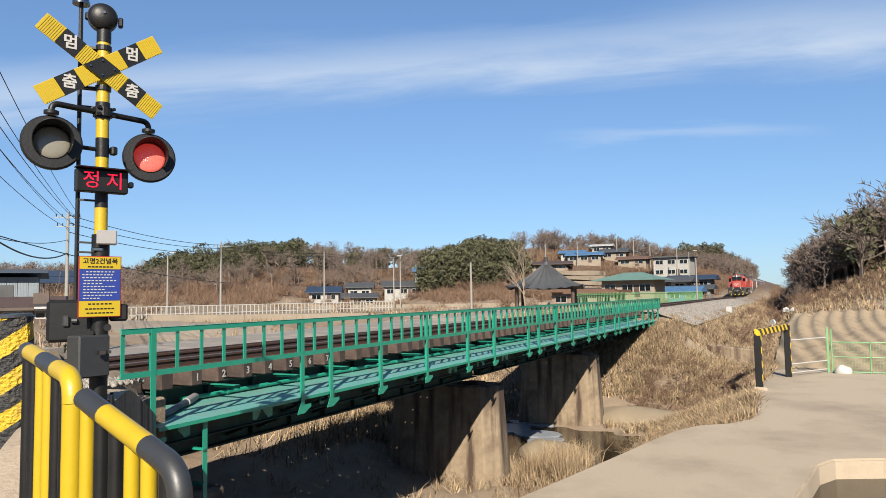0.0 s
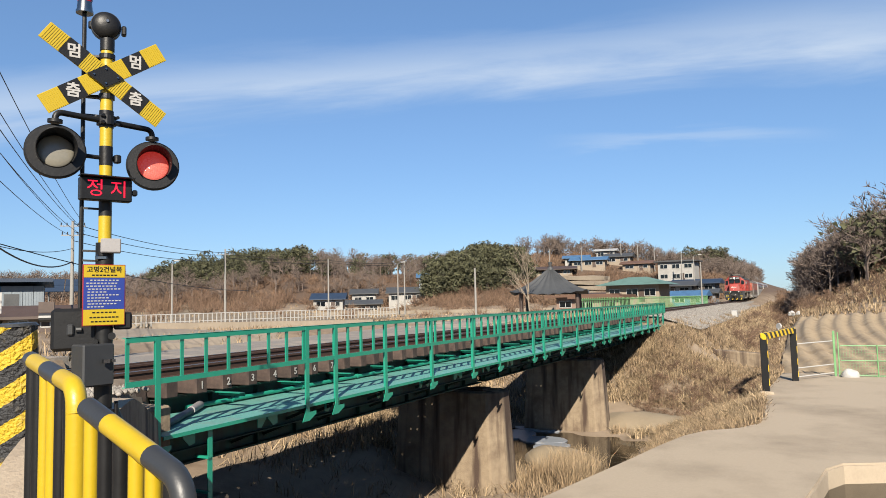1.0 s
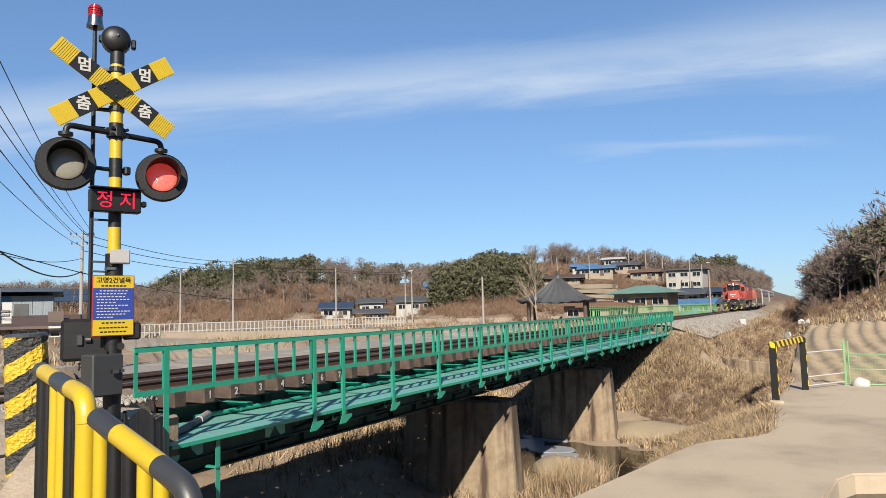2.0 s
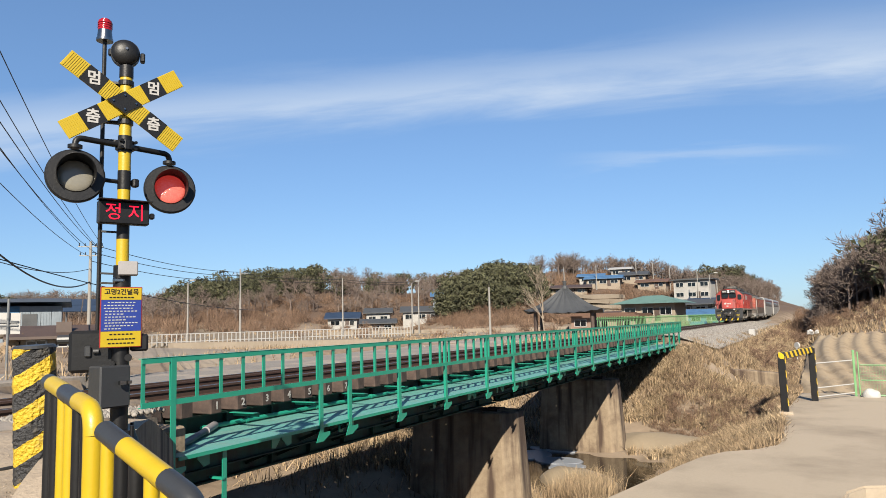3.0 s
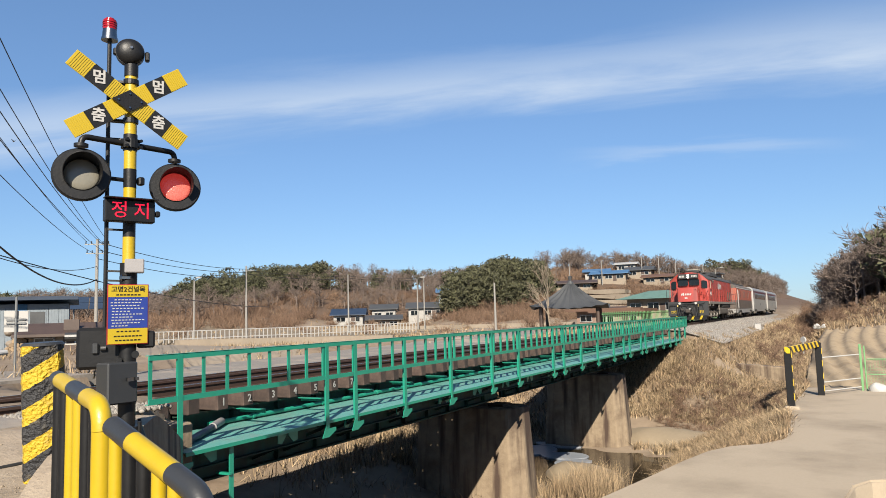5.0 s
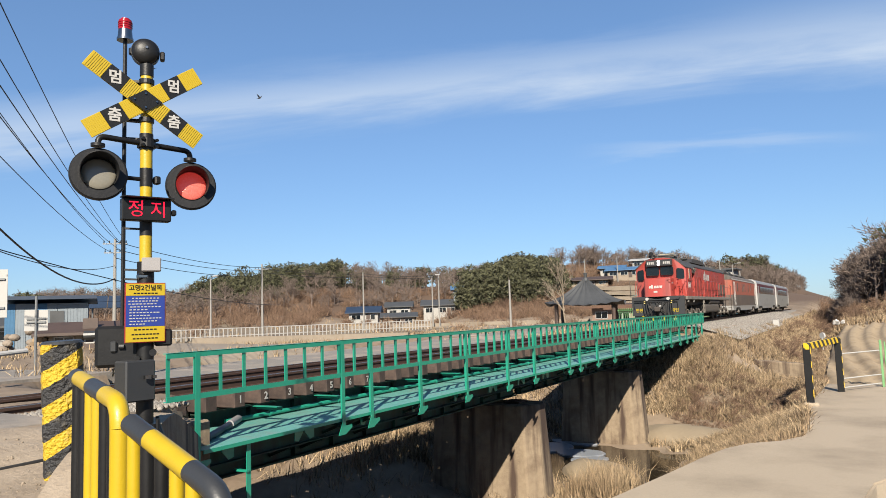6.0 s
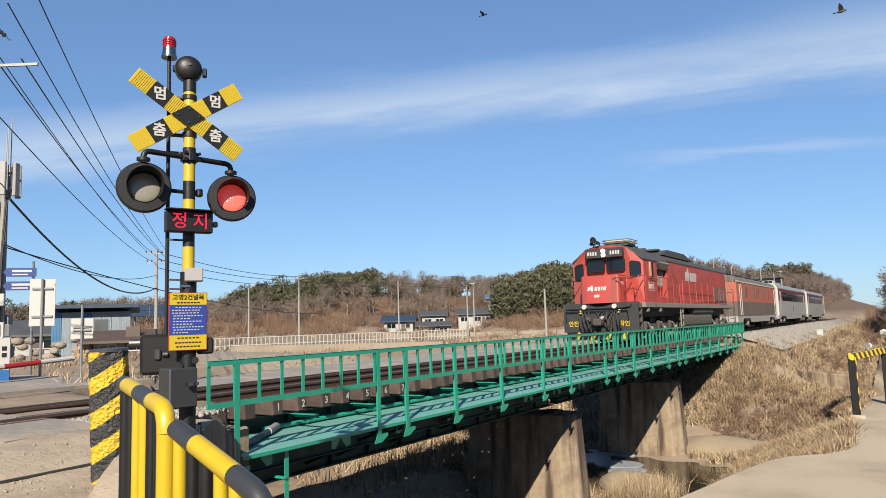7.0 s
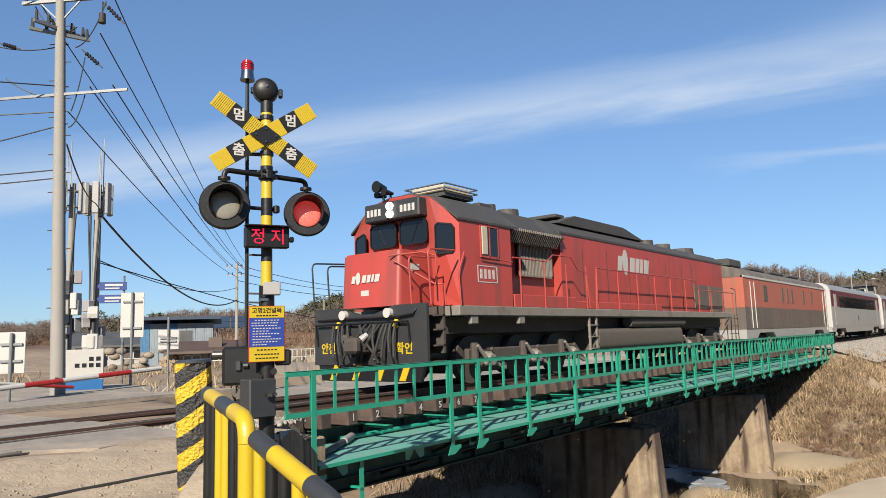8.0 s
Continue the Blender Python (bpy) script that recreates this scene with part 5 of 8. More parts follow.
        bmesh.ops.create_uvsphere(bm, u_segments=28, v_segments=14, radius=0.142, matrix=Matrix.Translation((0, 0.02, 0)) @ Matrix.Diagonal((1, 0.22, 1, 1)))
        part("lens", bm, M_LENS_LIT if sd > 0 else M_LENS, lamp, "glowing red lens" if sd > 0 else "unlit grey lens", smooth=True)
        bm = bmesh.new()
        bmesh.ops.create_uvsphere(bm, u_segments=20, v_segments=10, radius=0.17, matrix=Matrix.Translation((0, 0.17, 0)) @ Matrix.Diagonal((1, 0.8, 1, 1)))
        part("housing", bm, M_BLK, lamp, smooth=True)
    bm = bmesh.new()
    pipe(bm, [(-0.25, 0.03, 2.205), (0.08, 0, 2.205)], 0.018, 8)
    box(bm, (0.085, -0.02, 2.205), (0.05, 0.06, 0.07), None, 0.01)
    part("lamp_brace", bm, M_BLK, arm)
    bm = bmesh.new()
    for z in (2.49, 2.545):
        for x in (-0.06, 0.06):
            rod(bm, (x, -0.075, z), (x, -0.045, z), 0.014, None, 8)
    rod(bm, (0, 0, 2.48), (0, 0, 2.555), 0.075, None, 16)
    part("arm_clamp", bm, M_BLK, arm)
    # led board
    bm = bmesh.new()
    box(bm, (0, 0, 0), (0.39, 0.09, 0.185), None, 0.008)
    led = part("display", bm, M_BLK, s, "black display box with red glowing letters")
    led.matrix_basis = pose(0.0, -0.095, 1.925, 0, 0, TURN_X)
    for word, x in (("정", -0.085), ("지", 0.09)):
        lettering("lettering", word, 0.15, pose(x, -0.047, -0.004, 90, 0, 0), M_LED, led, 0.002, 0.0)
    bm = bmesh.new()
    box(bm, (0, -0.06, 0.097), (0.41, 0.11, 0.008))
    box(bm, (0.225, 0.0, -0.01), (0.04, 0.05, 0.05), None, 0.01)
    part("display_visor", bm, M_BLK, led)
    # ladder bar with beacon
    bm = bmesh.new()
    pipe(bm, [(-0.175, 0.05, 0.75), (-0.175, 0.05, 3.44)], 0.017, 8)
    for z in (1.36, 1.44, 1.79, 2.57, 2.72, 3.05):
        bar(bm, (-0.175, 0.05, z), (0, 0.02, z - 0.01), 0.022, 0.016)
    part("side_bar", bm, M_BLK, s)
    bm = bmesh.new()
    rod(bm, (-0.175, 0.05, 3.43), (-0.175, 0.05, 3.45), 0.068, None, 18)
    rod(bm, (-0.175, 0.05, 3.45), (-0.175, 0.05, 3.525), 0.062, 0.055, 18)
    bec = part("beacon_base", bm, M_CHROME, s, "chromed beacon base", smooth=True)
    bm = bmesh.new()
    rod(bm, (-0.175, 0.05, 3.525), (-0.175, 0.05, 3.625), 0.056, 0.052, 20)
    bmesh.ops.bevel(bm, geom=[e for e in bm.edges if all(v.co.z > 3.62 for v in e.verts)], offset=0.015, segments=2, affect="EDGES")
    for z in (3.545, 3.565, 3.585):
        rod(bm, (-0.175, 0.05, z), (-0.175, 0.05, z + 0.008), 0.059, None, 20)
    part("beacon", bm, M_BEACON, s, "red plastic beacon", smooth=True)
    # junction box, notice board and gear boxes
    bm = bmesh.new()
    box(bm, (0.045, -0.07, 1.47), (0.15, 0.11, 0.115), None, 0.008)
    part("junction_box", bm, M_BOXGREY, s, "pale grey junction box")
    bm = bmesh.new()
    box(bm, (-0.02, -0.03, 1.375), (0.10, 0.09, 0.06), None, 0.02)
    part("clamp", bm, M_CHROME, s)
    bd = new("notice_board")
    bd.parent = s
    bd.matrix_basis = pose(0.0, -0.10, 1.072, 0, 0, TURN_X) @ Matrix.Scale(0.925, 4)
    bm = bmesh.new()
    box(bm, (0, 0, 0), (0.345, 0.012, 0.53), None, 0.002)
    part("border", bm, M_SIGNRED, bd, "red edged notice board")
    for z0, z1, m in ((0.152, 0.258, M_SIGNYEL), (-0.122, 0.150, M_SIGNBLUE), (-0.258, -0.124, M_SIGNYEL)):
        bm = bmesh.new()
        box(bm, (0, -0.0075, (z0 + z1) / 2), (0.33, 0.004, z1 - z0))
        part("sign_field", bm, m, bd)
    lettering("lettering", "고명2건널목", 0.056, pose(0, -0.0105, 0.218, 90, 0, 0), M_BLK, bd, 0.001)
    for z, w, x in ((0.172, 0.21, 0.0), (-0.150, 0.20, 0.0), (-0.192, 0.24, 0.0), (-0.228, 0.22, 0.0)):
        n = int(w / 0.03)
        bm = bmesh.new()
        for i in range(n):
            box(bm, (x - w / 2 + (i + 0.5) * w / n, -0.011, z), (0.022, 0.002, 0.011))
        part("text_bar", bm, M_BLK, bd)
    for i, (w, x) in enumerate(((0.24, 0.0), (0.26, -0.02), (0.25, -0.025), (0.27, 0.0), (0.16, -0.06), (0.26, -0.01), (0.18, -0.05), (0.28, 0.0), (0.24, -0.015), (0.14, -0.07))):
        z = 0.128 - i * 0.0255
        n = int(w / 0.028)
        bm = bmesh.new()
        for k in range(n):
            box(bm, (x - w / 2 + (k + 0.5) * w / n, -0.011, z), (random.uniform(0.016, 0.025), 0.002, 0.0085))
        part("text_bar", bm, M_WHITE, bd)
    bm = bmesh.new()
    box(bm, (-0.20, 0.16, 0.80), (0.36, 0.34, 0.34), None, 0.025)
    g = part("barrier_machine", bm, M_BLK, s, "black barrier drive box")
    bm = bmesh.new()
    box(bm, (-0.24, -0.02, 0.80), (0.05, 0.03, 0.09), None, 0.01)
    rod(bm, (-0.20, -0.025, 0.80), (-0.16, -0.025, 0.80), 0.02, None, 8)
    part("latch", bm, M_GREY, g)
    bm = bmesh.new()
    rod(bm, (-0.38, 0.16, 0.90), (-0.47, 0.175, 0.90), 0.035, None, 12)
    part("arm_shaft", bm, M_GREY, g)
    bm = bmesh.new()
    box(bm, (0.14, 0.02, 0.86), (0.14, 0.14, 0.14), None, 0.015)
    part("cable_box", bm, M_BLK, s)
    for x, y, z, r in ((0.06, -0.06, 0.74, 0.03), (-0.06, -0.12, 0.70, 0.022)):
        bm = bmesh.new()
        rod(bm, (x, y, z), (x, y + 0.07, z), r, None, 10)
        part("cable_gland", bm, M_BLK, s)
    bm = bmesh.new()
    box(bm, (-0.075, -0.09, 0.52), (0.25, 0.20, 0.33), Matrix.Rotation(radians(28), 3, "Z"), 0.012)
    cb = part("control_box", bm, M_GREY, s, "grey steel control box")
    bm = bmesh.new()
    box(bm, (0.02, -0.20, 0.55), (0.05, 0.03, 0.03), Matrix.Rotation(radians(28), 3, "Z"))
    part("latch", bm, M_CHROME, cb)
    bm = bmesh.new()
    box(bm, (0.07, -0.15, 0.55), (0.03, 0.03, 0.025), Matrix.Rotation(radians(28), 3, "Z"))
    part("latch", bm, M_CHROME, cb)


build_signal()

# guard rail beside the signal: two bent tube frames with close uprights
def tube_frame(p, q, zb, bands, ups, name_label):
    """A bent tube from p to q with a leg at q; bands: where each paint ends and which it is; ups: the uprights' paints."""
    f = thing("guard_rail", name_label, "guard rail", None, "guard rails beside the crossing")
    p, q = Vector(p), Vector(q)
    d = q - p
    r = 0.044
    last = 0.0
    for i, (end, yellow) in enumerate(bands):
        a, b = p + d * last, p + d * end
        bm = bmesh.new()
        pts = [a, b] if end < 1 else [a] + arc(a, q, q - Vector((0, 0, 0.5)), 0.11, 7)
        pipe(bm, pts, r, 18)
        part("top_tube", bm, M_YEL if yellow else M_GREY, f, "yellow painted tube" if yellow else "dark grey painted tube", smooth=True)
        last = end
    bm = bmesh.new()
    pipe(bm, [q - Vector((0, 0, 0.11)), (q.x, q.y, zb)], r, 18)
    part("end_tube", bm, M_YEL if bands[-1][1] else M_GREY, f, smooth=True)
    for i, c in enumerate(ups):
        a = p + d * ((i + 0.3) / len(ups))
        bm = bmesh.new()
        pipe(bm, [(a.x, a.y, a.z - 0.02), (a.x, a.y, zb)], 0.030, 12)
        part("upright", bm, M_BLK if c == "b" else M_YEL, f, smooth=True)
    bm = bmesh.new()
    pipe(bm, [(p.x, p.y, zb + 0.08), (q.x, q.y, zb + 0.08)], 0.03, 12)
    part("bottom_tube", bm, M_BLK, f, smooth=True)
    return f


tube_frame((6.04, 2.84, 0.69), (6.99, 2.44, 0.615), -0.33, ((0.10, 0), (0.42, 1), (0.72, 0), (1, 1)), "bbyybb", "black and yellow tube guard rail with bent corner")
tube_frame((7.16, 2.37, 0.545), (7.93, 2.18, 0.355), -0.75, ((0.26, 0), (0.70, 1), (1, 0)), "ybbyyb", "black and yellow sloping tube guard rail")

# rough striped bollard
bm = bmesh.new()
N, K = 40, 46
rings = []
for j in range(K + 1):
    z = -0.45 + 1.29 * j / K
    lay = []
    for i in range(N):
        a = 2 * math.pi * i / N
        ca, sa = math.cos(a), math.sin(a)
        r = 0.158 / max(abs(ca), abs(sa)) ** 0.45
        v = Vector((r * ca, r * sa, z))
        nz = noise.noise(v * 26) * 0.010 + noise.noise(v * 7) * 0.006
        lay.append(bm.verts.new((v.x + ca * nz, v.y + sa * nz, z)))
    rings.append(lay)
for p, q in zip(rings, rings[1:]):
    for i in range(N):
        bm.faces.new((p[i], p[(i + 1) % N], q[(i + 1) % N], q[i]))
bm.faces.new(rings[-1])
bl = thing("bollard", "rough concrete bollard painted in slanting yellow and black stripes", "bollard", pose(4.06, 4.02, 0, 1.5, -2.0, 50))
part("pillar", bm, M_STRIPE_ROUGH, bl)
bm = bmesh.new()
rod(bm, (0, 0, 0.835), (0, 0, 0.86), 0.172, 0.15, 24)
part("cap", bm, M_GREY, bl)
# ---- beyond the track: poles, signs, barrier ----
M_POLE = mat("concrete_pole", (0.44, 0.42, 0.385), 0.85, second=(0.38, 0.36, 0.33), scale=5, bump=0.1)
M_CABLE = mat("black_cable", (0.012, 0.012, 0.014), 0.6, bump=0)
M_GALV = mat("galvanised_steel", (0.42, 0.43, 0.43), 0.45, 0.5, scale=8, bump=0.05)
M_BARW = mat("white_barrier_paint", (0.72, 0.71, 0.69), 0.45, scale=6, bump=0.03)
M_BARR = mat("red_barrier_paint", (0.52, 0.03, 0.03), 0.4, scale=6, bump=0.03)
M_BLUEP = mat("blue_panel", (0.03, 0.20, 0.55), 0.4, scale=4, bump=0.03)
M_NAVY = mat("navy_panel", (0.02, 0.06, 0.30), 0.4, scale=4, bump=0.03)


def utility_pole(x, y, zb, zt, r, arms, label, steps=False):
    p = thing("utility_pole", label, "utility pole", pose(x, y, 0, 1.2 if steps else 0, -0.9 if steps else 0, 0), "poles along the road")
    bm = bmesh.new()
    rod(bm, (0, 0, zb), (0, 0, zt), r, r * 0.62, 14)
    part("pole", bm, M_POLE, p, smooth=True)
    for z, l, a in arms:
        bm = bmesh.new()
        d = Vector((math.cos(radians(a)), math.sin(radians(a)), 0)) * l / 2
        thin = l > 3
        bar(bm, (-d.x, -d.y, z), (d.x, d.y, z), 0.05 if thin else 0.075, 0.06 if thin else 0.075)
        if l > 1.85 and not thin:
            bar(bm, (-d.x * 0.55, -d.y * 0.55, z), (0, 0, z - 0.55), 0.03, 0.03)
            bar(bm, (d.x * 0.55, d.y * 0.55, z), (0, 0, z - 0.55), 0.03, 0.03)
        am = part("crossarm", bm, M_GALV, p)
        for t in () if thin else (-0.9, -0.45, 0.45, 0.9):
            bm = bmesh.new()
            rod(bm, (d.x * t, d.y * t, z + 0.04), (d.x * t, d.y * t, z + 0.26), 0.045, 0.03, 8)
            part("insulator", bm, M_CABLE, am)
    if steps:
        bm = bmesh.new()
        z = zb + 2.0
        k = 0
        while z < zt - 1:
            a = radians(40 + 180 * (k % 2))
            rod(bm, (0, 0, z), (0.26 * math.cos(a), 0.26 * math.sin(a), z), 0.012, None, 6)
            z += 0.45
            k += 1
        part("climbing_pegs", bm, M_RUST, p)
    return p


utility_pole(-6.95, 7.5, -0.5, 9.9, 0.165, ((9.35, 1.9, 35), (8.62, 1.3, 100), (8.50, 1.3, 78), (7.0, 3.3, 35)), "tall grey concrete utility pole with crossarms and climbing pegs", True)
utility_pole(-39.1, 35.0, -1.2, 7.7, 0.16, ((7.3, 1.8, 40), (6.6, 1.6, 40)), "concrete utility pole with insulators beside the lane")
utility_pole(-51.4, 63.5, -1.4, 7.8, 0.15, ((7.2, 1.8, 30),), "tall concrete utility pole in the fields")
for x, y, zt in ((-48.0, 79.4, 7.2), (-57.0, 60.6, 6.3), (-46.2, 95.0, 7.0), (-45.3, 95.5, 7.4), (-19.0, 64.1, 4.2), (-9.5, 150, 9.0), (-14.0, 165, 11.0), (-3.6, 112.0, 6.0), (-33, 190, 15.5), (-29, 192, 15), (-48, 175, 14), (-41, 180, 14.5), (-24, 188, 13.5)):
    utility_pole(x, y, float(height(x, y)) - 0.3, zt, 0.13 if zt < 10 else 0.16, (), "plain concrete pole in the distance")
for x, y, z in ((-57.0, 60.6, 6.2), (-46.2, 95.0, 6.9), (-9.5, 150, 8.9)):
    l = thing("street_lamp", "small white street lamp head on a pole", "street lamp", pose(x, y, z))
    bm = bmesh.new()
    pipe(bm, [(0, 0, 0), (0.5, -0.2, 0.25), (1.1, -0.4, 0.3)], 0.05, 8)
    part("arm", bm, M_GALV, l)
    bm = bmesh.new()
    box(bm, (1.3, -0.45, 0.3), (0.7, 0.3, 0.16), None, 0.04)
    part("head", bm, M_WHITE, l)


def cable(a, b, sag, r):
    a, b = Vector(a), Vector(b)
    bm = bmesh.new()
    n = 22
    pipe(bm, [a.lerp(b, i / n) - Vector((0, 0, 4 * sag * (i / n) * (1 - i / n))) for i in range(n + 1)], r, 5)
    c = part("cable", bm, M_CABLE)
    return tagged(c, "black overhead cable hanging between poles", "cable", "overhead cables")


P, Q, R = Vector((-6.95, 7.5, 0)), Vector((-39.1, 35.0, 0)), Vector((-51.4, 63.5, 0))
for dx, dy, zp, zq in ((0.78, 0.55, 9.6, 7.5), (-0.78, -0.55, 9.6, 7.5), (0.2, 0.6, 8.7, 7.3), (0.9, 0.6, 7.2, 6.9), (0.4, 0.3, 7.2, 6.8), (0, 0, 6.6, 6.5)):
    cable(P + Vector((dx, dy, zp)), Q + Vector((dx * 0.8, dy * 0.8, zq)), 0.55, 0.016)
for zq, zr in ((7.5, 7.4), (6.9, 7.0), (6.2, 6.4)):
    cable(Q + Vector((0, 0, zq)), R + Vector((0, 0, zr)), 0.5, 0.028)
for k in range(2):
    cable(R + Vector((0.3 * k, 0, 7.3 - 0.5 * k)), (-48.0, 79.4, 7.0 - 0.4 * k), 0.3, 0.03)
    cable((-48.0, 79.4, 7.0 - 0.3 * k), (-45.3, 95.5, 7.2 - 0.3 * k), 0.3, 0.03)
for zp, far, zf, sg in ((9.6, (-22, -16, 0), 9.5, 0.5), (7.2, (-20, -18, 0), 8.4, 0.6), (6.6, (-24, -9, 0), 7.0, 0.5), (5.2, (-26, -6, 0), 5.2, 0.3), (5.0, (-26, -6.4, 0), 4.9, 0.35), (6.3, (-24, -4, 0), 3.2, 0.3)):
    cable(P + Vector((0, 0, zp)), Vector(far) + Vector((0, 0, zf)), sg, 0.016)
cable((-15.36, 12.2, 6.0), Q + Vector((0, 0, 4.6)), 1.6, 0.045)
cable((-15.36, 12.2, 4.2), Q + Vector((0, 0, 5.6)), 0.7, 0.022)
cable((-15.36, 12.2, 4.1), (-30, 44, 2.2), 0.6, 0.022)
cable(P + Vector((0, 0, 5.8)), (-15.36, 12.2, 6.2), 0.3, 0.02)

# strain insulators, jumper loops and small brackets at the top of the tall pole
for k, (x0, y0, z0, x1, y1, z1, sg) in enumerate(((-0.8, -0.5, 9.3, 0.1, 0.1, 8.7, 0.35), (0.7, 0.5, 9.3, 0.05, 0.1, 8.2, 0.25), (-1.3, -0.9, 7.5, 0, 0, 7.0, 0.2), (0.35, 0.2, 7.9, 0.05, 0.05, 6.6, 0.15), (0.3, 0.25, 7.0, 0.05, 0, 6.2, 0.2), (-1.9, -1.3, 8.5, -0.1, 0, 8.3, 0.2))):
    cable(P + Vector((x0, y0, z0)), P + Vector((x1, y1, z1)), sg, 0.014)
for x0, y0, z0, dz in ((-1.35, -0.95, 8.35, -0.1), (0.72, 0.55, 9.15, -0.35), (-0.5, -0.3, 9.0, -0.4), (0.34, 0.24, 8.0, -0.3)):
    st = thing("strain_insulator", "dark ribbed strain insulator on an overhead line", "insulator", pose(P.x + x0, P.y + y0, z0), "insulators on the tall pole")
    bm = bmesh.new()
    for k in range(5):
        rod(bm, (0.05 * k, 0.04 * k, dz * k / 5), (0.05 * k + 0.025, 0.04 * k + 0.02, dz * (k + 0.5) / 5), 0.055, 0.03, 10)
    rod(bm, (-0.1, -0.08, -dz * 0.4), (0.3, 0.24, dz * 1.2), 0.016, None, 6)
    part("body", bm, M_CABLE, st)
ph = thing("line_fuse", "hanging dark red line fuse below the crossarm", "fuse", pose(P.x + 0.62, P.y + 0.45, 9.0))
bm = bmesh.new()
rod(bm, (0, 0, 0), (0, 0, -0.24), 0.075, 0.085, 12)
rod(bm, (0, 0, 0), (0, 0, 0.3), 0.02, None, 6)
part("body", bm, M_RUBBER, ph, smooth=True)

# mobile phone masts
for x, y, zt, n in ((-17.5, 12.3, 7.3, 2), (-15.33, 12.25, 6.9, 4)):
    m = thing("antenna_mast", "steel mast crowded with pale antenna panels and boxes", "mast", pose(x, y, 0), "phone masts")
    bm = bmesh.new()
    rod(bm, (0, 0, -0.6), (0, 0, zt), 0.15, 0.11, 12)
    part("pole", bm, M_POLE, m, smooth=True)
    for k in range(n + 2):
        a = 2 * math.pi * k / (n + 2) + 0.4
        bm = bmesh.new()
        box(bm, (0.42 * math.cos(a), 0.42 * math.sin(a), zt - 0.55), (0.14, 0.22, 1.15), Matrix.Rotation(a, 3, "Z"), 0.02)
        part("antenna_panel", bm, M_LGREY, m)
        bm = bmesh.new()
        bar(bm, (0, 0, zt - 0.3), (0.40 * math.cos(a), 0.40 * math.sin(a), zt - 0.3), 0.05, 0.05)
        part("bracket", bm, M_GALV, m)
        bm = bmesh.new()
        bar(bm, (0, 0, zt - 0.9), (0.40 * math.cos(a), 0.40 * math.sin(a), zt - 0.9), 0.05, 0.05)
        part("bracket", bm, M_GALV, m)
    for k in range(12):
        a = random.uniform(0, 6.28)
        z = random.uniform(0.4, zt - 3.6) if k > 1 else random.uniform(1.2, 2.4)
        bm = bmesh.new()
        box(bm, (0.28 * math.cos(a), 0.28 * math.sin(a), z), (0.26, 0.34, random.uniform(0.3, 0.6)), Matrix.Rotation(a, 3, "Z"), 0.02)
        part("equipment_box", bm, M_BOXGREY if k % 2 else M_WHITE, m)
    for k in range(3):
        bm = bmesh.new()
        x0, y0 = random.uniform(-0.5, 0.5), random.uniform(-0.5, 0.5)
        rod(bm, (x0, y0, zt - 1.0), (x0, y0, zt + random.uniform(0.7, 1.8)), 0.018, None, 6)
        part("whip_aerial", bm, M_LGREY, m)
    for k in range(4):
        bm = bmesh.new()
        a = random.uniform(0, 6.28)
        pipe(bm, [(0.16 * math.cos(a), 0.16 * math.sin(a), 0.4), (0.2 * math.cos(a), 0.2 * math.sin(a), zt * 0.5), (0.3 * math.cos(a + 0.4), 0.3 * math.sin(a + 0.4), zt - 1.2)], 0.03, 6)
        part("feeder_cable", bm, M_CABLE, m)

# barrier arms, lowered beyond the rails
for x, ya, za, yb, zb2, n, r in ((-3.2, 1.0, 0.12, 7.84, 0.57, 11, 0.045), (-3.6, 1.4, 0.9, 6.34, 0.30, 8, 0.03)):
    b = thing("barrier_arm", "lowered red and white striped crossing barrier arm", "barrier", None, "crossing barriers")
    A, B = Vector((x, ya, za)), Vector((x, yb, zb2))
    for i in range(n):
        bm = bmesh.new()
        rod(bm, A.lerp(B, i / n), A.lerp(B, (i + 1) / n), r, None, 10)
        part("segment", bm, M_BARR if i % 2 else M_BARW, b, "red band" if i % 2 else "white band")
    bm = bmesh.new()
    bar(bm, (x, ya + 0.5, za - 0.02), (x, ya + 0.5, -0.3), 0.08, 0.08)
    part("support", bm, M_YEL, b)

# road signs seen from behind, a blue and white notice, direction signs
def plate_sign(x, y, zb, zt, z0, z1, w, rot, label, m=None):
    s = thing("road_sign", label, "sign", pose(x, y, 0, 0, 0, rot), "signs at the crossing")
    bm = bmesh.new()
    rod(bm, (0, 0, zb), (0, 0, zt), 0.035, None, 10)
    part("pole", bm, M_GALV, s)
    bm = bmesh.new()
    box(bm, (0, 0.05, (z0 + z1) / 2), (w, 0.02, z1 - z0), None, 0.005)
    part("plate", bm, m or M_WHITE, s)
    bm = bmesh.new()
    for z in (z0 + 0.25, z1 - 0.25):
        box(bm, (0, 0.02, z), (w * 0.8, 0.04, 0.05))
    part("rib", bm, M_GALV, s)


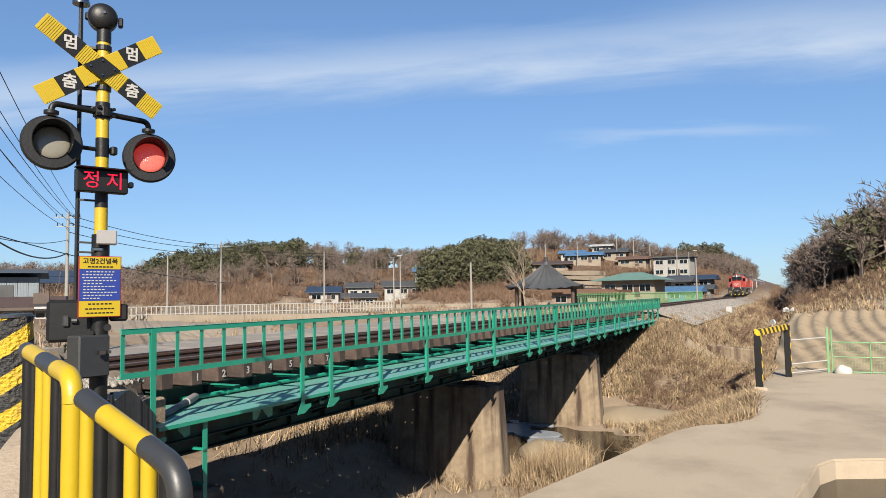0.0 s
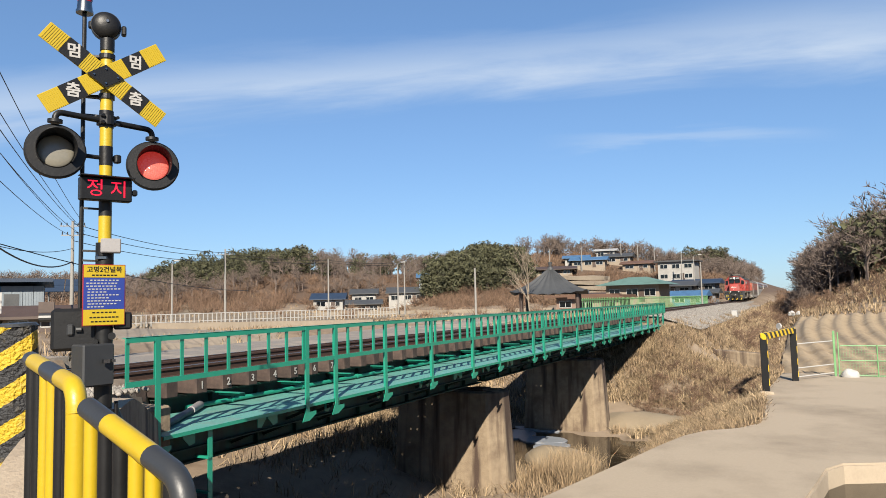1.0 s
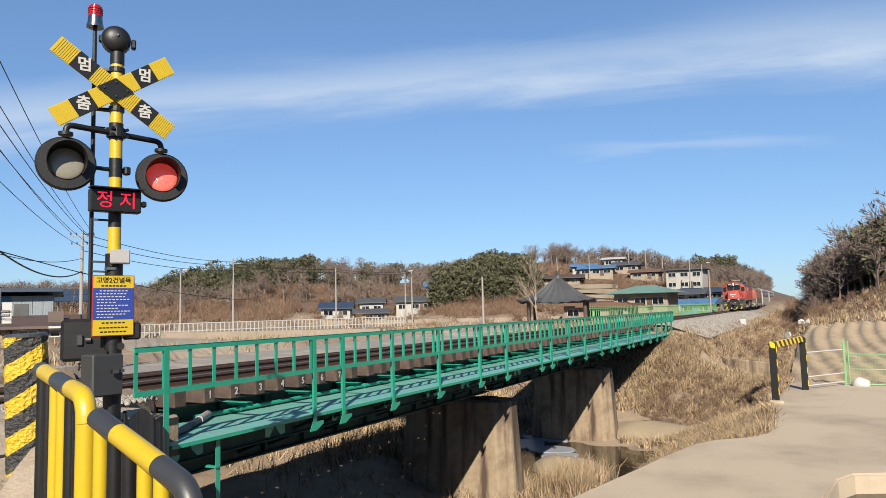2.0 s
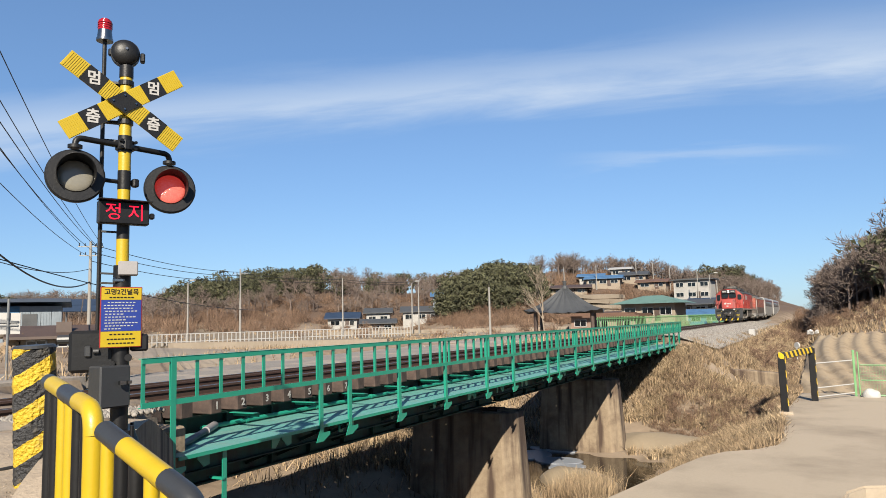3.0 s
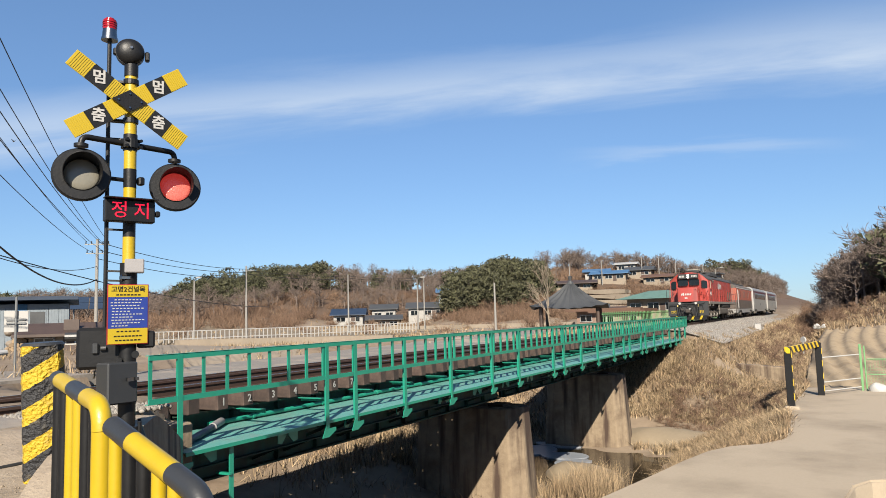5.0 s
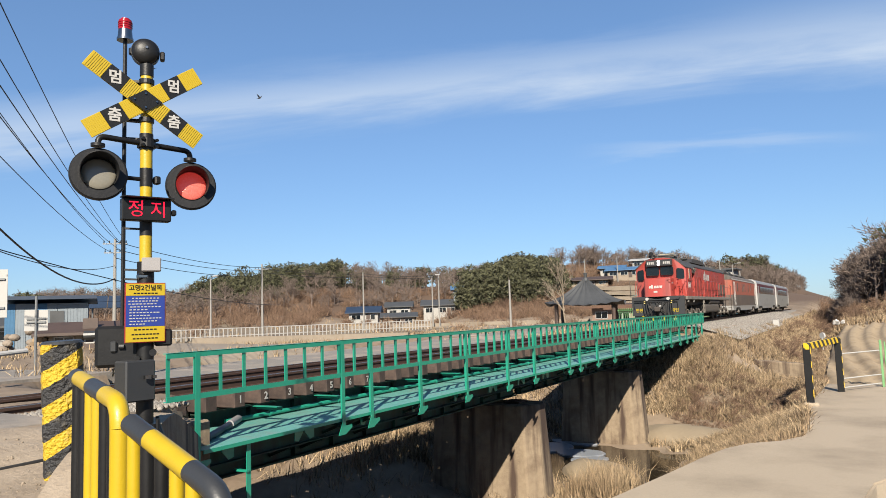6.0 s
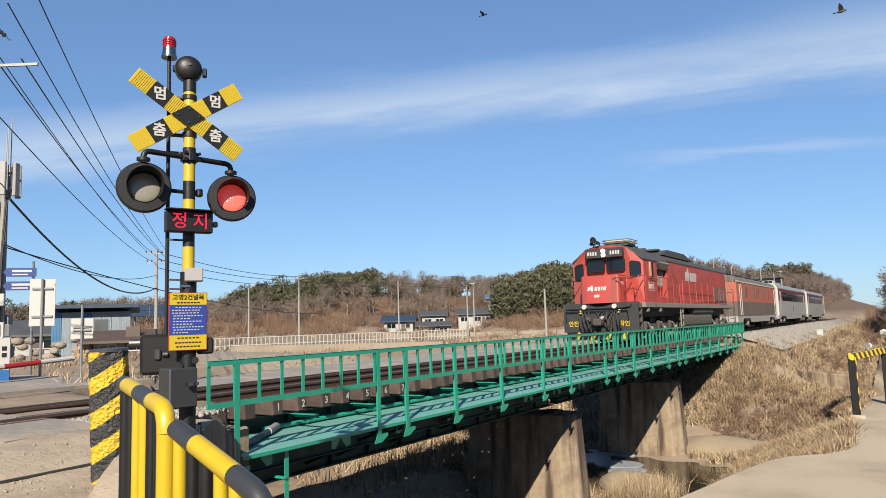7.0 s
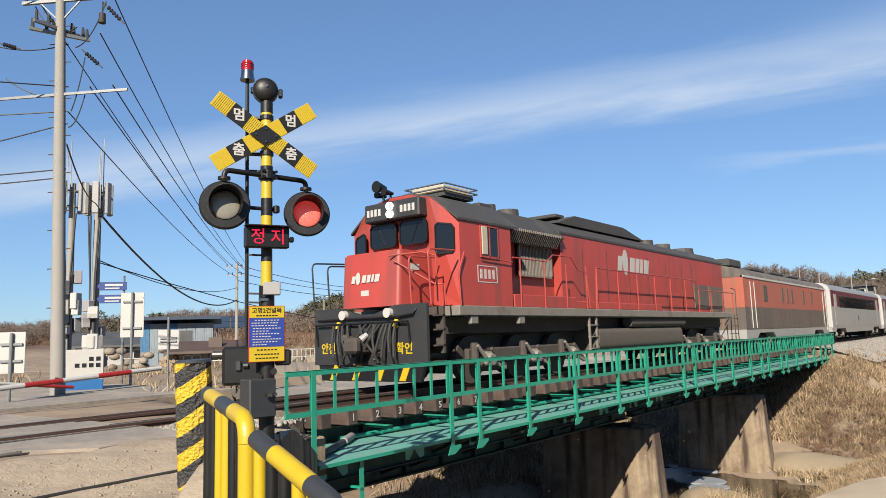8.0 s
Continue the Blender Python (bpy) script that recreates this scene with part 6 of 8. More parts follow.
plate_sign(-8.85, 10.2, -0.5, 2.5, 1.27, 2.5, 0.60, 52, "white back of a tall road sign on a steel pole")
plate_sign(-5.99, 6.15, -0.5, 1.36, 0.54, 1.38, 0.50, 52, "white back of a road sign on a steel pole")
plate_sign(-10.4, 12.2, -0.5, 1.9, 0.9, 1.5, 0.6, 52, "pale round-cornered road sign on a thin pole")
nb = thing("notice_panel", "white and blue notice panel standing at the road", "sign", pose(-8.6, 8.75, 0, 0, 0, 62))
for z0, z1, m in ((0.22, 0.98, M_WHITE), (-0.28, 0.22, M_BLUEP)):
    bm = bmesh.new()
    box(bm, (0, 0, (z0 + z1) / 2), (1.05, 0.22, z1 - z0), None, 0.01)
    part("panel", bm, m, nb, "white upper panel" if m is M_WHITE else "blue lower panel")
for z, n in ((0.74, 2), (0.58, 4)):
    for k in range(n):
        bm = bmesh.new()
        box(bm, (0.40 - k * 0.16, -0.115, z), (0.10, 0.01, 0.10))
        part("text_bar", bm, M_BLK, nb)
ds = thing("direction_sign", "two blue direction signs on a thin pole", "sign", pose(-13.3, 11.9, 0, 0, 0, 52))
bm = bmesh.new()
rod(bm, (0.3, 0.06, -0.7), (0.3, 0.06, 3.4), 0.04, None, 8)
part("pole", bm, M_GALV, ds)
for z in (3.05, 2.62):
    bm = bmesh.new()
    prism(bm, [(-0.42, 0.14), (-0.52, 0), (-0.42, -0.14), (0.40, -0.14), (0.40, 0.14)], 1, -0.015, 0.015)
    q = part("arrow_plate", bm, M_NAVY, ds)
    q.matrix_basis = pose(0, 0, z)
    bm = bmesh.new()
    box(bm, (0.0, -0.018, 0.04), (0.55, 0.004, 0.07))
    box(bm, (-0.05, -0.018, -0.07), (0.45, 0.004, 0.04))
    part("text_bars", bm, M_WHITE, q)

# ---- houses and sheds ----
M_ROOFS = {k: mat("roof_" + k, c, 0.6, scale=3, stain=tuple(v * 0.6 for v in c), stain_scale=0.8, stain_at=(0.5, 0.75), bump=0.2) for k, c in (("blue", (0.10, 0.25, 0.48)), ("navy", (0.03, 0.06, 0.12)), ("green", (0.20, 0.36, 0.30)), ("grey", (0.10, 0.105, 0.11)), ("brown", (0.12, 0.075, 0.055)), ("white", (0.68, 0.68, 0.67)), ("rust", (0.24, 0.13, 0.08)))}
M_WALLS = {k: mat("wall_" + k, c, 0.85, scale=2, stain=tuple(v * 0.7 for v in c), stain_scale=0.6, stain_at=(0.5, 0.8), bump=0.15) for k, c in (("white", (0.62, 0.60, 0.56)), ("beige", (0.50, 0.41, 0.31)), ("pink", (0.45, 0.30, 0.23)), ("blue", (0.10, 0.28, 0.50)), ("steel", (0.36, 0.42, 0.47)))}


def house(x, y, w, d, h, roof, wall, rot=0.0, rise=1.2, storeys=1, hip=False, flat=False, label="", z=None, eave=0.75):
    zb = (float(height(x, y)) if z is None else z)
    t = thing("house", label or f"small village house with {roof} roof and {wall} walls", "house", pose(x, y, zb, 0, 0, rot), "village houses")
    bm = bmesh.new()
    box(bm, (0, 0, h / 2 - 0.6), (w, d, h + 1.2))
    part("wall", bm, M_WALLS[wall], t)
    bm = bmesh.new()
    e = eave
    if flat:
        box(bm, (0, 0, h + 0.12), (w + 2 * e, d + 2 * e, 0.24))
        box(bm, (0, 0.3, h + 0.3), (w * 0.9, d * 0.8, 0.2))
    elif hip:
        v = [bm.verts.new(c) for c in ((-w / 2 - e, -d / 2 - e, h), (w / 2 + e, -d / 2 - e, h), (w / 2 + e, d / 2 + e, h), (-w / 2 - e, d / 2 + e, h), (-w * 0.18, 0, h + rise), (w * 0.18, 0, h + rise))]
        for f in ((0, 1, 5, 4), (1, 2, 5), (2, 3, 4, 5), (3, 0, 4), (3, 2, 1, 0)):
            bm.faces.new([v[i] for i in f])
    else:
        prism(bm, [(-d / 2 - e, h - 0.15), (d / 2 + e, h - 0.15), (d / 2 + e, h + 0.02), (0, h + rise), (-d / 2 - e, h + 0.02)], 0, -w / 2 - e, w / 2 + e)
    part("roof", bm, M_ROOFS[roof], t)
    n = max(2, int(w / 2.6))
    for s in range(storeys):
        zc = (s + 0.55) * h / storeys
        for i in range(n):
            xc = -w / 2 + (i + 0.5) * w / n
            bm = bmesh.new()
            box(bm, (xc, -d / 2 - 0.01, zc), (w / n * 0.62, 0.10, h / storeys * 0.42))
            win = part("window", bm, M_GLASS, t)
            bm = bmesh.new()
            for q in (-1, 0, 1):
                box(bm, (xc + q * w / n * 0.31, -d / 2 - 0.03, zc), (0.08, 0.12, h / storeys * 0.46))
            for q in (-1, 1):
                box(bm, (xc, -d / 2 - 0.03, zc + q * h / storeys * 0.21), (w / n * 0.66, 0.12, 0.07))
            part("frame", bm, M_WHITE, win)
    bm = bmesh.new()
    box(bm, (w * 0.18, -d / 2 - 0.02, 0.95), (0.9, 0.10, 1.9))
    part("door", bm, M_ROOFS["brown"], t)
    return t


house(-14.4, 119, 8.6, 6.5, 2.7, "green", "beige", -5, 1.35, eave=1.5, hip=True, label="low beige house with a broad pale green hipped roof", z=0.25)
house(-16.0, 174, 8.2, 6, 4.6, "grey", "white", -3, 0.3, 2, flat=True, label="white two-storey house with flat roof on the hillside", z=4.4)
house(-40.0, 184, 8.5, 5.5, 2.0, "blue", "beige", 8, 0.9, label="beige hillside house with a blue metal roof")
house(-38.6, 197, 5.0, 4, 2.3, "white", "white", 5, 0.6, label="white shed on the hilltop", z=11.8)
house(-47.0, 173, 10.5, 6, 1.7, "brown", "beige", 15, 0.9, eave=1.3, label="hillside house with a dark brown roof")
house(-28.0, 187, 7.0, 5, 1.8, "rust", "beige", 0, 0.8, label="low beige house with a rusty roof")
house(-8.6, 136, 5.4, 4.4, 1.9, "blue", "blue", -4, 0.9, label="small blue-roofed shed by the railway")
house(-15.0, 150, 11.0, 6, 2.1, "grey", "white", -3, 1.0, eave=1.2, label="long house with a dark grey tiled roof", z=1.0)
house(-10.0, 158, 8.0, 5.5, 2.2, "navy", "steel", -3, 0.9, eave=1.1, label="house with dark navy roof on the slope", z=1.4)
house(-17.5, 101, 8.5, 5, 2.2, "rust", "pink", -6, 0.6, eave=1.2, flat=True, label="low pinkish house with a flat brown roof edge")
house(-13.5, 92, 6.0, 4, 1.9, "rust", "beige", -6, 0.4, flat=True, label="low cream shed beside the railway fence")
house(-34.0, 192, 6.5, 5, 2.0, "grey", "beige", 4, 1.0, label="dark-roofed cottage below the white hilltop shed")
house(-44.0, 186, 6.0, 4.5, 1.9, "blue", "white", 12, 0.8, label="small white hillside house with blue sheet roof")
house(-20.5, 160, 7.5, 5, 2.0, "grey", "white", -3, 1.0, label="low cottage with a dark tiled roof in the village", eave=1.0)
house(-8.0, 147, 6.0, 4.5, 1.9, "grey", "steel", -3, 0.8, label="steel-grey shed with dark roof beside the railway")
house(-22.5, 133, 6.5, 4.5, 1.9, "brown", "pink", -6, 0.8, label="low cottage with dark brown roof behind the pavilion", eave=1.0)
house(-79.0, 122, 6.0, 5, 2.2, "navy", "white", 30, 1.3, label="small farmhouse with a dark blue roof")
house(-84.0, 143, 5.5, 5, 3.4, "grey", "white", 30, 1.2, label="white farmhouse with a dark roof at the wood's edge")
house(-76.0, 150, 9.0, 6, 2.6, "grey", "white", 28, 1.4, label="grey-roofed farmhouse below the wood")
house(-71.0, 153, 6.0, 5, 3.8, "blue", "steel", 28, 1.0, label="farm building with blue sheet roof")
house(-80.0, 136, 8.0, 5, 2.2, "grey", "beige", 30, 1.0, label="low farm shed with a grey roof")


def metal_shed(x, y, w, d, h, rot, label):
    """A lean-to shed of upright sheet-metal panels under an overhanging blue roof."""
    t = thing("shed", label, "shed", pose(x, y, float(height(x, y)), 0, 0, rot), "")
    n = int(w / 0.62)
    for i in range(n):
        bm = bmesh.new()
        box(bm, (-w / 2 + (i + 0.5) * w / n, -d / 2, h / 2 - 0.1), (w / n - 0.03, 0.06, h + 0.2))
        for k in (-1, 0, 1):
            box(bm, (-w / 2 + (i + 0.5 + k * 0.28) * w / n, -d / 2 - 0.035, h / 2 - 0.1), (0.05, 0.02, h + 0.2))
        part("panel", bm, M_WALLS["blue"] if i in (0, 3) else M_WALLS["steel"], t, "blue sheet panel" if i in (0, 3) else "")
    bm = bmesh.new()
    box(bm, (0, 0.05, h / 2 - 0.1), (w - 0.1, d - 0.1, h + 0.1))
    part("wall", bm, M_WALLS["steel"], t)
    bm = bmesh.new()
    bar(bm, (0, -d / 2 - 0.9, h + 0.42), (0, d / 2 + 0.3, h + 0.05), w + 1.2, 0.12)
    part("roof", bm, M_ROOFS["blue"], t, "dark blue sheet roof")
    bm = bmesh.new()
    box(bm, (0, -d / 2 - 0.93, h + 0.40), (w + 1.2, 0.05, 0.26))
    part("fascia", bm, M_ROOFS["navy"], t)
    bm = bmesh.new()
    box(bm, (w * 0.12, -d / 2 - 0.03, h * 0.42), (0.95, 0.08, h * 0.8))
    part("door", bm, M_ROOFS["grey"], t)
    return t


metal_shed(-43.1, 32.3, 5.4, 4.0, 3.2, 55, "pale and blue sheet-metal shed with overhanging blue roof")
house(-33.5, 29.0, 3.6, 2.6, 1.0, "brown", "beige", 40, 0.7, label="low tarpaulin-covered heap like a little roof")
house(-50.0, 31.0, 6.0, 4.5, 1.7, "grey", "white", 50, 1.2, label="old house with a grey tiled roof beyond the lane")

# solar panels on a frame beside the sheds
so = thing("solar_array", "tilted dark blue solar panels on a steel frame", "solar panels", pose(-43.5, 39.2, 0.55, 0, 0, 52))
for i in range(4):
    for j in range(2):
        bm = bmesh.new()
        box(bm, (-2.2 + i * 1.5, 0.3 + j * 0.9, 2.2 + j * 0.55), (1.42, 1.0, 0.05), Matrix.Rotation(radians(31), 3, "X"))
        part("solar_panel", bm, M_ROOFS["navy"], so)
for i in (-2.6, 0, 2.6):
    bm = bmesh.new()
    rod(bm, (i, 0.6, -2.1), (i, 0.6, 2.4), 0.06, None, 8)
    part("leg", bm, M_GALV, so)

# stacked firewood and sacks by the sheds
M_SACK = mat("pale_sack", (0.40, 0.33, 0.26), 0.9, scale=5, bump=0.3, rand=0.2)
bm = bmesh.new()
bmesh.ops.create_icosphere(bm, subdivisions=2, radius=0.36, matrix=Matrix.Diagonal((1, 0.8, 0.7, 1)))
for v in bm.verts:
    v.co *= 1 + 0.25 * noise.noise(v.co * 2.3)
sack = mesh_of("sack", bm, M_SACK)
for i in range(22):
    a = i * 0.62
    o = new("sack", sack)
    o.matrix_basis = pose(-35.0 - random.uniform(0, 3.0), 23.0 + random.uniform(-1.2, 4.0), -0.30 + 0.36 * (i % 4), 0, 0, random.uniform(0, 180))
    tagged(o, "pale bulging sack in a heap by the shed", "sack", "sacks by the shed")

M_LOG = mat("cut_wood", (0.50, 0.36, 0.22), 0.9, second=(0.34, 0.23, 0.14), scale=9, bump=0.3, rand=0.3)
bm = bmesh.new()
rod(bm, (0, -0.5, 0), (0, 0.5, 0), 0.14, 0.13, 9)
log = mesh_of("log", bm, M_LOG)
pile = thing("woodpile", "stack of pale sawn firewood logs by the shed", "woodpile", pose(-34.0, 27.6, float(height(-34.0, 27.6)), 0, 0, 52))
for j in range(5):
    for i in range(12 - j):
        piece("log", log, pile, pose(-1.7 + i * 0.29 + j * 0.145 + random.uniform(-0.02, 0.02), random.uniform(-0.1, 0.1), 0.13 + j * 0.235, 0, 0, random.uniform(-4, 4)))

# stepped straw-covered terraces below the upper houses
for k in range(4):
    bm = bmesh.new()
    bar(bm, (-46 + k * 1.5, 164 - k * 3.2, 6.0 - k * 1.25), (-30 + k * 1.5, 162 - k * 3.2, 5.6 - k * 1.25), 3.4, 0.9)
    bmesh.ops.subdivide_edges(bm, edges=bm.edges[:], cuts=4, use_grid_fill=True)
    for v in bm.verts:
        v.co += Vector((noise.noise(v.co * 0.5), noise.noise(v.co * 0.4), noise.noise(v.co * 0.6))) * 0.35
    tagged(part("wall_terrace_%d" % (k + 1), bm, M_PALE), "pale straw-covered garden terrace on the village slope", "terrace", kind="structure")

# tiled pavilion with curved hipped roof
pv = thing("pavilion", "open wooden pavilion with dark curved tiled roof", "pavilion", pose(-13.7, 71.6, -1.0, 0, 0, 14))
pv.scale = (1.28, 1.28, 1.0)
bm = bmesh.new()
prev = None
S = 22
for j in range(S + 1):
    t = j / S
    r = 3.3 * (1 - t) ** 1.0 + 0.12
    z = 2.42 + 2.75 * t ** 1.35
    ring = []
    for k in range(4):
        for q in range(14):
            u = q / 14
            a = Vector((math.cos(radians(45 + 90 * k)), math.sin(radians(45 + 90 * k))))
            b = Vector((math.cos(radians(135 + 90 * k)), math.sin(radians(135 + 90 * k))))
            c = a.lerp(b, u) * r * 1.25
            up = (0.35 * (1 - t) ** 2) * (abs(u - 0.5) * 2) ** 2
            rib = 0.11 * (1 if q % 2 == 0 else 0)
            ring.append(bm.verts.new((c.x, c.y, z + up + rib)))
    if prev:
        for i in range(56):
            bm.faces.new((prev[i], prev[(i + 1) % 56], ring[(i + 1) % 56], ring[i]))
    else:
        bm.faces.new(list(reversed(ring)))
    prev = ring
bm.faces.new(prev)
part("roof", bm, M_ROOFS["grey"], pv, "dark grey curved tiled roof")
bm = bmesh.new()
rod(bm, (0, 0, 5.0), (0, 0, 5.35), 0.3, 0.16, 10)
rod(bm, (0, 0, 5.35), (0, 0, 5.85), 0.10, 0.18, 8)
part("finial", bm, M_ROOFS["grey"], pv)
for sx in (-1, 1):
    for sy in (-1, 1):
        bm = bmesh.new()
        rod(bm, (sx * 2.2, sy * 2.2, -0.3), (sx * 2.2, sy * 2.2, 2.6), 0.16, None, 12)
        part("column", bm, M_ROOFS["brown"], pv)
bm = bmesh.new()
box(bm, (0, 0, 0.25), (5.0, 5.0, 0.3), None, 0.03)
part("floor_platform", bm, M_TIE, pv)

# white railing along the far road, field walls
fr = thing("roadside_railing", "long white steel railing along the field road", "railing", kind="")
A, B = Vector((-40.0, 39.0, -0.6)), Vector((-29.0, 65.5, -0.55))
bm = bmesh.new()
for z in (0.35, 1.0):
    bar(bm, A + Vector((0, 0, z)), B + Vector((0, 0, z)), 0.05, 0.06)
part("rail", bm, M_WHITE, fr)
bm = bmesh.new()
box(bm, (0, 0, 0.52), (0.05, 0.07, 0.98))
pk = mesh_of("baluster", bm, M_WHITE)
for i in range(72):
    c = A.lerp(B, i / 71)
    piece("baluster", pk, fr, pose(c.x, c.y, c.z, 0, 0, -20))
M_FIELD = mat("stubble_field", (0.36, 0.28, 0.18), 0.95, second=(0.27, 0.20, 0.125), scale=1.2, stain=(0.21, 0.15, 0.095), stain_scale=0.15, stain_at=(0.45, 0.65), bump=0.5, bump_scale=9)
for k, (x0, x1, y0, y1, mm) in enumerate(((-75, -30, 66, 92, M_FIELD), (-70, -22, 94, 108, M_PALE), (-36, -16, 70, 92, M_PALE), (-90, -50, 34, 62, M_FIELD), (-46, -15, 30, 38, M_PALE), (-120, -70, 60, 105, M_FIELD))):
    bm = bmesh.new()
    bmesh.ops.create_grid(bm, x_segments=24, y_segments=16, size=0.5, matrix=Matrix.Translation(((x0 + x1) / 2, (y0 + y1) / 2, 0)) @ Matrix.Rotation(radians(-18), 4, "Z") @ Matrix.Diagonal((x1 - x0, y1 - y0, 1, 1)))
    for v in bm.verts:
        v.co.z = float(height(v.co.x, v.co.y)) + 0.10 + 0.02 * noise.noise(v.co * 0.8)
    bmesh.ops.solidify(bm, geom=bm.faces[:], thickness=0.3)
    tagged(part("field_%d" % (k + 1), bm, mm), "flat harvested winter field of pale stubble", "field", kind="structure")
for k, (a, b) in enumerate((((-60, 92), (-24, 104)), ((-48, 40), (-20, 47)))):
    bm = bmesh.new()
    bar(bm, (*a, -0.75), (*b, -0.75), 0.4, 0.9)
    tagged(part("wall_field_%d" % (k + 1), bm, M_PALE), "low pale concrete wall along a field road", "wall", kind="structure")

# green fence along the track past the bridge
M_GFENCE = mat("light_green_paint", (0.30, 0.62, 0.28), 0.45, second=(0.13, 0.42, 0.10), scale=4, bump=0.05)
gf = thing("lineside_fence", "light green steel fence along the railway", "fence")
bm = bmesh.new()
for z in (0.25, 1.35):
    box(bm, (-3.7, 84, z - 0.5), (0.06, 72, 0.07))
part("rail", bm, M_GFENCE, gf)
bm = bmesh.new()
box(bm, (0, 0, 0.25), (0.03, 0.055, 1.5))
sl = mesh_of("slat", bm, M_GFENCE)
for i in range(144):
    piece("slat", sl, gf, pose(-3.7, 48.2 + i * 0.5, 0))

# ---- near side past the stream: height bar, gate, field ----
hb = thing("height_bar", "black and yellow striped height limit frame over the farm track", "height bar")
A, B = Vector((8.35, 31.6, -3.05)), Vector((9.35, 36.6, -3.05))
for q in (A, B):
    bm = bmesh.new()
    box(bm, (q.x, q.y, -1.85), (0.26, 0.26, 2.4), None, 0.015)
    part("post", bm, M_BLK, hb, "black painted post")
    bm = bmesh.new()
    box(bm, (q.x + 0.14, q.y, -1.85), (0.02, 0.24, 2.38))
    part("post_face", bm, M_STRIPE, hb, "yellow striped post face")
bm = bmesh.new()
bar(bm, A + Vector((0, -0.15, 2.33)), B + Vector((0, 0.15, 2.33)), 0.2, 0.26, bev=0.01)
part("crossbar", bm, M_STRIPE, hb, "black and yellow striped crossbar")
bm = bmesh.new()
rod(bm, (8.85, 34.0, -0.42), (8.90, 34.05, -0.42), 0.13, None, 20)
box(bm, (8.86, 34.0, -0.75), (0.03, 0.12, 0.5))
part("sign_disc", bm, M_WHITE, hb, "white round sign disc")
bm = bmesh.new()
box(bm, (8.38, 31.55, -3.1), (0.55, 0.5, 0.42), None, 0.06)
part("footing", bm, M_SLAB, hb)
gt = thing("field_gate", "light green steel field gate with wire mesh and tall post", "gate")
bm = bmesh.new()
box(bm, (11.05, 39.0, -1.95), (0.10, 0.10, 2.2), None, 0.01)
box(bm, (11.22, 39.0, -1.98), (0.06, 0.06, 2.1), None, 0.01)
part("post", bm, M_GFENCE, gt)
for i in range(5):
    x0 = 11.3 + i * 1.55
    for z in (-2.95, -2.25, -1.55):
        bm = bmesh.new()
        rod(bm, (x0, 39.0, z), (x0 + 1.5, 39.0, z), 0.025, None, 8)
        part("gate_rail", bm, M_GFENCE, gt)
    bm = bmesh.new()
    rod(bm, (x0 + 1.5, 39.0, -3.0), (x0 + 1.5, 39.0, -1.52), 0.03, None, 8)
    part("gate_upright", bm, M_GFENCE, gt)
bm = bmesh.new()
for i in range(62):
    x = 11.3 + i * 0.125
    box(bm, (x, 39.0, -2.25), (0.006, 0.006, 1.4))
for i in range(11):
    box(bm, (15.1, 39.0, -2.9 + i * 0.13), (7.7, 0.006, 0.006))
tagged(part("mesh_wire", bm, M_GFENCE, gt), kind="stuff")
for z in (-1.35, -2.45, -2.85):
    bm = bmesh.new()
    rod(bm, (9.45, 36.8, z), (11.0, 39.0, z + 0.02), 0.028, None, 8)
    o = part("pipe_rail", bm, M_WHITE, gt, "white pipe rail")
bm = bmesh.new()
bmesh.ops.create_icosphere(bm, subdivisions=3, radius=0.34, matrix=Matrix.Translation((11.65, 38.75, -2.96)) @ Matrix.Diagonal((1.1, 0.7, 0.9, 1)))
for v in bm.verts:
    v.co += Vector((0, 0, 1)) * 0.1 * noise.noise(v.co * 3)
tagged(part("tarpaulin_heap", bm, M_WHITE), "small heap under pale sheeting beside the gate post", "heap")
# furrowed field
M_FUR = mat("furrowed_soil", (0.58, 0.445, 0.28), 0.95, second=(0.45, 0.335, 0.21), scale=4, stain=(0.35, 0.255, 0.155), stain_scale=0.5, stain_at=(0.5, 0.72), bump=0.6, bump_scale=14)
ux, uy = np.linspace(8.6, 34, 230), np.linspace(40.6, 78, 110)
FX, FY = np.meshgrid(ux, uy)
ph = (FX + 0.16 * (FY - 40) - 0.0035 * (FY - 40) ** 2) * 2 * np.pi / 1.15
FZ = height(FX, FY) + 0.10 + 0.13 * np.clip(np.sin(ph) + 0.35, -0.5, 1) + 0.03 * lumps(FX, FY, 2.7, 0.4)
ii = np.arange(FX.size).reshape(FX.shape)
fld = raw("field_furrowed", np.stack([FX, FY, FZ], -1).reshape(-1, 3), np.stack([ii[:-1, :-1], ii[:-1, 1:], ii[1:, 1:], ii[1:, :-1]], -1).reshape(-1, 4), M_FUR)
tagged(fld, "ploughed field in long curved furrows of pale soil", "field", kind="structure")
# white scrap caught in the brush
bm = bmesh.new()
for k in range(5):
    bmesh.ops.create_icosphere(bm, subdivisions=2, radius=0.19, matrix=Matrix.Translation((9.0 + random.uniform(-0.4, 0.4), 75 + random.uniform(-0.2, 0.2), -0.7 + random.uniform(-0.35, 0.45))) @ Matrix.Diagonal((1, 0.5, random.uniform(0.4, 1.0), 1)))
for v in bm.verts:
    v.co += v.normal * 0.12 * noise.noise(v.co * 4)
tagged(part("plastic_scrap", bm, M_WHITE), "torn white plastic sheet caught in dry brush", "plastic")
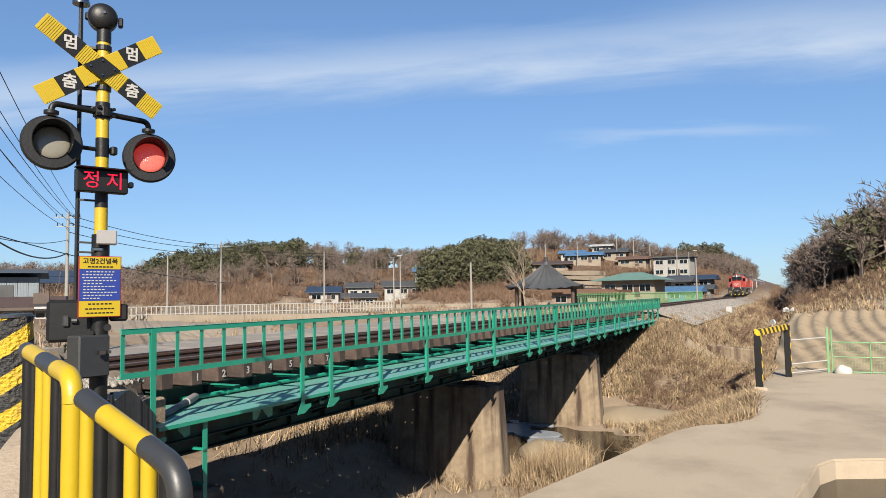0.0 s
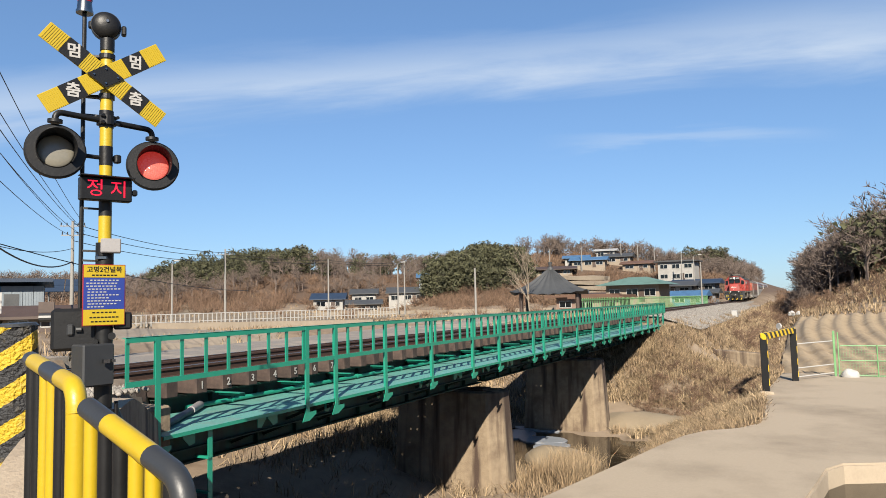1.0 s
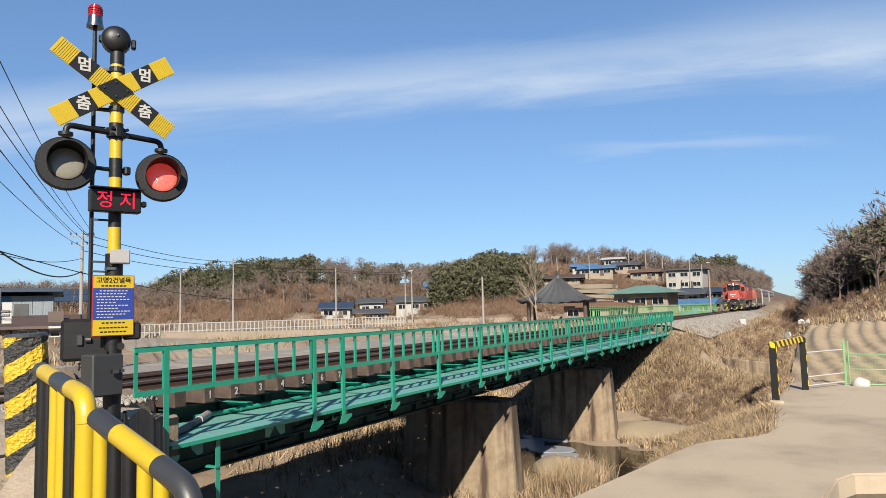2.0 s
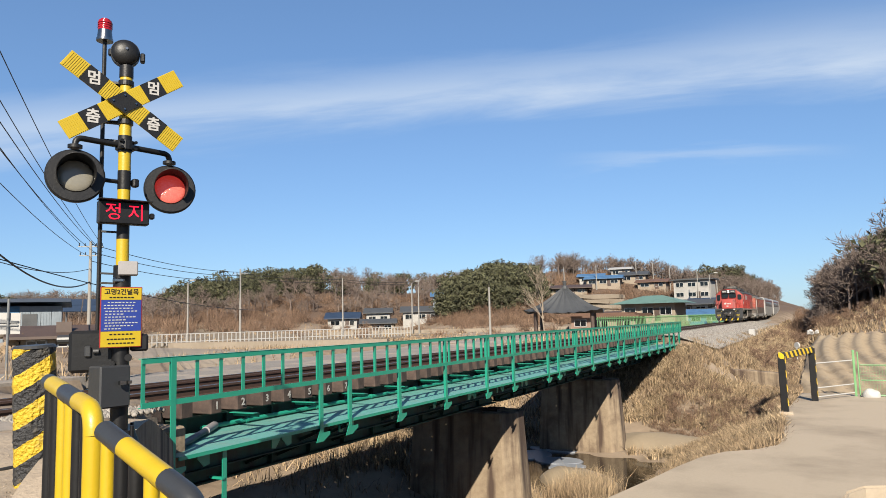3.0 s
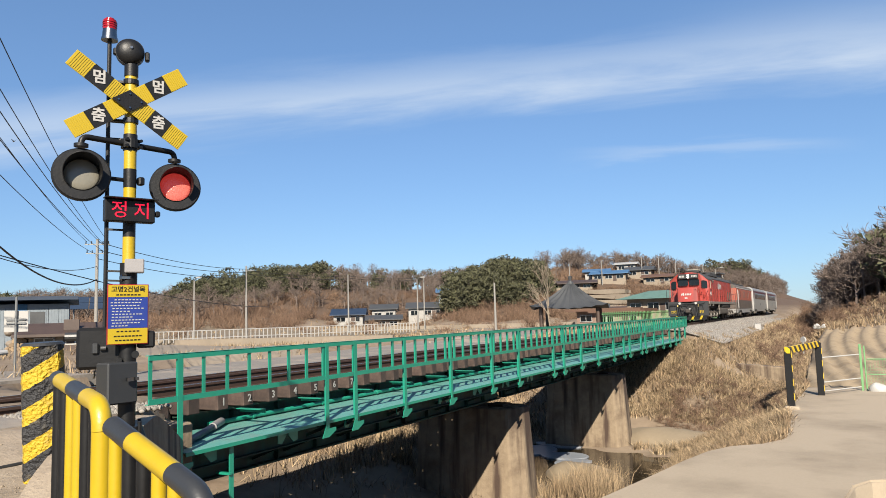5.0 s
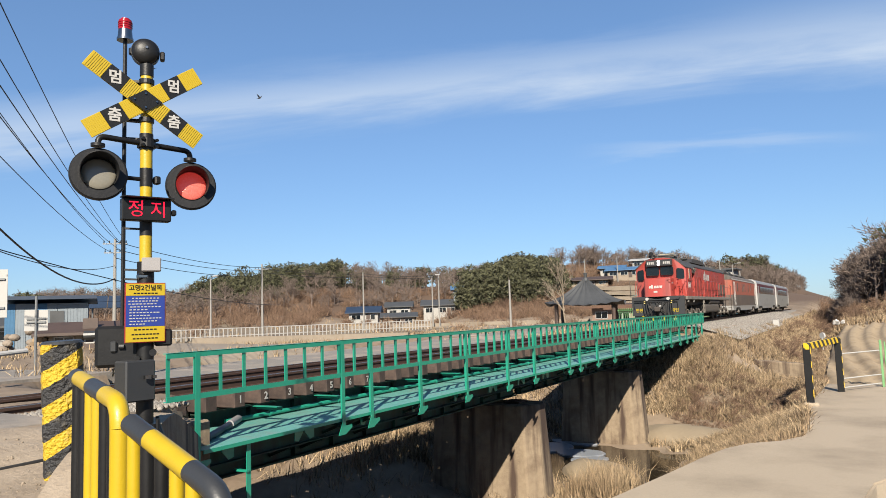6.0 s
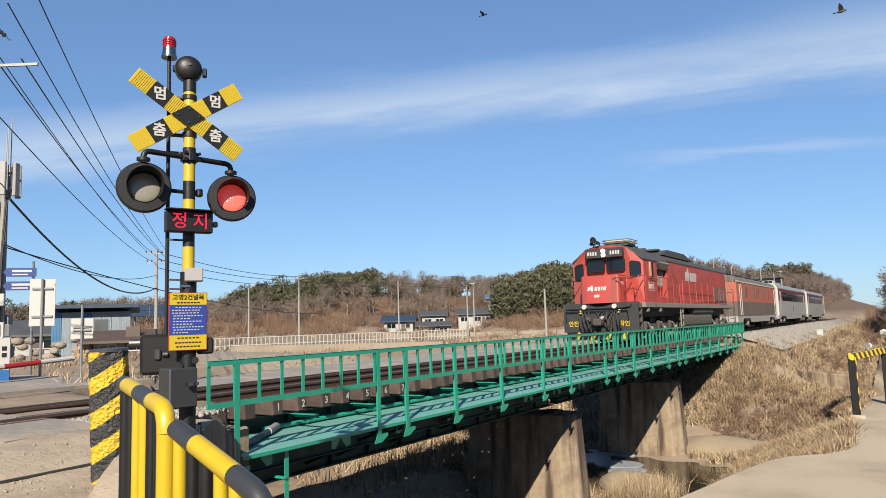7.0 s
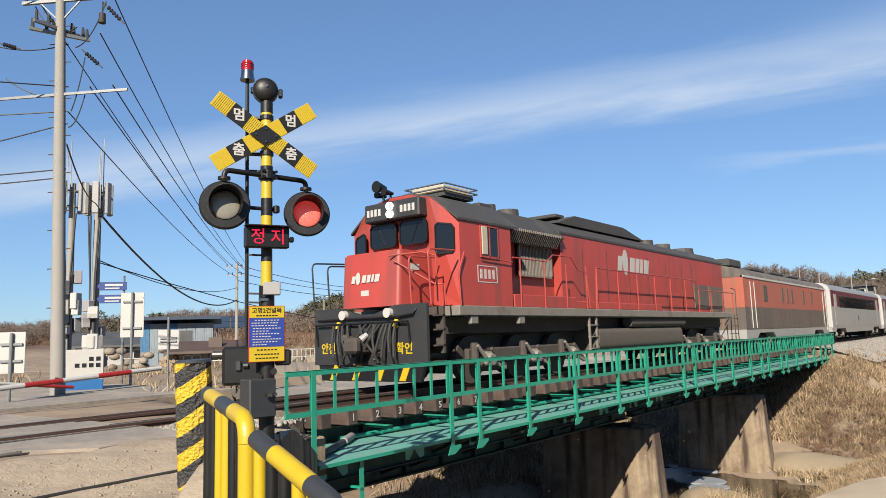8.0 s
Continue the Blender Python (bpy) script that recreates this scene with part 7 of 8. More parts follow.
# kilometre block and ice in the stream
bm = bmesh.new()
box(bm, (4.2, 70, -0.75), (0.5, 0.7, 0.6), None, 0.03)
tagged(part("cable_pit", bm, M_WHITE), "white concrete block on the embankment", "block")
M_ICE = mat("dull_ice", (0.50, 0.54, 0.60), 0.3, second=(0.38, 0.42, 0.48), scale=3, bump=0.15)
for x, y, rx, ry, rz in ((-2.9, 33.0, 1.7, 1.1, 20), (-1.2, 31.4, 1.2, 0.7, -10), (-2.2, 29.5, 1.6, 1.0, 40), (-0.2, 29.0, 1.0, 0.7, 10), (0.6, 28.0, 0.8, 0.4, 30)):
    bm = bmesh.new()
    pts = [(math.cos(a) * rx * (1 + 0.25 * noise.noise(Vector((math.cos(a), math.sin(a), x)))), math.sin(a) * ry * (1 + 0.25 * noise.noise(Vector((math.sin(a), math.cos(a), y))))) for a in [k * math.pi / 10 for k in range(20)]]
    prism(bm, pts, 2, -0.05, 0.02)
    o = part("ice_sheet", bm, M_ICE)
    o.matrix_basis = pose(x, y, -4.91, 0, 0, rz)
    tagged(o, "flat sheet of dull ice on the stream", "ice", "ice on the stream")
M_SAND = mat("pale_sand", (0.44, 0.35, 0.235), 0.95, second=(0.38, 0.30, 0.20), scale=6, bump=0.3)
for x, y, rx, ry, h, rz in ((3.3, 33.0, 2.6, 1.5, 0.75, -10), (1.9, 25.2, 2.0, 1.0, 0.55, -35)):
    bm = bmesh.new()
    bmesh.ops.create_icosphere(bm, subdivisions=4, radius=1.0, matrix=Matrix.Diagonal((rx, ry, h, 1)))
    for v in bm.verts:
        v.co.z += 0.10 * noise.noise(v.co * 1.3)
    o = part("sandbar", bm, M_SAND, smooth=True)
    o.matrix_basis = pose(x, y, -4.95, 0, 0, rz)
    tagged(o, "smooth pale sand bank at the water's edge", "sandbank", "sandbanks")
# sagging conduit end on the walkway
M_CONDUIT = mat("dark_blue_plastic", (0.03, 0.05, 0.09), 0.5, scale=8, bump=0.1)
bm = bmesh.new()
pipe(bm, [(1.15, 8.75, ZW + 0.07), (1.45, 8.3, ZW + 0.065), (1.85, 7.65, ZW + 0.058), (2.15, 7.15, ZW + 0.055)], 0.052, 12)
cd = thing("conduit", "loose dark blue conduit with a pale wrapped end on the walkway", "pipe")
part("tube", bm, M_CONDUIT, cd, smooth=True)
bm = bmesh.new()
pipe(bm, [(1.10, 8.85, ZW + 0.075), (1.25, 8.62, ZW + 0.072), (1.42, 8.36, ZW + 0.07)], 0.064, 12)
part("wrapping", bm, M_BOXGREY, cd, "pale grey wrapped end", smooth=True)
# ---- plants ----
rng = np.random.default_rng(7)
M_STRAW = mat("dry_straw", (0.64, 0.48, 0.29), 0.9, second=(0.42, 0.285, 0.16), scale=0.8, amount=0.9, stain=(0.34, 0.23, 0.14), stain_scale=0.45, stain_at=(0.48, 0.66), bump=0, island=0.6)
M_TWIG = mat("brown_twigs", (0.29, 0.22, 0.18), 0.9, second=(0.21, 0.16, 0.135), scale=0.3, bump=0, island=0.3)
M_REDTWIG = mat("reddish_brush", (0.36, 0.225, 0.14), 0.9, second=(0.24, 0.145, 0.095), scale=0.12, amount=1.0, bump=0, island=0.45)
M_BARK = mat("grey_bark", (0.20, 0.16, 0.13), 0.95, second=(0.13, 0.10, 0.08), scale=3, bump=0.4, bump_scale=20)
M_PINE = mat("pine_needles", (0.125, 0.125, 0.055), 0.85, second=(0.06, 0.065, 0.03), scale=0.5, bump=0, island=0.5)


def inside(px, py, poly):
    hit = np.zeros(px.shape, bool)
    n = len(poly)
    for i in range(n):
        (x0, y0), (x1, y1) = poly[i], poly[(i + 1) % n]
        c = ((y0 > py) != (y1 > py)) & (px < (x1 - x0) * (py - y0) / (y1 - y0 + 1e-12) + x0)
        hit ^= c
    return hit


def blades(n, x0, x1, y0, y1, h0, h1, w, keep, lean=0.5, tuft=1):
    """Vertices and triangles of n bent dry blades, in tufts, where keep(x, y, z) allows."""
    x = rng.uniform(x0, x1, n)
    y = rng.uniform(y0, y1, n)
    z = height(x, y)
    ok = keep(x, y, z)
    x, y, z = x[ok], y[ok], z[ok]
    x, y, z = (np.repeat(v, tuft) for v in (x, y, z))
    m = len(x)
    x, y = x + rng.normal(0, 0.07, m), y + rng.normal(0, 0.07, m)
    h = rng.uniform(h0, h1, m)
    a = rng.uniform(0, 2 * np.pi, m)
    l = np.abs(rng.normal(0, lean, m)) * h
    b = rng.uniform(0, 2 * np.pi, m)
    ww = w * rng.uniform(0.6, 1.4, m)
    base = np.stack([x, y, z - 0.04], -1)
    sd = np.stack([np.cos(a) * ww, np.sin(a) * ww, np.zeros(m)], -1)
    mid = base + np.stack([np.cos(b) * l * 0.35, np.sin(b) * l * 0.35, h * 0.62], -1)
    tip = base + np.stack([np.cos(b) * l, np.sin(b) * l, h * np.where(l > h * 0.8, 0.75, 1.0)], -1)
    v = np.stack([base - sd, base + sd, mid - sd * 0.7, mid + sd * 0.7, tip], 1).reshape(-1, 3)
    k = np.arange(m)[:, None] * 5
    f = np.concatenate([k + [0, 1, 3], k + [0, 3, 2], k + [2, 3, 4]], 0)
    return v, f


def joined(name, bits, material, label, category):
    vs, fs, off = [], [], 0
    for v, f in bits:
        vs.append(v)
        fs.append(f + off)
        off += len(v)
    o = raw(name, np.concatenate(vs), np.concatenate(fs), material)
    return tagged(o, label, category, kind="stuff")


def dry(x, y, z):
    return ~inside(x, y, SLAB) & (z > -4.9)


def patchy(x, y, s, lo):
    return lumps(x, y, s, 0.7) + rng.normal(0, 0.5, len(x)) > lo


grass = [
    blades(8600, 3.0, 9.0, 43.4, 78, 0.15, 0.5, 0.016, lambda x, y, z: dry(x, y, z) & ~((x > 8.4) & (y > 40)) & ((x > 4.0 + 0.35 * np.sin(y * 1.1)) | (y < 45.5)), 0.9, 5),
    blades(5000, 4.1, 11.0, 75, 150, 0.3, 0.8, 0.035, lambda x, y, z: patchy(x, y, 0.5, -0.6), 0.6, 5),
    blades(9000, 2.2, 8.6, 29.5, 43.2, 0.15, 0.5, 0.015, lambda x, y, z: dry(x, y, z) & (y < 43.2) & ~(((x - 3.3) / 2.6) ** 2 + ((y - 33) / 1.5) ** 2 < 1) & patchy(x, y, 0.9, -0.35), 1.0, 6),
    blades(9000, -7, 7.0, 8.6, 25, 0.15, 0.55, 0.011, lambda x, y, z: dry(x, y, z) & patchy(x, y, 0.7, -0.5) & ((x > 0.2) | (y > 19.5 - 0.3 * x) | (rng.uniform(0, 1, len(x)) < 0.12)), 1.1, 6),
    blades(5200, 4.6, 8.7, 19.8, 31.0, 0.15, 0.5, 0.013, lambda x, y, z: dry(x, y, z) & patchy(x, y, 0.9, -0.9), 1.0, 6),
    blades(2500, -9, -1.5, 25, 43, 0.2, 0.6, 0.02, lambda x, y, z: dry(x, y, z) & patchy(x, y, 0.7, -0.5), 0.9, 5),
    blades(3800, -2, 3.0, 35.0, 43.2, 0.15, 0.5, 0.016, lambda x, y, z: dry(x, y, z) & patchy(x, y, 0.8, -1.2), 1.0, 6),
    blades(420, 2.2, 3.6, 20.6, 24.5, 0.5, 1.2, 0.010, lambda x, y, z: ~inside(x, y, SLAB), 0.5, 6),
    blades(6000, 8.0, 48, 78, 128, 0.3, 0.9, 0.04, lambda x, y, z: patchy(x, y, 0.25, -0.9), 0.6, 5),
    blades(4200, -6.6, -2.9, 15.0, 60, 0.2, 0.75, 0.014, lambda x, y, z: patchy(x, y, 0.6, -0.2), 0.7, 5),
    blades(5000, -34, -12.8, 8, 66, 0.15, 0.55, 0.02, lambda x, y, z: patchy(x, y, 0.3, 0.5), 0.7, 4),
    blades(5000, -130, -14, 66, 125, 0.2, 0.6, 0.05, lambda x, y, z: patchy(x, y, 0.12, 0.5), 0.7, 4),
    blades(160, 4.4, 8.6, 1.9, 3.2, 0.05, 0.2, 0.004, lambda x, y, z: z > -1.2, 0.9, 4),
]
joined("dry_grass", grass, M_STRAW, "straw-coloured dead winter grass and reeds", "grass")


def tri_twig(p, q, w):
    """A thin tapered sliver from p to q."""
    d = q - p
    s = np.cross(d, rng.normal(0, 1, 3))
    s = s / (np.linalg.norm(s) + 1e-9) * w
    return [p - s, p + s, q]


def prism3(p, q, r0, r1):
    d = q - p
    u = np.cross(d, [0.3, 0.5, 0.81])
    u /= np.linalg.norm(u) + 1e-9
    v = np.cross(d, u)
    v /= np.linalg.norm(v) + 1e-9
    out = []
    c = [(np.cos(a) * u + np.sin(a) * v) for a in (0, 2.094, 4.189)]
    for i in range(3):
        j = (i + 1) % 3
        a, b, e, g = p + c[i] * r0, p + c[j] * r0, q + c[j] * r1, q + c[i] * r1
        out += [a, b, e, a, e, g]
    return out


def bare_tree(h, spread, twig, wide, thick=0.022):
    """Corner points, three to a triangle, of a leafless tree of height h."""
    solid, fine = [], []

    def grow(p, d, l, r, level):
        d = d / np.linalg.norm(d)
        bend = rng.normal(0, 0.12, 3)
        m = p + d * l * 0.5
        q = m + (d + bend) / np.linalg.norm(d + bend) * l * 0.5
        if level < 3:
            solid.extend(prism3(p, m, r, r * 0.8))
            solid.extend(prism3(m, q, r * 0.8, r * 0.55))
        else:
            fine.extend(tri_twig(p, q, max(r, wide)))
        if level == 4:
            return
        n = (7, 5, 4, 3)[level]
        for i in range(n):
            t = rng.uniform(0.45, 1.0) if level else rng.uniform(0.35, 1.0)
            s = p + (q - p) * t
            e = d + rng.normal(0, spread, 3)
            e[2] = abs(e[2]) * 0.8 + 0.15
            grow(s, e, l * rng.uniform(0.45, 0.7), r * 0.45, level + 1)

    grow(np.zeros(3), np.array([rng.normal(0, 0.05), rng.normal(0, 0.05), 1.0]), h * 0.55, h * thick, 0)
    return np.array(solid), np.array(fine)


def pine(h):
    """Trunk triangles and needle triangles of a crooked pine."""
    tr, nd = [], []
    p = np.zeros(3)
    d = np.array([rng.normal(0, 0.12), rng.normal(0, 0.12), 1.0])
    pts = [p]
    for i in range(5):
        p = p + d * h / 5
        d = d + np.array([rng.normal(0, 0.15), rng.normal(0, 0.15), 0])
        pts.append(p)
    for i in range(5):
        tr.extend(prism3(pts[i], pts[i + 1], h * 0.022 * (1 - i / 6), h * 0.022 * (1 - (i + 1) / 6)))
    # flat-topped tufts of needles, widest a third of the way up the crown
    for k in range(17):
        t = 0.16 + 0.84 * (k + rng.uniform(0, 1)) / 17
        c0 = pts[0] + (pts[-1] - pts[0]) * t
        a = 2.4 * k + rng.normal(0, 0.3)
        l = h * 0.40 * math.sqrt(max(0.03, 1 - ((t - 0.45) / 0.60) ** 2)) * rng.uniform(0.55, 1.0)
        q = c0 + np.array([np.cos(a) * l, np.sin(a) * l, rng.uniform(-0.01, 0.06) * h])
        tr.extend(tri_twig(c0, q, h * 0.008))
        for j in range(38):
            o = q + rng.normal(0, 1, 3) * np.array([0.085, 0.085, 0.034]) * h
            e1, e2 = rng.normal(0, 1, 3) * h * 0.048, rng.normal(0, 1, 3) * h * 0.048
            nd.extend([o, o + e1, o + e2])
    return np.array(tr), np.array(nd)


def scatter(templates, spots):
    """Copies of the templates' triangle lists at x, y, z, scale."""
    outs = [[] for _ in templates[0]]
    for i, (x, y, z, s) in enumerate(spots):
        t = templates[i % len(templates)]
        a = rng.uniform(0, 2 * np.pi)
        c, n = np.cos(a), np.sin(a)
        R = np.array([[c, -n, 0], [n, c, 0], [0, 0, 1]]) * s
        for k, tri in enumerate(t):
            if len(tri):
                outs[k].append(tri @ R.T + [x, y, z])
    return [np.concatenate(o) for o in outs]


def tris(name, pts, material, label, category):
    o = raw(name, pts, np.arange(len(pts)).reshape(-1, 3), material)
    return tagged(o, label, category, kind="stuff")


def spots_on(n, x0, x1, y0, y1, s0, s1, keep):
    x, y = rng.uniform(x0, x1, n), rng.uniform(y0, y1, n)
    z = height(x, y)
    ok = keep(x, y, z)
    return [(a, b, c - 0.15, rng.uniform(s0, s1)) for a, b, c in zip(x[ok], y[ok], z[ok])]


HOMES = [(-14.4, 119, 9), (-16, 174, 8), (-40, 184, 8), (-38.6, 197, 5), (-47, 173, 8), (-28, 187, 7), (-8.6, 136, 6), (-15, 150, 9), (-10, 158, 8), (-79, 122, 6), (-84, 143, 6), (-76, 150, 7), (-71, 153, 6), (-80, 136, 6), (-13.7, 71.6, 6), (-17.5, 101, 8), (-13.5, 92, 5), (-34, 192, 5), (-44, 186, 5), (-20.5, 160, 6), (-8, 147, 5), (-22.5, 133, 5), (-38, 160, 7)]


def clear(x, y, front=1.0):
    ok = np.ones(x.shape, bool)
    for hx, hy, r in HOMES:
        ok &= (x - hx) ** 2 + (y - hy + 3) ** 2 > (r * front) ** 2
    return ok & (np.abs(x) > 5)


def fan(x, y, lo=-75, hi=9):
    a = np.degrees(np.arctan2(x - 9.9, y - 0.3))
    return (a > lo) & (a < hi)


dark = lambda x, y: (lumps(x, y, 0.045, 1.9) > 0.75) | ((x + 130) ** 2 + (y - 146) ** 2 < 20 ** 2)
wood = [bare_tree(1.0, 0.55, 0, 0.0055) for _ in range(7)]
far_spots = spots_on(6600, -390, 2, 60, 330, 4.2, 7.2, lambda x, y, z: (z > 1.6) & clear(x, y) & fan(x, y) & ~dark(x, y) & ~((x + 60) ** 2 + (y - 155) ** 2 < 17 ** 2) & ~((np.abs(x + 30) < 24) & (y < 196)))
far_spots += spots_on(260, -60, -4, 199, 245, 4.0, 6.5, lambda x, y, z: clear(x, y))
far_spots += spots_on(200, 5.2, 14, 125, 290, 1.2, 2.6, lambda x, y, z: z > -9)
far_spots += spots_on(340, -44, -6, 278, 345, 4.0, 6.5, lambda x, y, z: z > 1.0)
a, b = scatter(wood, far_spots)
tris("woodland", np.concatenate([a, b]), M_TWIG, "leafless brown woodland covering the distant low hills", "woodland")
pines = [pine(1.0) for _ in range(6)]
ps = spots_on(1900, -330, 0, 110, 320, 4.5, 7.5, lambda x, y, z: (z > 1.2) & clear(x, y) & fan(x, y) & dark(x, y) & ~((np.abs(x + 30) < 24) & (y < 200)))
ps += spots_on(300, -78, -42, 138, 172, 4.5, 7.5, lambda x, y, z: ((x + 60) ** 2 + (y - 155) ** 2 < 12.5 ** 2) & clear(x, y, 0.6))
ps += spots_on(150, -152, -108, 124, 168, 4.0, 6.5, lambda x, y, z: ((x + 130) ** 2 + (y - 146) ** 2 < 21 ** 2) & (z > 0.8))
ps += spots_on(60, -124, -70, 150, 200, 3.5, 6.0, lambda x, y, z: z > 7.5)
a, b = scatter(pines, ps)
tris("pine_trunks", a, M_BARK, "brown trunks of a distant pine wood", "woodland")
tris("pine_wood", b, M_PINE, "dark green pine wood on the distant hills", "woodland")
# low reddish brush along the wood's edge, the embankment and the slopes
bush = [bare_tree(1.0, 0.9, 0, 0.008) for _ in range(5)]


def brush_clump(n):
    """Slivers fanning out of the ground as one dense leafless shrub, unit size."""
    out = []
    for _ in range(n):
        a, r, h = rng.uniform(0, 2 * np.pi), rng.uniform(0, 0.55), rng.uniform(0.35, 1.0)
        p = np.array([np.cos(a) * r, np.sin(a) * r, 0.0])
        q = p + np.array([rng.normal(0, 0.28), rng.normal(0, 0.28), h * (1 - 0.5 * r)])
        m = p + (q - p) * rng.uniform(0.3, 0.7)
        out.extend(tri_twig(p, q, 0.016))
        out.extend(tri_twig(m, m + rng.normal(0, 0.22, 3) + [0, 0, 0.12], 0.013))
    return (np.array(out),)


clumps = [brush_clump(70) for _ in range(6)]
bs = spots_on(5200, -260, 2, 92, 260, 1.6, 3.6, lambda x, y, z: (z > -0.35) & (z < 7.5) & clear(x, y, 0.62) & fan(x, y))
bs += spots_on(2600, -78, -4.6, 74, 205, 1.2, 3.0, lambda x, y, z: clear(x, y, 0.66) & ((z > -0.3) | (rng.uniform(0, 1, len(x)) < 0.03)))
bs += spots_on(700, 5.0, 16, 110, 290, 1.0, 2.6, lambda x, y, z: z > -9)
(a,) = scatter(clumps, bs)
tris("hill_brush", a, M_REDTWIG, "reddish brown brush along the foot of the hills", "brush")
bs = spots_on(210, 5.0, 10.5, 47, 110, 0.6, 1.3, lambda x, y, z: ~((x > 8.2) & (y < 79)) & (z < 1.5))
bs += spots_on(150, 2.4, 7.8, 33.0, 38.8, 0.4, 0.9, lambda x, y, z: dry(x, y, z))
bs += spots_on(520, 7, 45, 84, 130, 0.8, 2.2, lambda x, y, z: z < 7)
a, b = scatter(bush, bs)
tris("bank_brush", np.concatenate([a, b]), M_REDTWIG, "tangled dry brush on the railway bank", "brush")
# wooded rise beyond the ploughed field
rs = spots_on(760, 6.0, 60, 98, 170, 5.0, 9.0, lambda x, y, z: (z > 1.2) & (y > 92 + 0.35 * x))
rs += spots_on(90, 8.0, 11.0, 106, 150, 2.2, 4.2, lambda x, y, z: z > -9)
rs += spots_on(220, 10.5, 18.0, 104, 150, 5.0, 8.5, lambda x, y, z: z > -9)
a, b = scatter(wood, rs)
tris("rise_woodland", np.concatenate([a, b]), M_TWIG, "leafless trees on the rise beyond the field", "woodland")
rs = spots_on(75, 13, 50, 104, 160, 5.5, 8.5, lambda x, y, z: z > 1.5)
a, b = scatter(pines, rs)
tris("rise_pine_trunks", a, M_BARK, "trunks of pines on the rise", "woodland")
tris("rise_pines", b, M_PINE, "dark pines among bare trees on the rise", "woodland")


def single_tree(x, y, h, spread, label, wide=0.006, thick=0.022):
    t = thing("tree", label, "tree", pose(x, y, float(height(x, y)) - 0.1))
    a, b = bare_tree(h, spread, 0, wide * h, thick)
    for nm, pts in (("trunk", a), ("crown", b)):
        o = raw(nm, pts, np.arange(len(pts)).reshape(-1, 3), M_BARK if nm == "trunk" else M_TWIG)
        o.parent = t
    return t


M_PALEBARK = mat("pale_bark", (0.42, 0.34, 0.25), 0.9, second=(0.33, 0.26, 0.19), scale=3, bump=0.2)
t = single_tree(-13.4, 64.2, 6.6, 0.33, "slender pale leafless tree beside the pavilion", 0.0028, 0.013)
for o in t.children:
    o.data.materials[0] = M_PALEBARK
for x, y, h in ((17.2, 112, 9.0), (20.0, 114, 11.0), (15.5, 116, 8.0), (23.5, 112, 10.5)):
    single_tree(x, y, h, 0.6, "tall leafless tree standing above the rise")

# ---- ballast ----
M_STONE = mat("grey_ballast", (0.46, 0.42, 0.37), 0.9, second=(0.33, 0.30, 0.265), scale=3, bump=0.3, island=0.35)
bm = bmesh.new()
prism(bm, [(-4.4, -1.05), (4.4, -1.05), (1.9, -0.22), (-1.9, -0.22)], 1, 45.1, 275)
tagged(part("ballast_bed", bm, M_STONE), "grey stone ballast under the railway track", "ballast", kind="structure")
bm = bmesh.new()
prism(bm, [(-2.6, -0.5), (2.6, -0.5), (1.9, -0.2), (-1.9, -0.2)], 1, -60, 6.7)
tagged(part("ballast_bed_near", bm, M_STONE), "grey stone ballast beside the crossing", "ballast", kind="structure")
n = 26000
oct_v = np.array([[1, 0, 0], [-1, 0, 0], [0, 1, 0], [0, -1, 0], [0, 0, 1], [0, 0, -1]], float)
oct_f = np.array([[0, 2, 4], [2, 1, 4], [1, 3, 4], [3, 0, 4], [2, 0, 5], [1, 2, 5], [3, 1, 5], [0, 3, 5]])
yy = 44.6 + 62 * rng.uniform(0, 1, n) ** 1.6
xx = rng.uniform(0.9, 4.3, n)
zz = np.where(xx < 1.9, -0.21, -0.21 - (xx - 1.9) * 0.33)
near_n = 900
xx = np.concatenate([xx, rng.uniform(0.9, 2.3, near_n)])
yy = np.concatenate([yy, rng.uniform(5.3, 6.9, near_n)])
zz = np.concatenate([zz, np.full(near_n, -0.085)])
n += near_n
size = rng.uniform(0.025, 0.065, n) * np.clip(yy / 45, 0.7, 2.0)
V = oct_v[None] * size[:, None, None] * rng.uniform(0.6, 1.3, (n, 6, 1)) + np.stack([xx, yy, zz], -1)[:, None, :]
F = oct_f[None] + (np.arange(n) * 6)[:, None, None]
tagged(raw("ballast_stones", V.reshape(-1, 3), F.reshape(-1, 3), M_STONE), "loose grey ballast stones on the track shoulder", "ballast", kind="stuff")
# pebbles and clods on the yard
n = 3200
xx, yy = rng.uniform(2.6, 6.4, n), rng.uniform(-1.5, 4.4, n)
size = 0.004 + 0.016 * rng.uniform(0, 1, n) ** 3
V = oct_v[None] * size[:, None, None] * rng.uniform(0.6, 1.3, (n, 6, 1)) + np.stack([xx, yy, height(xx, yy) + 0.018], -1)[:, None, :]
F = oct_f[None] + (np.arange(n) * 6)[:, None, None]
tagged(raw("pebbles", V.reshape(-1, 3), F.reshape(-1, 3), M_YARD), "small stones and clods on the dirt yard", "pebbles", kind="stuff")

# ---- birds ----
M_BIRD = mat("dark_plumage", (0.035, 0.035, 0.04), 0.7, second=(0.12, 0.12, 0.12), scale=8, bump=0)


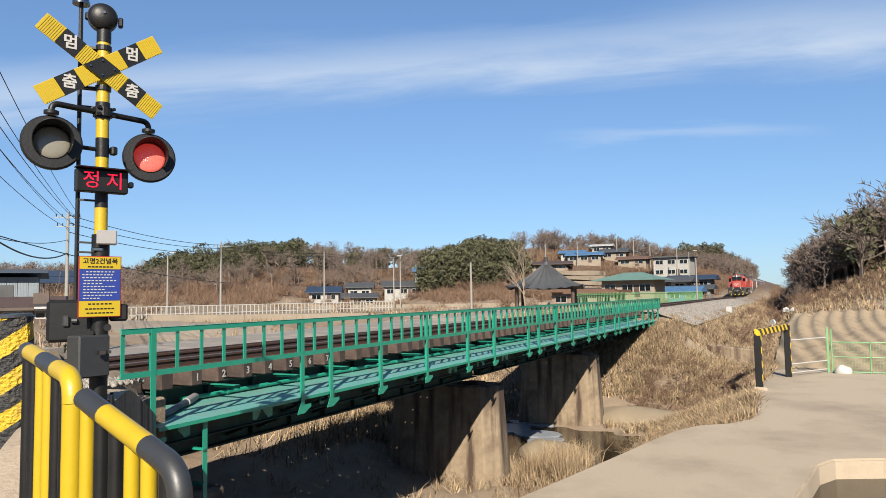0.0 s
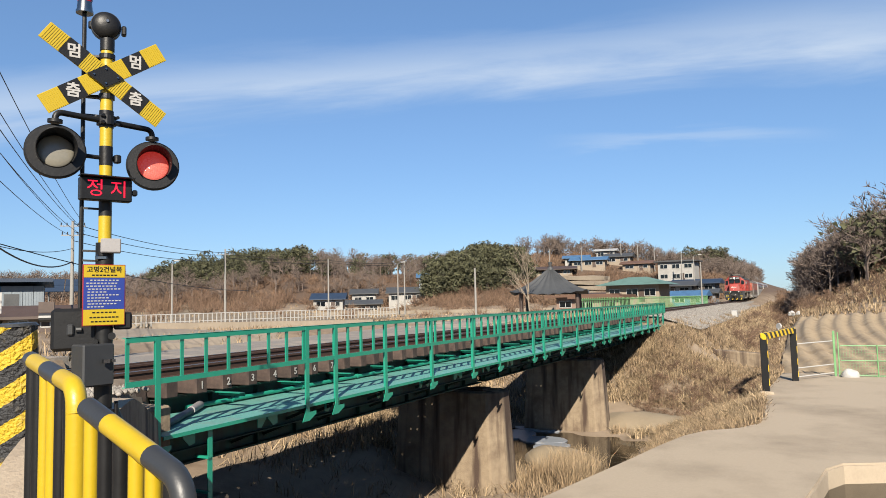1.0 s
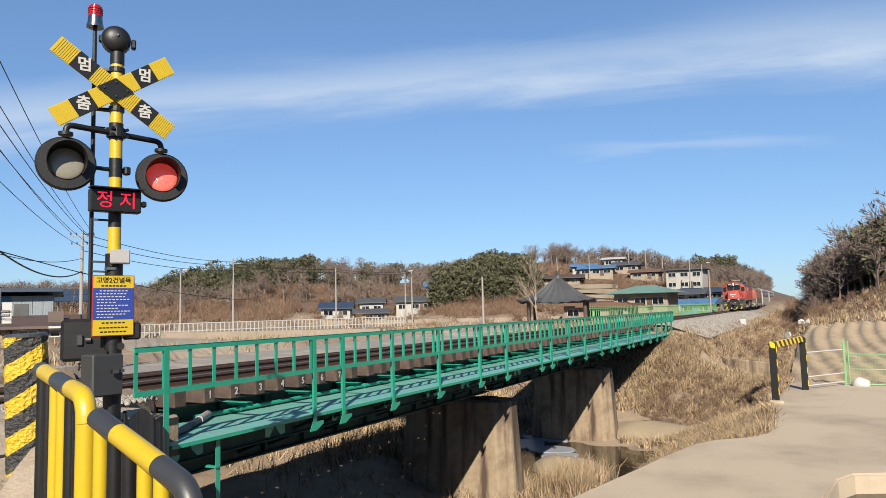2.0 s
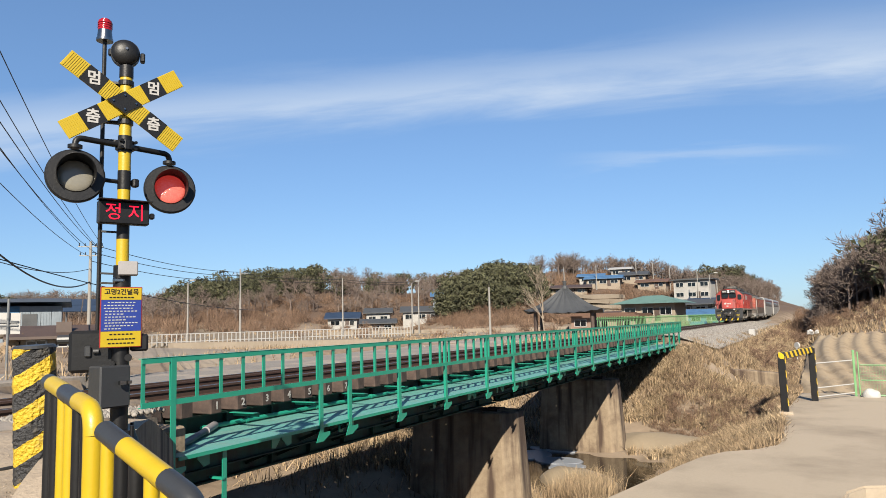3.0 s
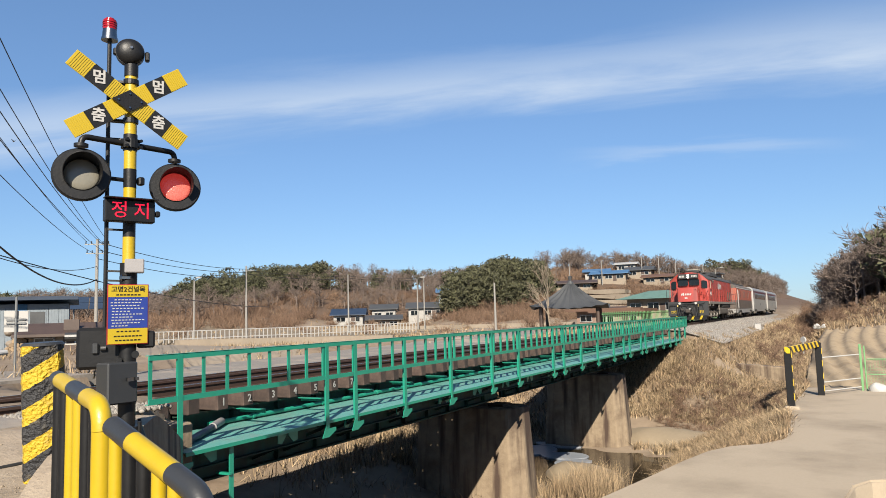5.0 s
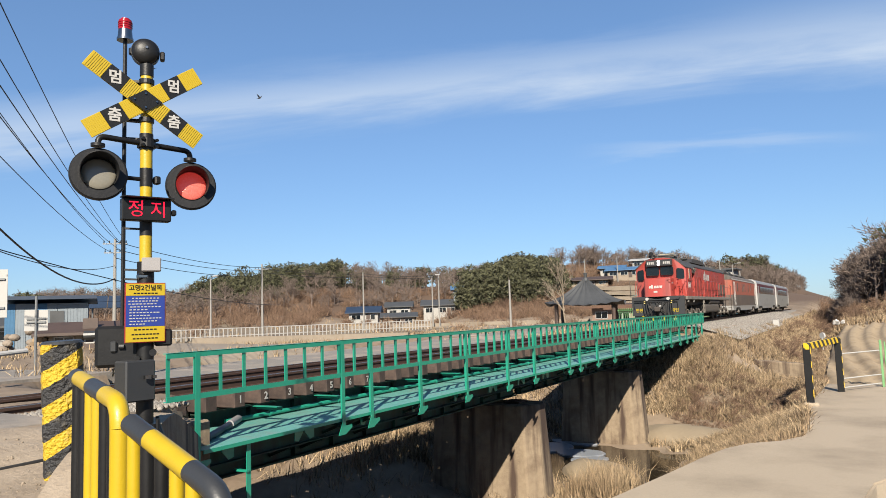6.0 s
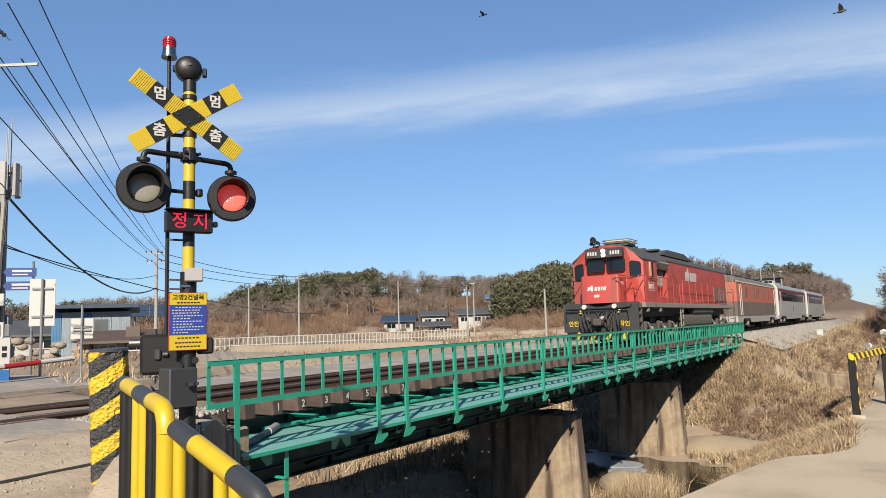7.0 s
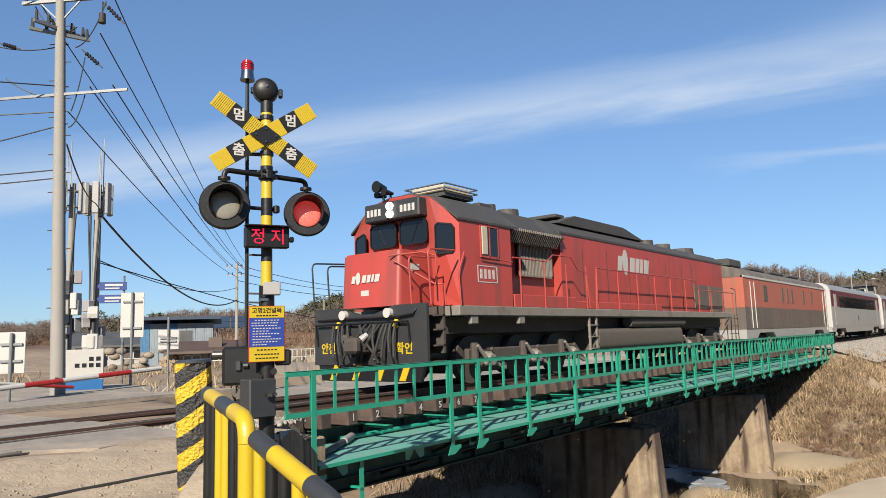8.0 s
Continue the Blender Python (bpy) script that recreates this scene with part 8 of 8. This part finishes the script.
def build_bird(label):
    b = thing("bird", label, "bird", None, "birds crossing the sky")
    bm = bmesh.new()
    bmesh.ops.create_uvsphere(bm, u_segments=12, v_segments=8, radius=1, matrix=Matrix.Diagonal((0.07, 0.20, 0.07, 1)))
    bmesh.ops.create_uvsphere(bm, u_segments=10, v_segments=6, radius=0.055, matrix=Matrix.Translation((0, 0.21, 0.02)))
    part("body", bm, M_BIRD, b, smooth=True)
    bm = bmesh.new()
    prism(bm, [(-0.03, -0.17), (0.03, -0.17), (0.07, -0.38), (-0.07, -0.38)], 2, -0.008, 0.008)
    part("tail", bm, M_BIRD, b)
    wings = []
    for s in (-1, 1):
        bm = bmesh.new()
        prism(bm, [(0, 0.10), (s * 0.22, 0.14), (s * 0.48, 0.02), (s * 0.40, -0.05), (s * 0.18, -0.10), (0, -0.10)], 2, -0.008, 0.008)
        w = part("wing", bm, M_BIRD, b)
        wings.append((w, s))
    return b, wings


bird_a = build_bird("dark bird flying across the clear sky")
bird_b = build_bird("second dark bird following across the sky")
# ---- what moves ----
# seconds and the place of the train's front along the track
TRAIN = [(0.0, 139.5), (1.5, 116.0), (3.0, 92.0), (4.5, 67.8), (6.0, 43.6), (6.5, 35.9), (7.0, 27.4), (7.5, 18.87), (8.0, 10.38)]
# seconds and places of the two birds
FLIGHT_A = [(0.0, (-290, 74, 38)), (5.0, (-88, 56.5, 27)), (6.0, (-42.4, 54.1, 24.4)), (6.5, (-17.8, 51.3, 22.8)), (7.0, (8.8, 42.3, 16.9)), (8.0, (64, 24, 10))]
FLIGHT_B = [(0.0, (-290, 70, 44)), (5.0, (-92, 52, 31)), (6.5, (-32.3, 45.7, 25.5)), (7.0, (-12.9, 42.5, 22.7)), (8.0, (30, 36, 19))]


def motions():
    for car, back in ((loco, 0.0), (gen_car, 21.0), (coach_a, 39.6), (coach_b, 63.2)):
        walk(car, [(t, pose(0, y + back, 0)) for t, y in TRAIN])
    for (bird, wings), flight, beat in ((bird_a, FLIGHT_A, 0.0), (bird_b, FLIGHT_B, 0.1)):
        walk(bird, [(t, pose(*p, 0, 0, -96)) for t, p in flight])
        for w, s in wings:
            walk(w, [(k * 0.1, pose(0, 0, 0.02, 0, -s * (14 + 38 * math.sin(k * 1.9 + beat * 20)), 0)) for k in range(81)])


motions()
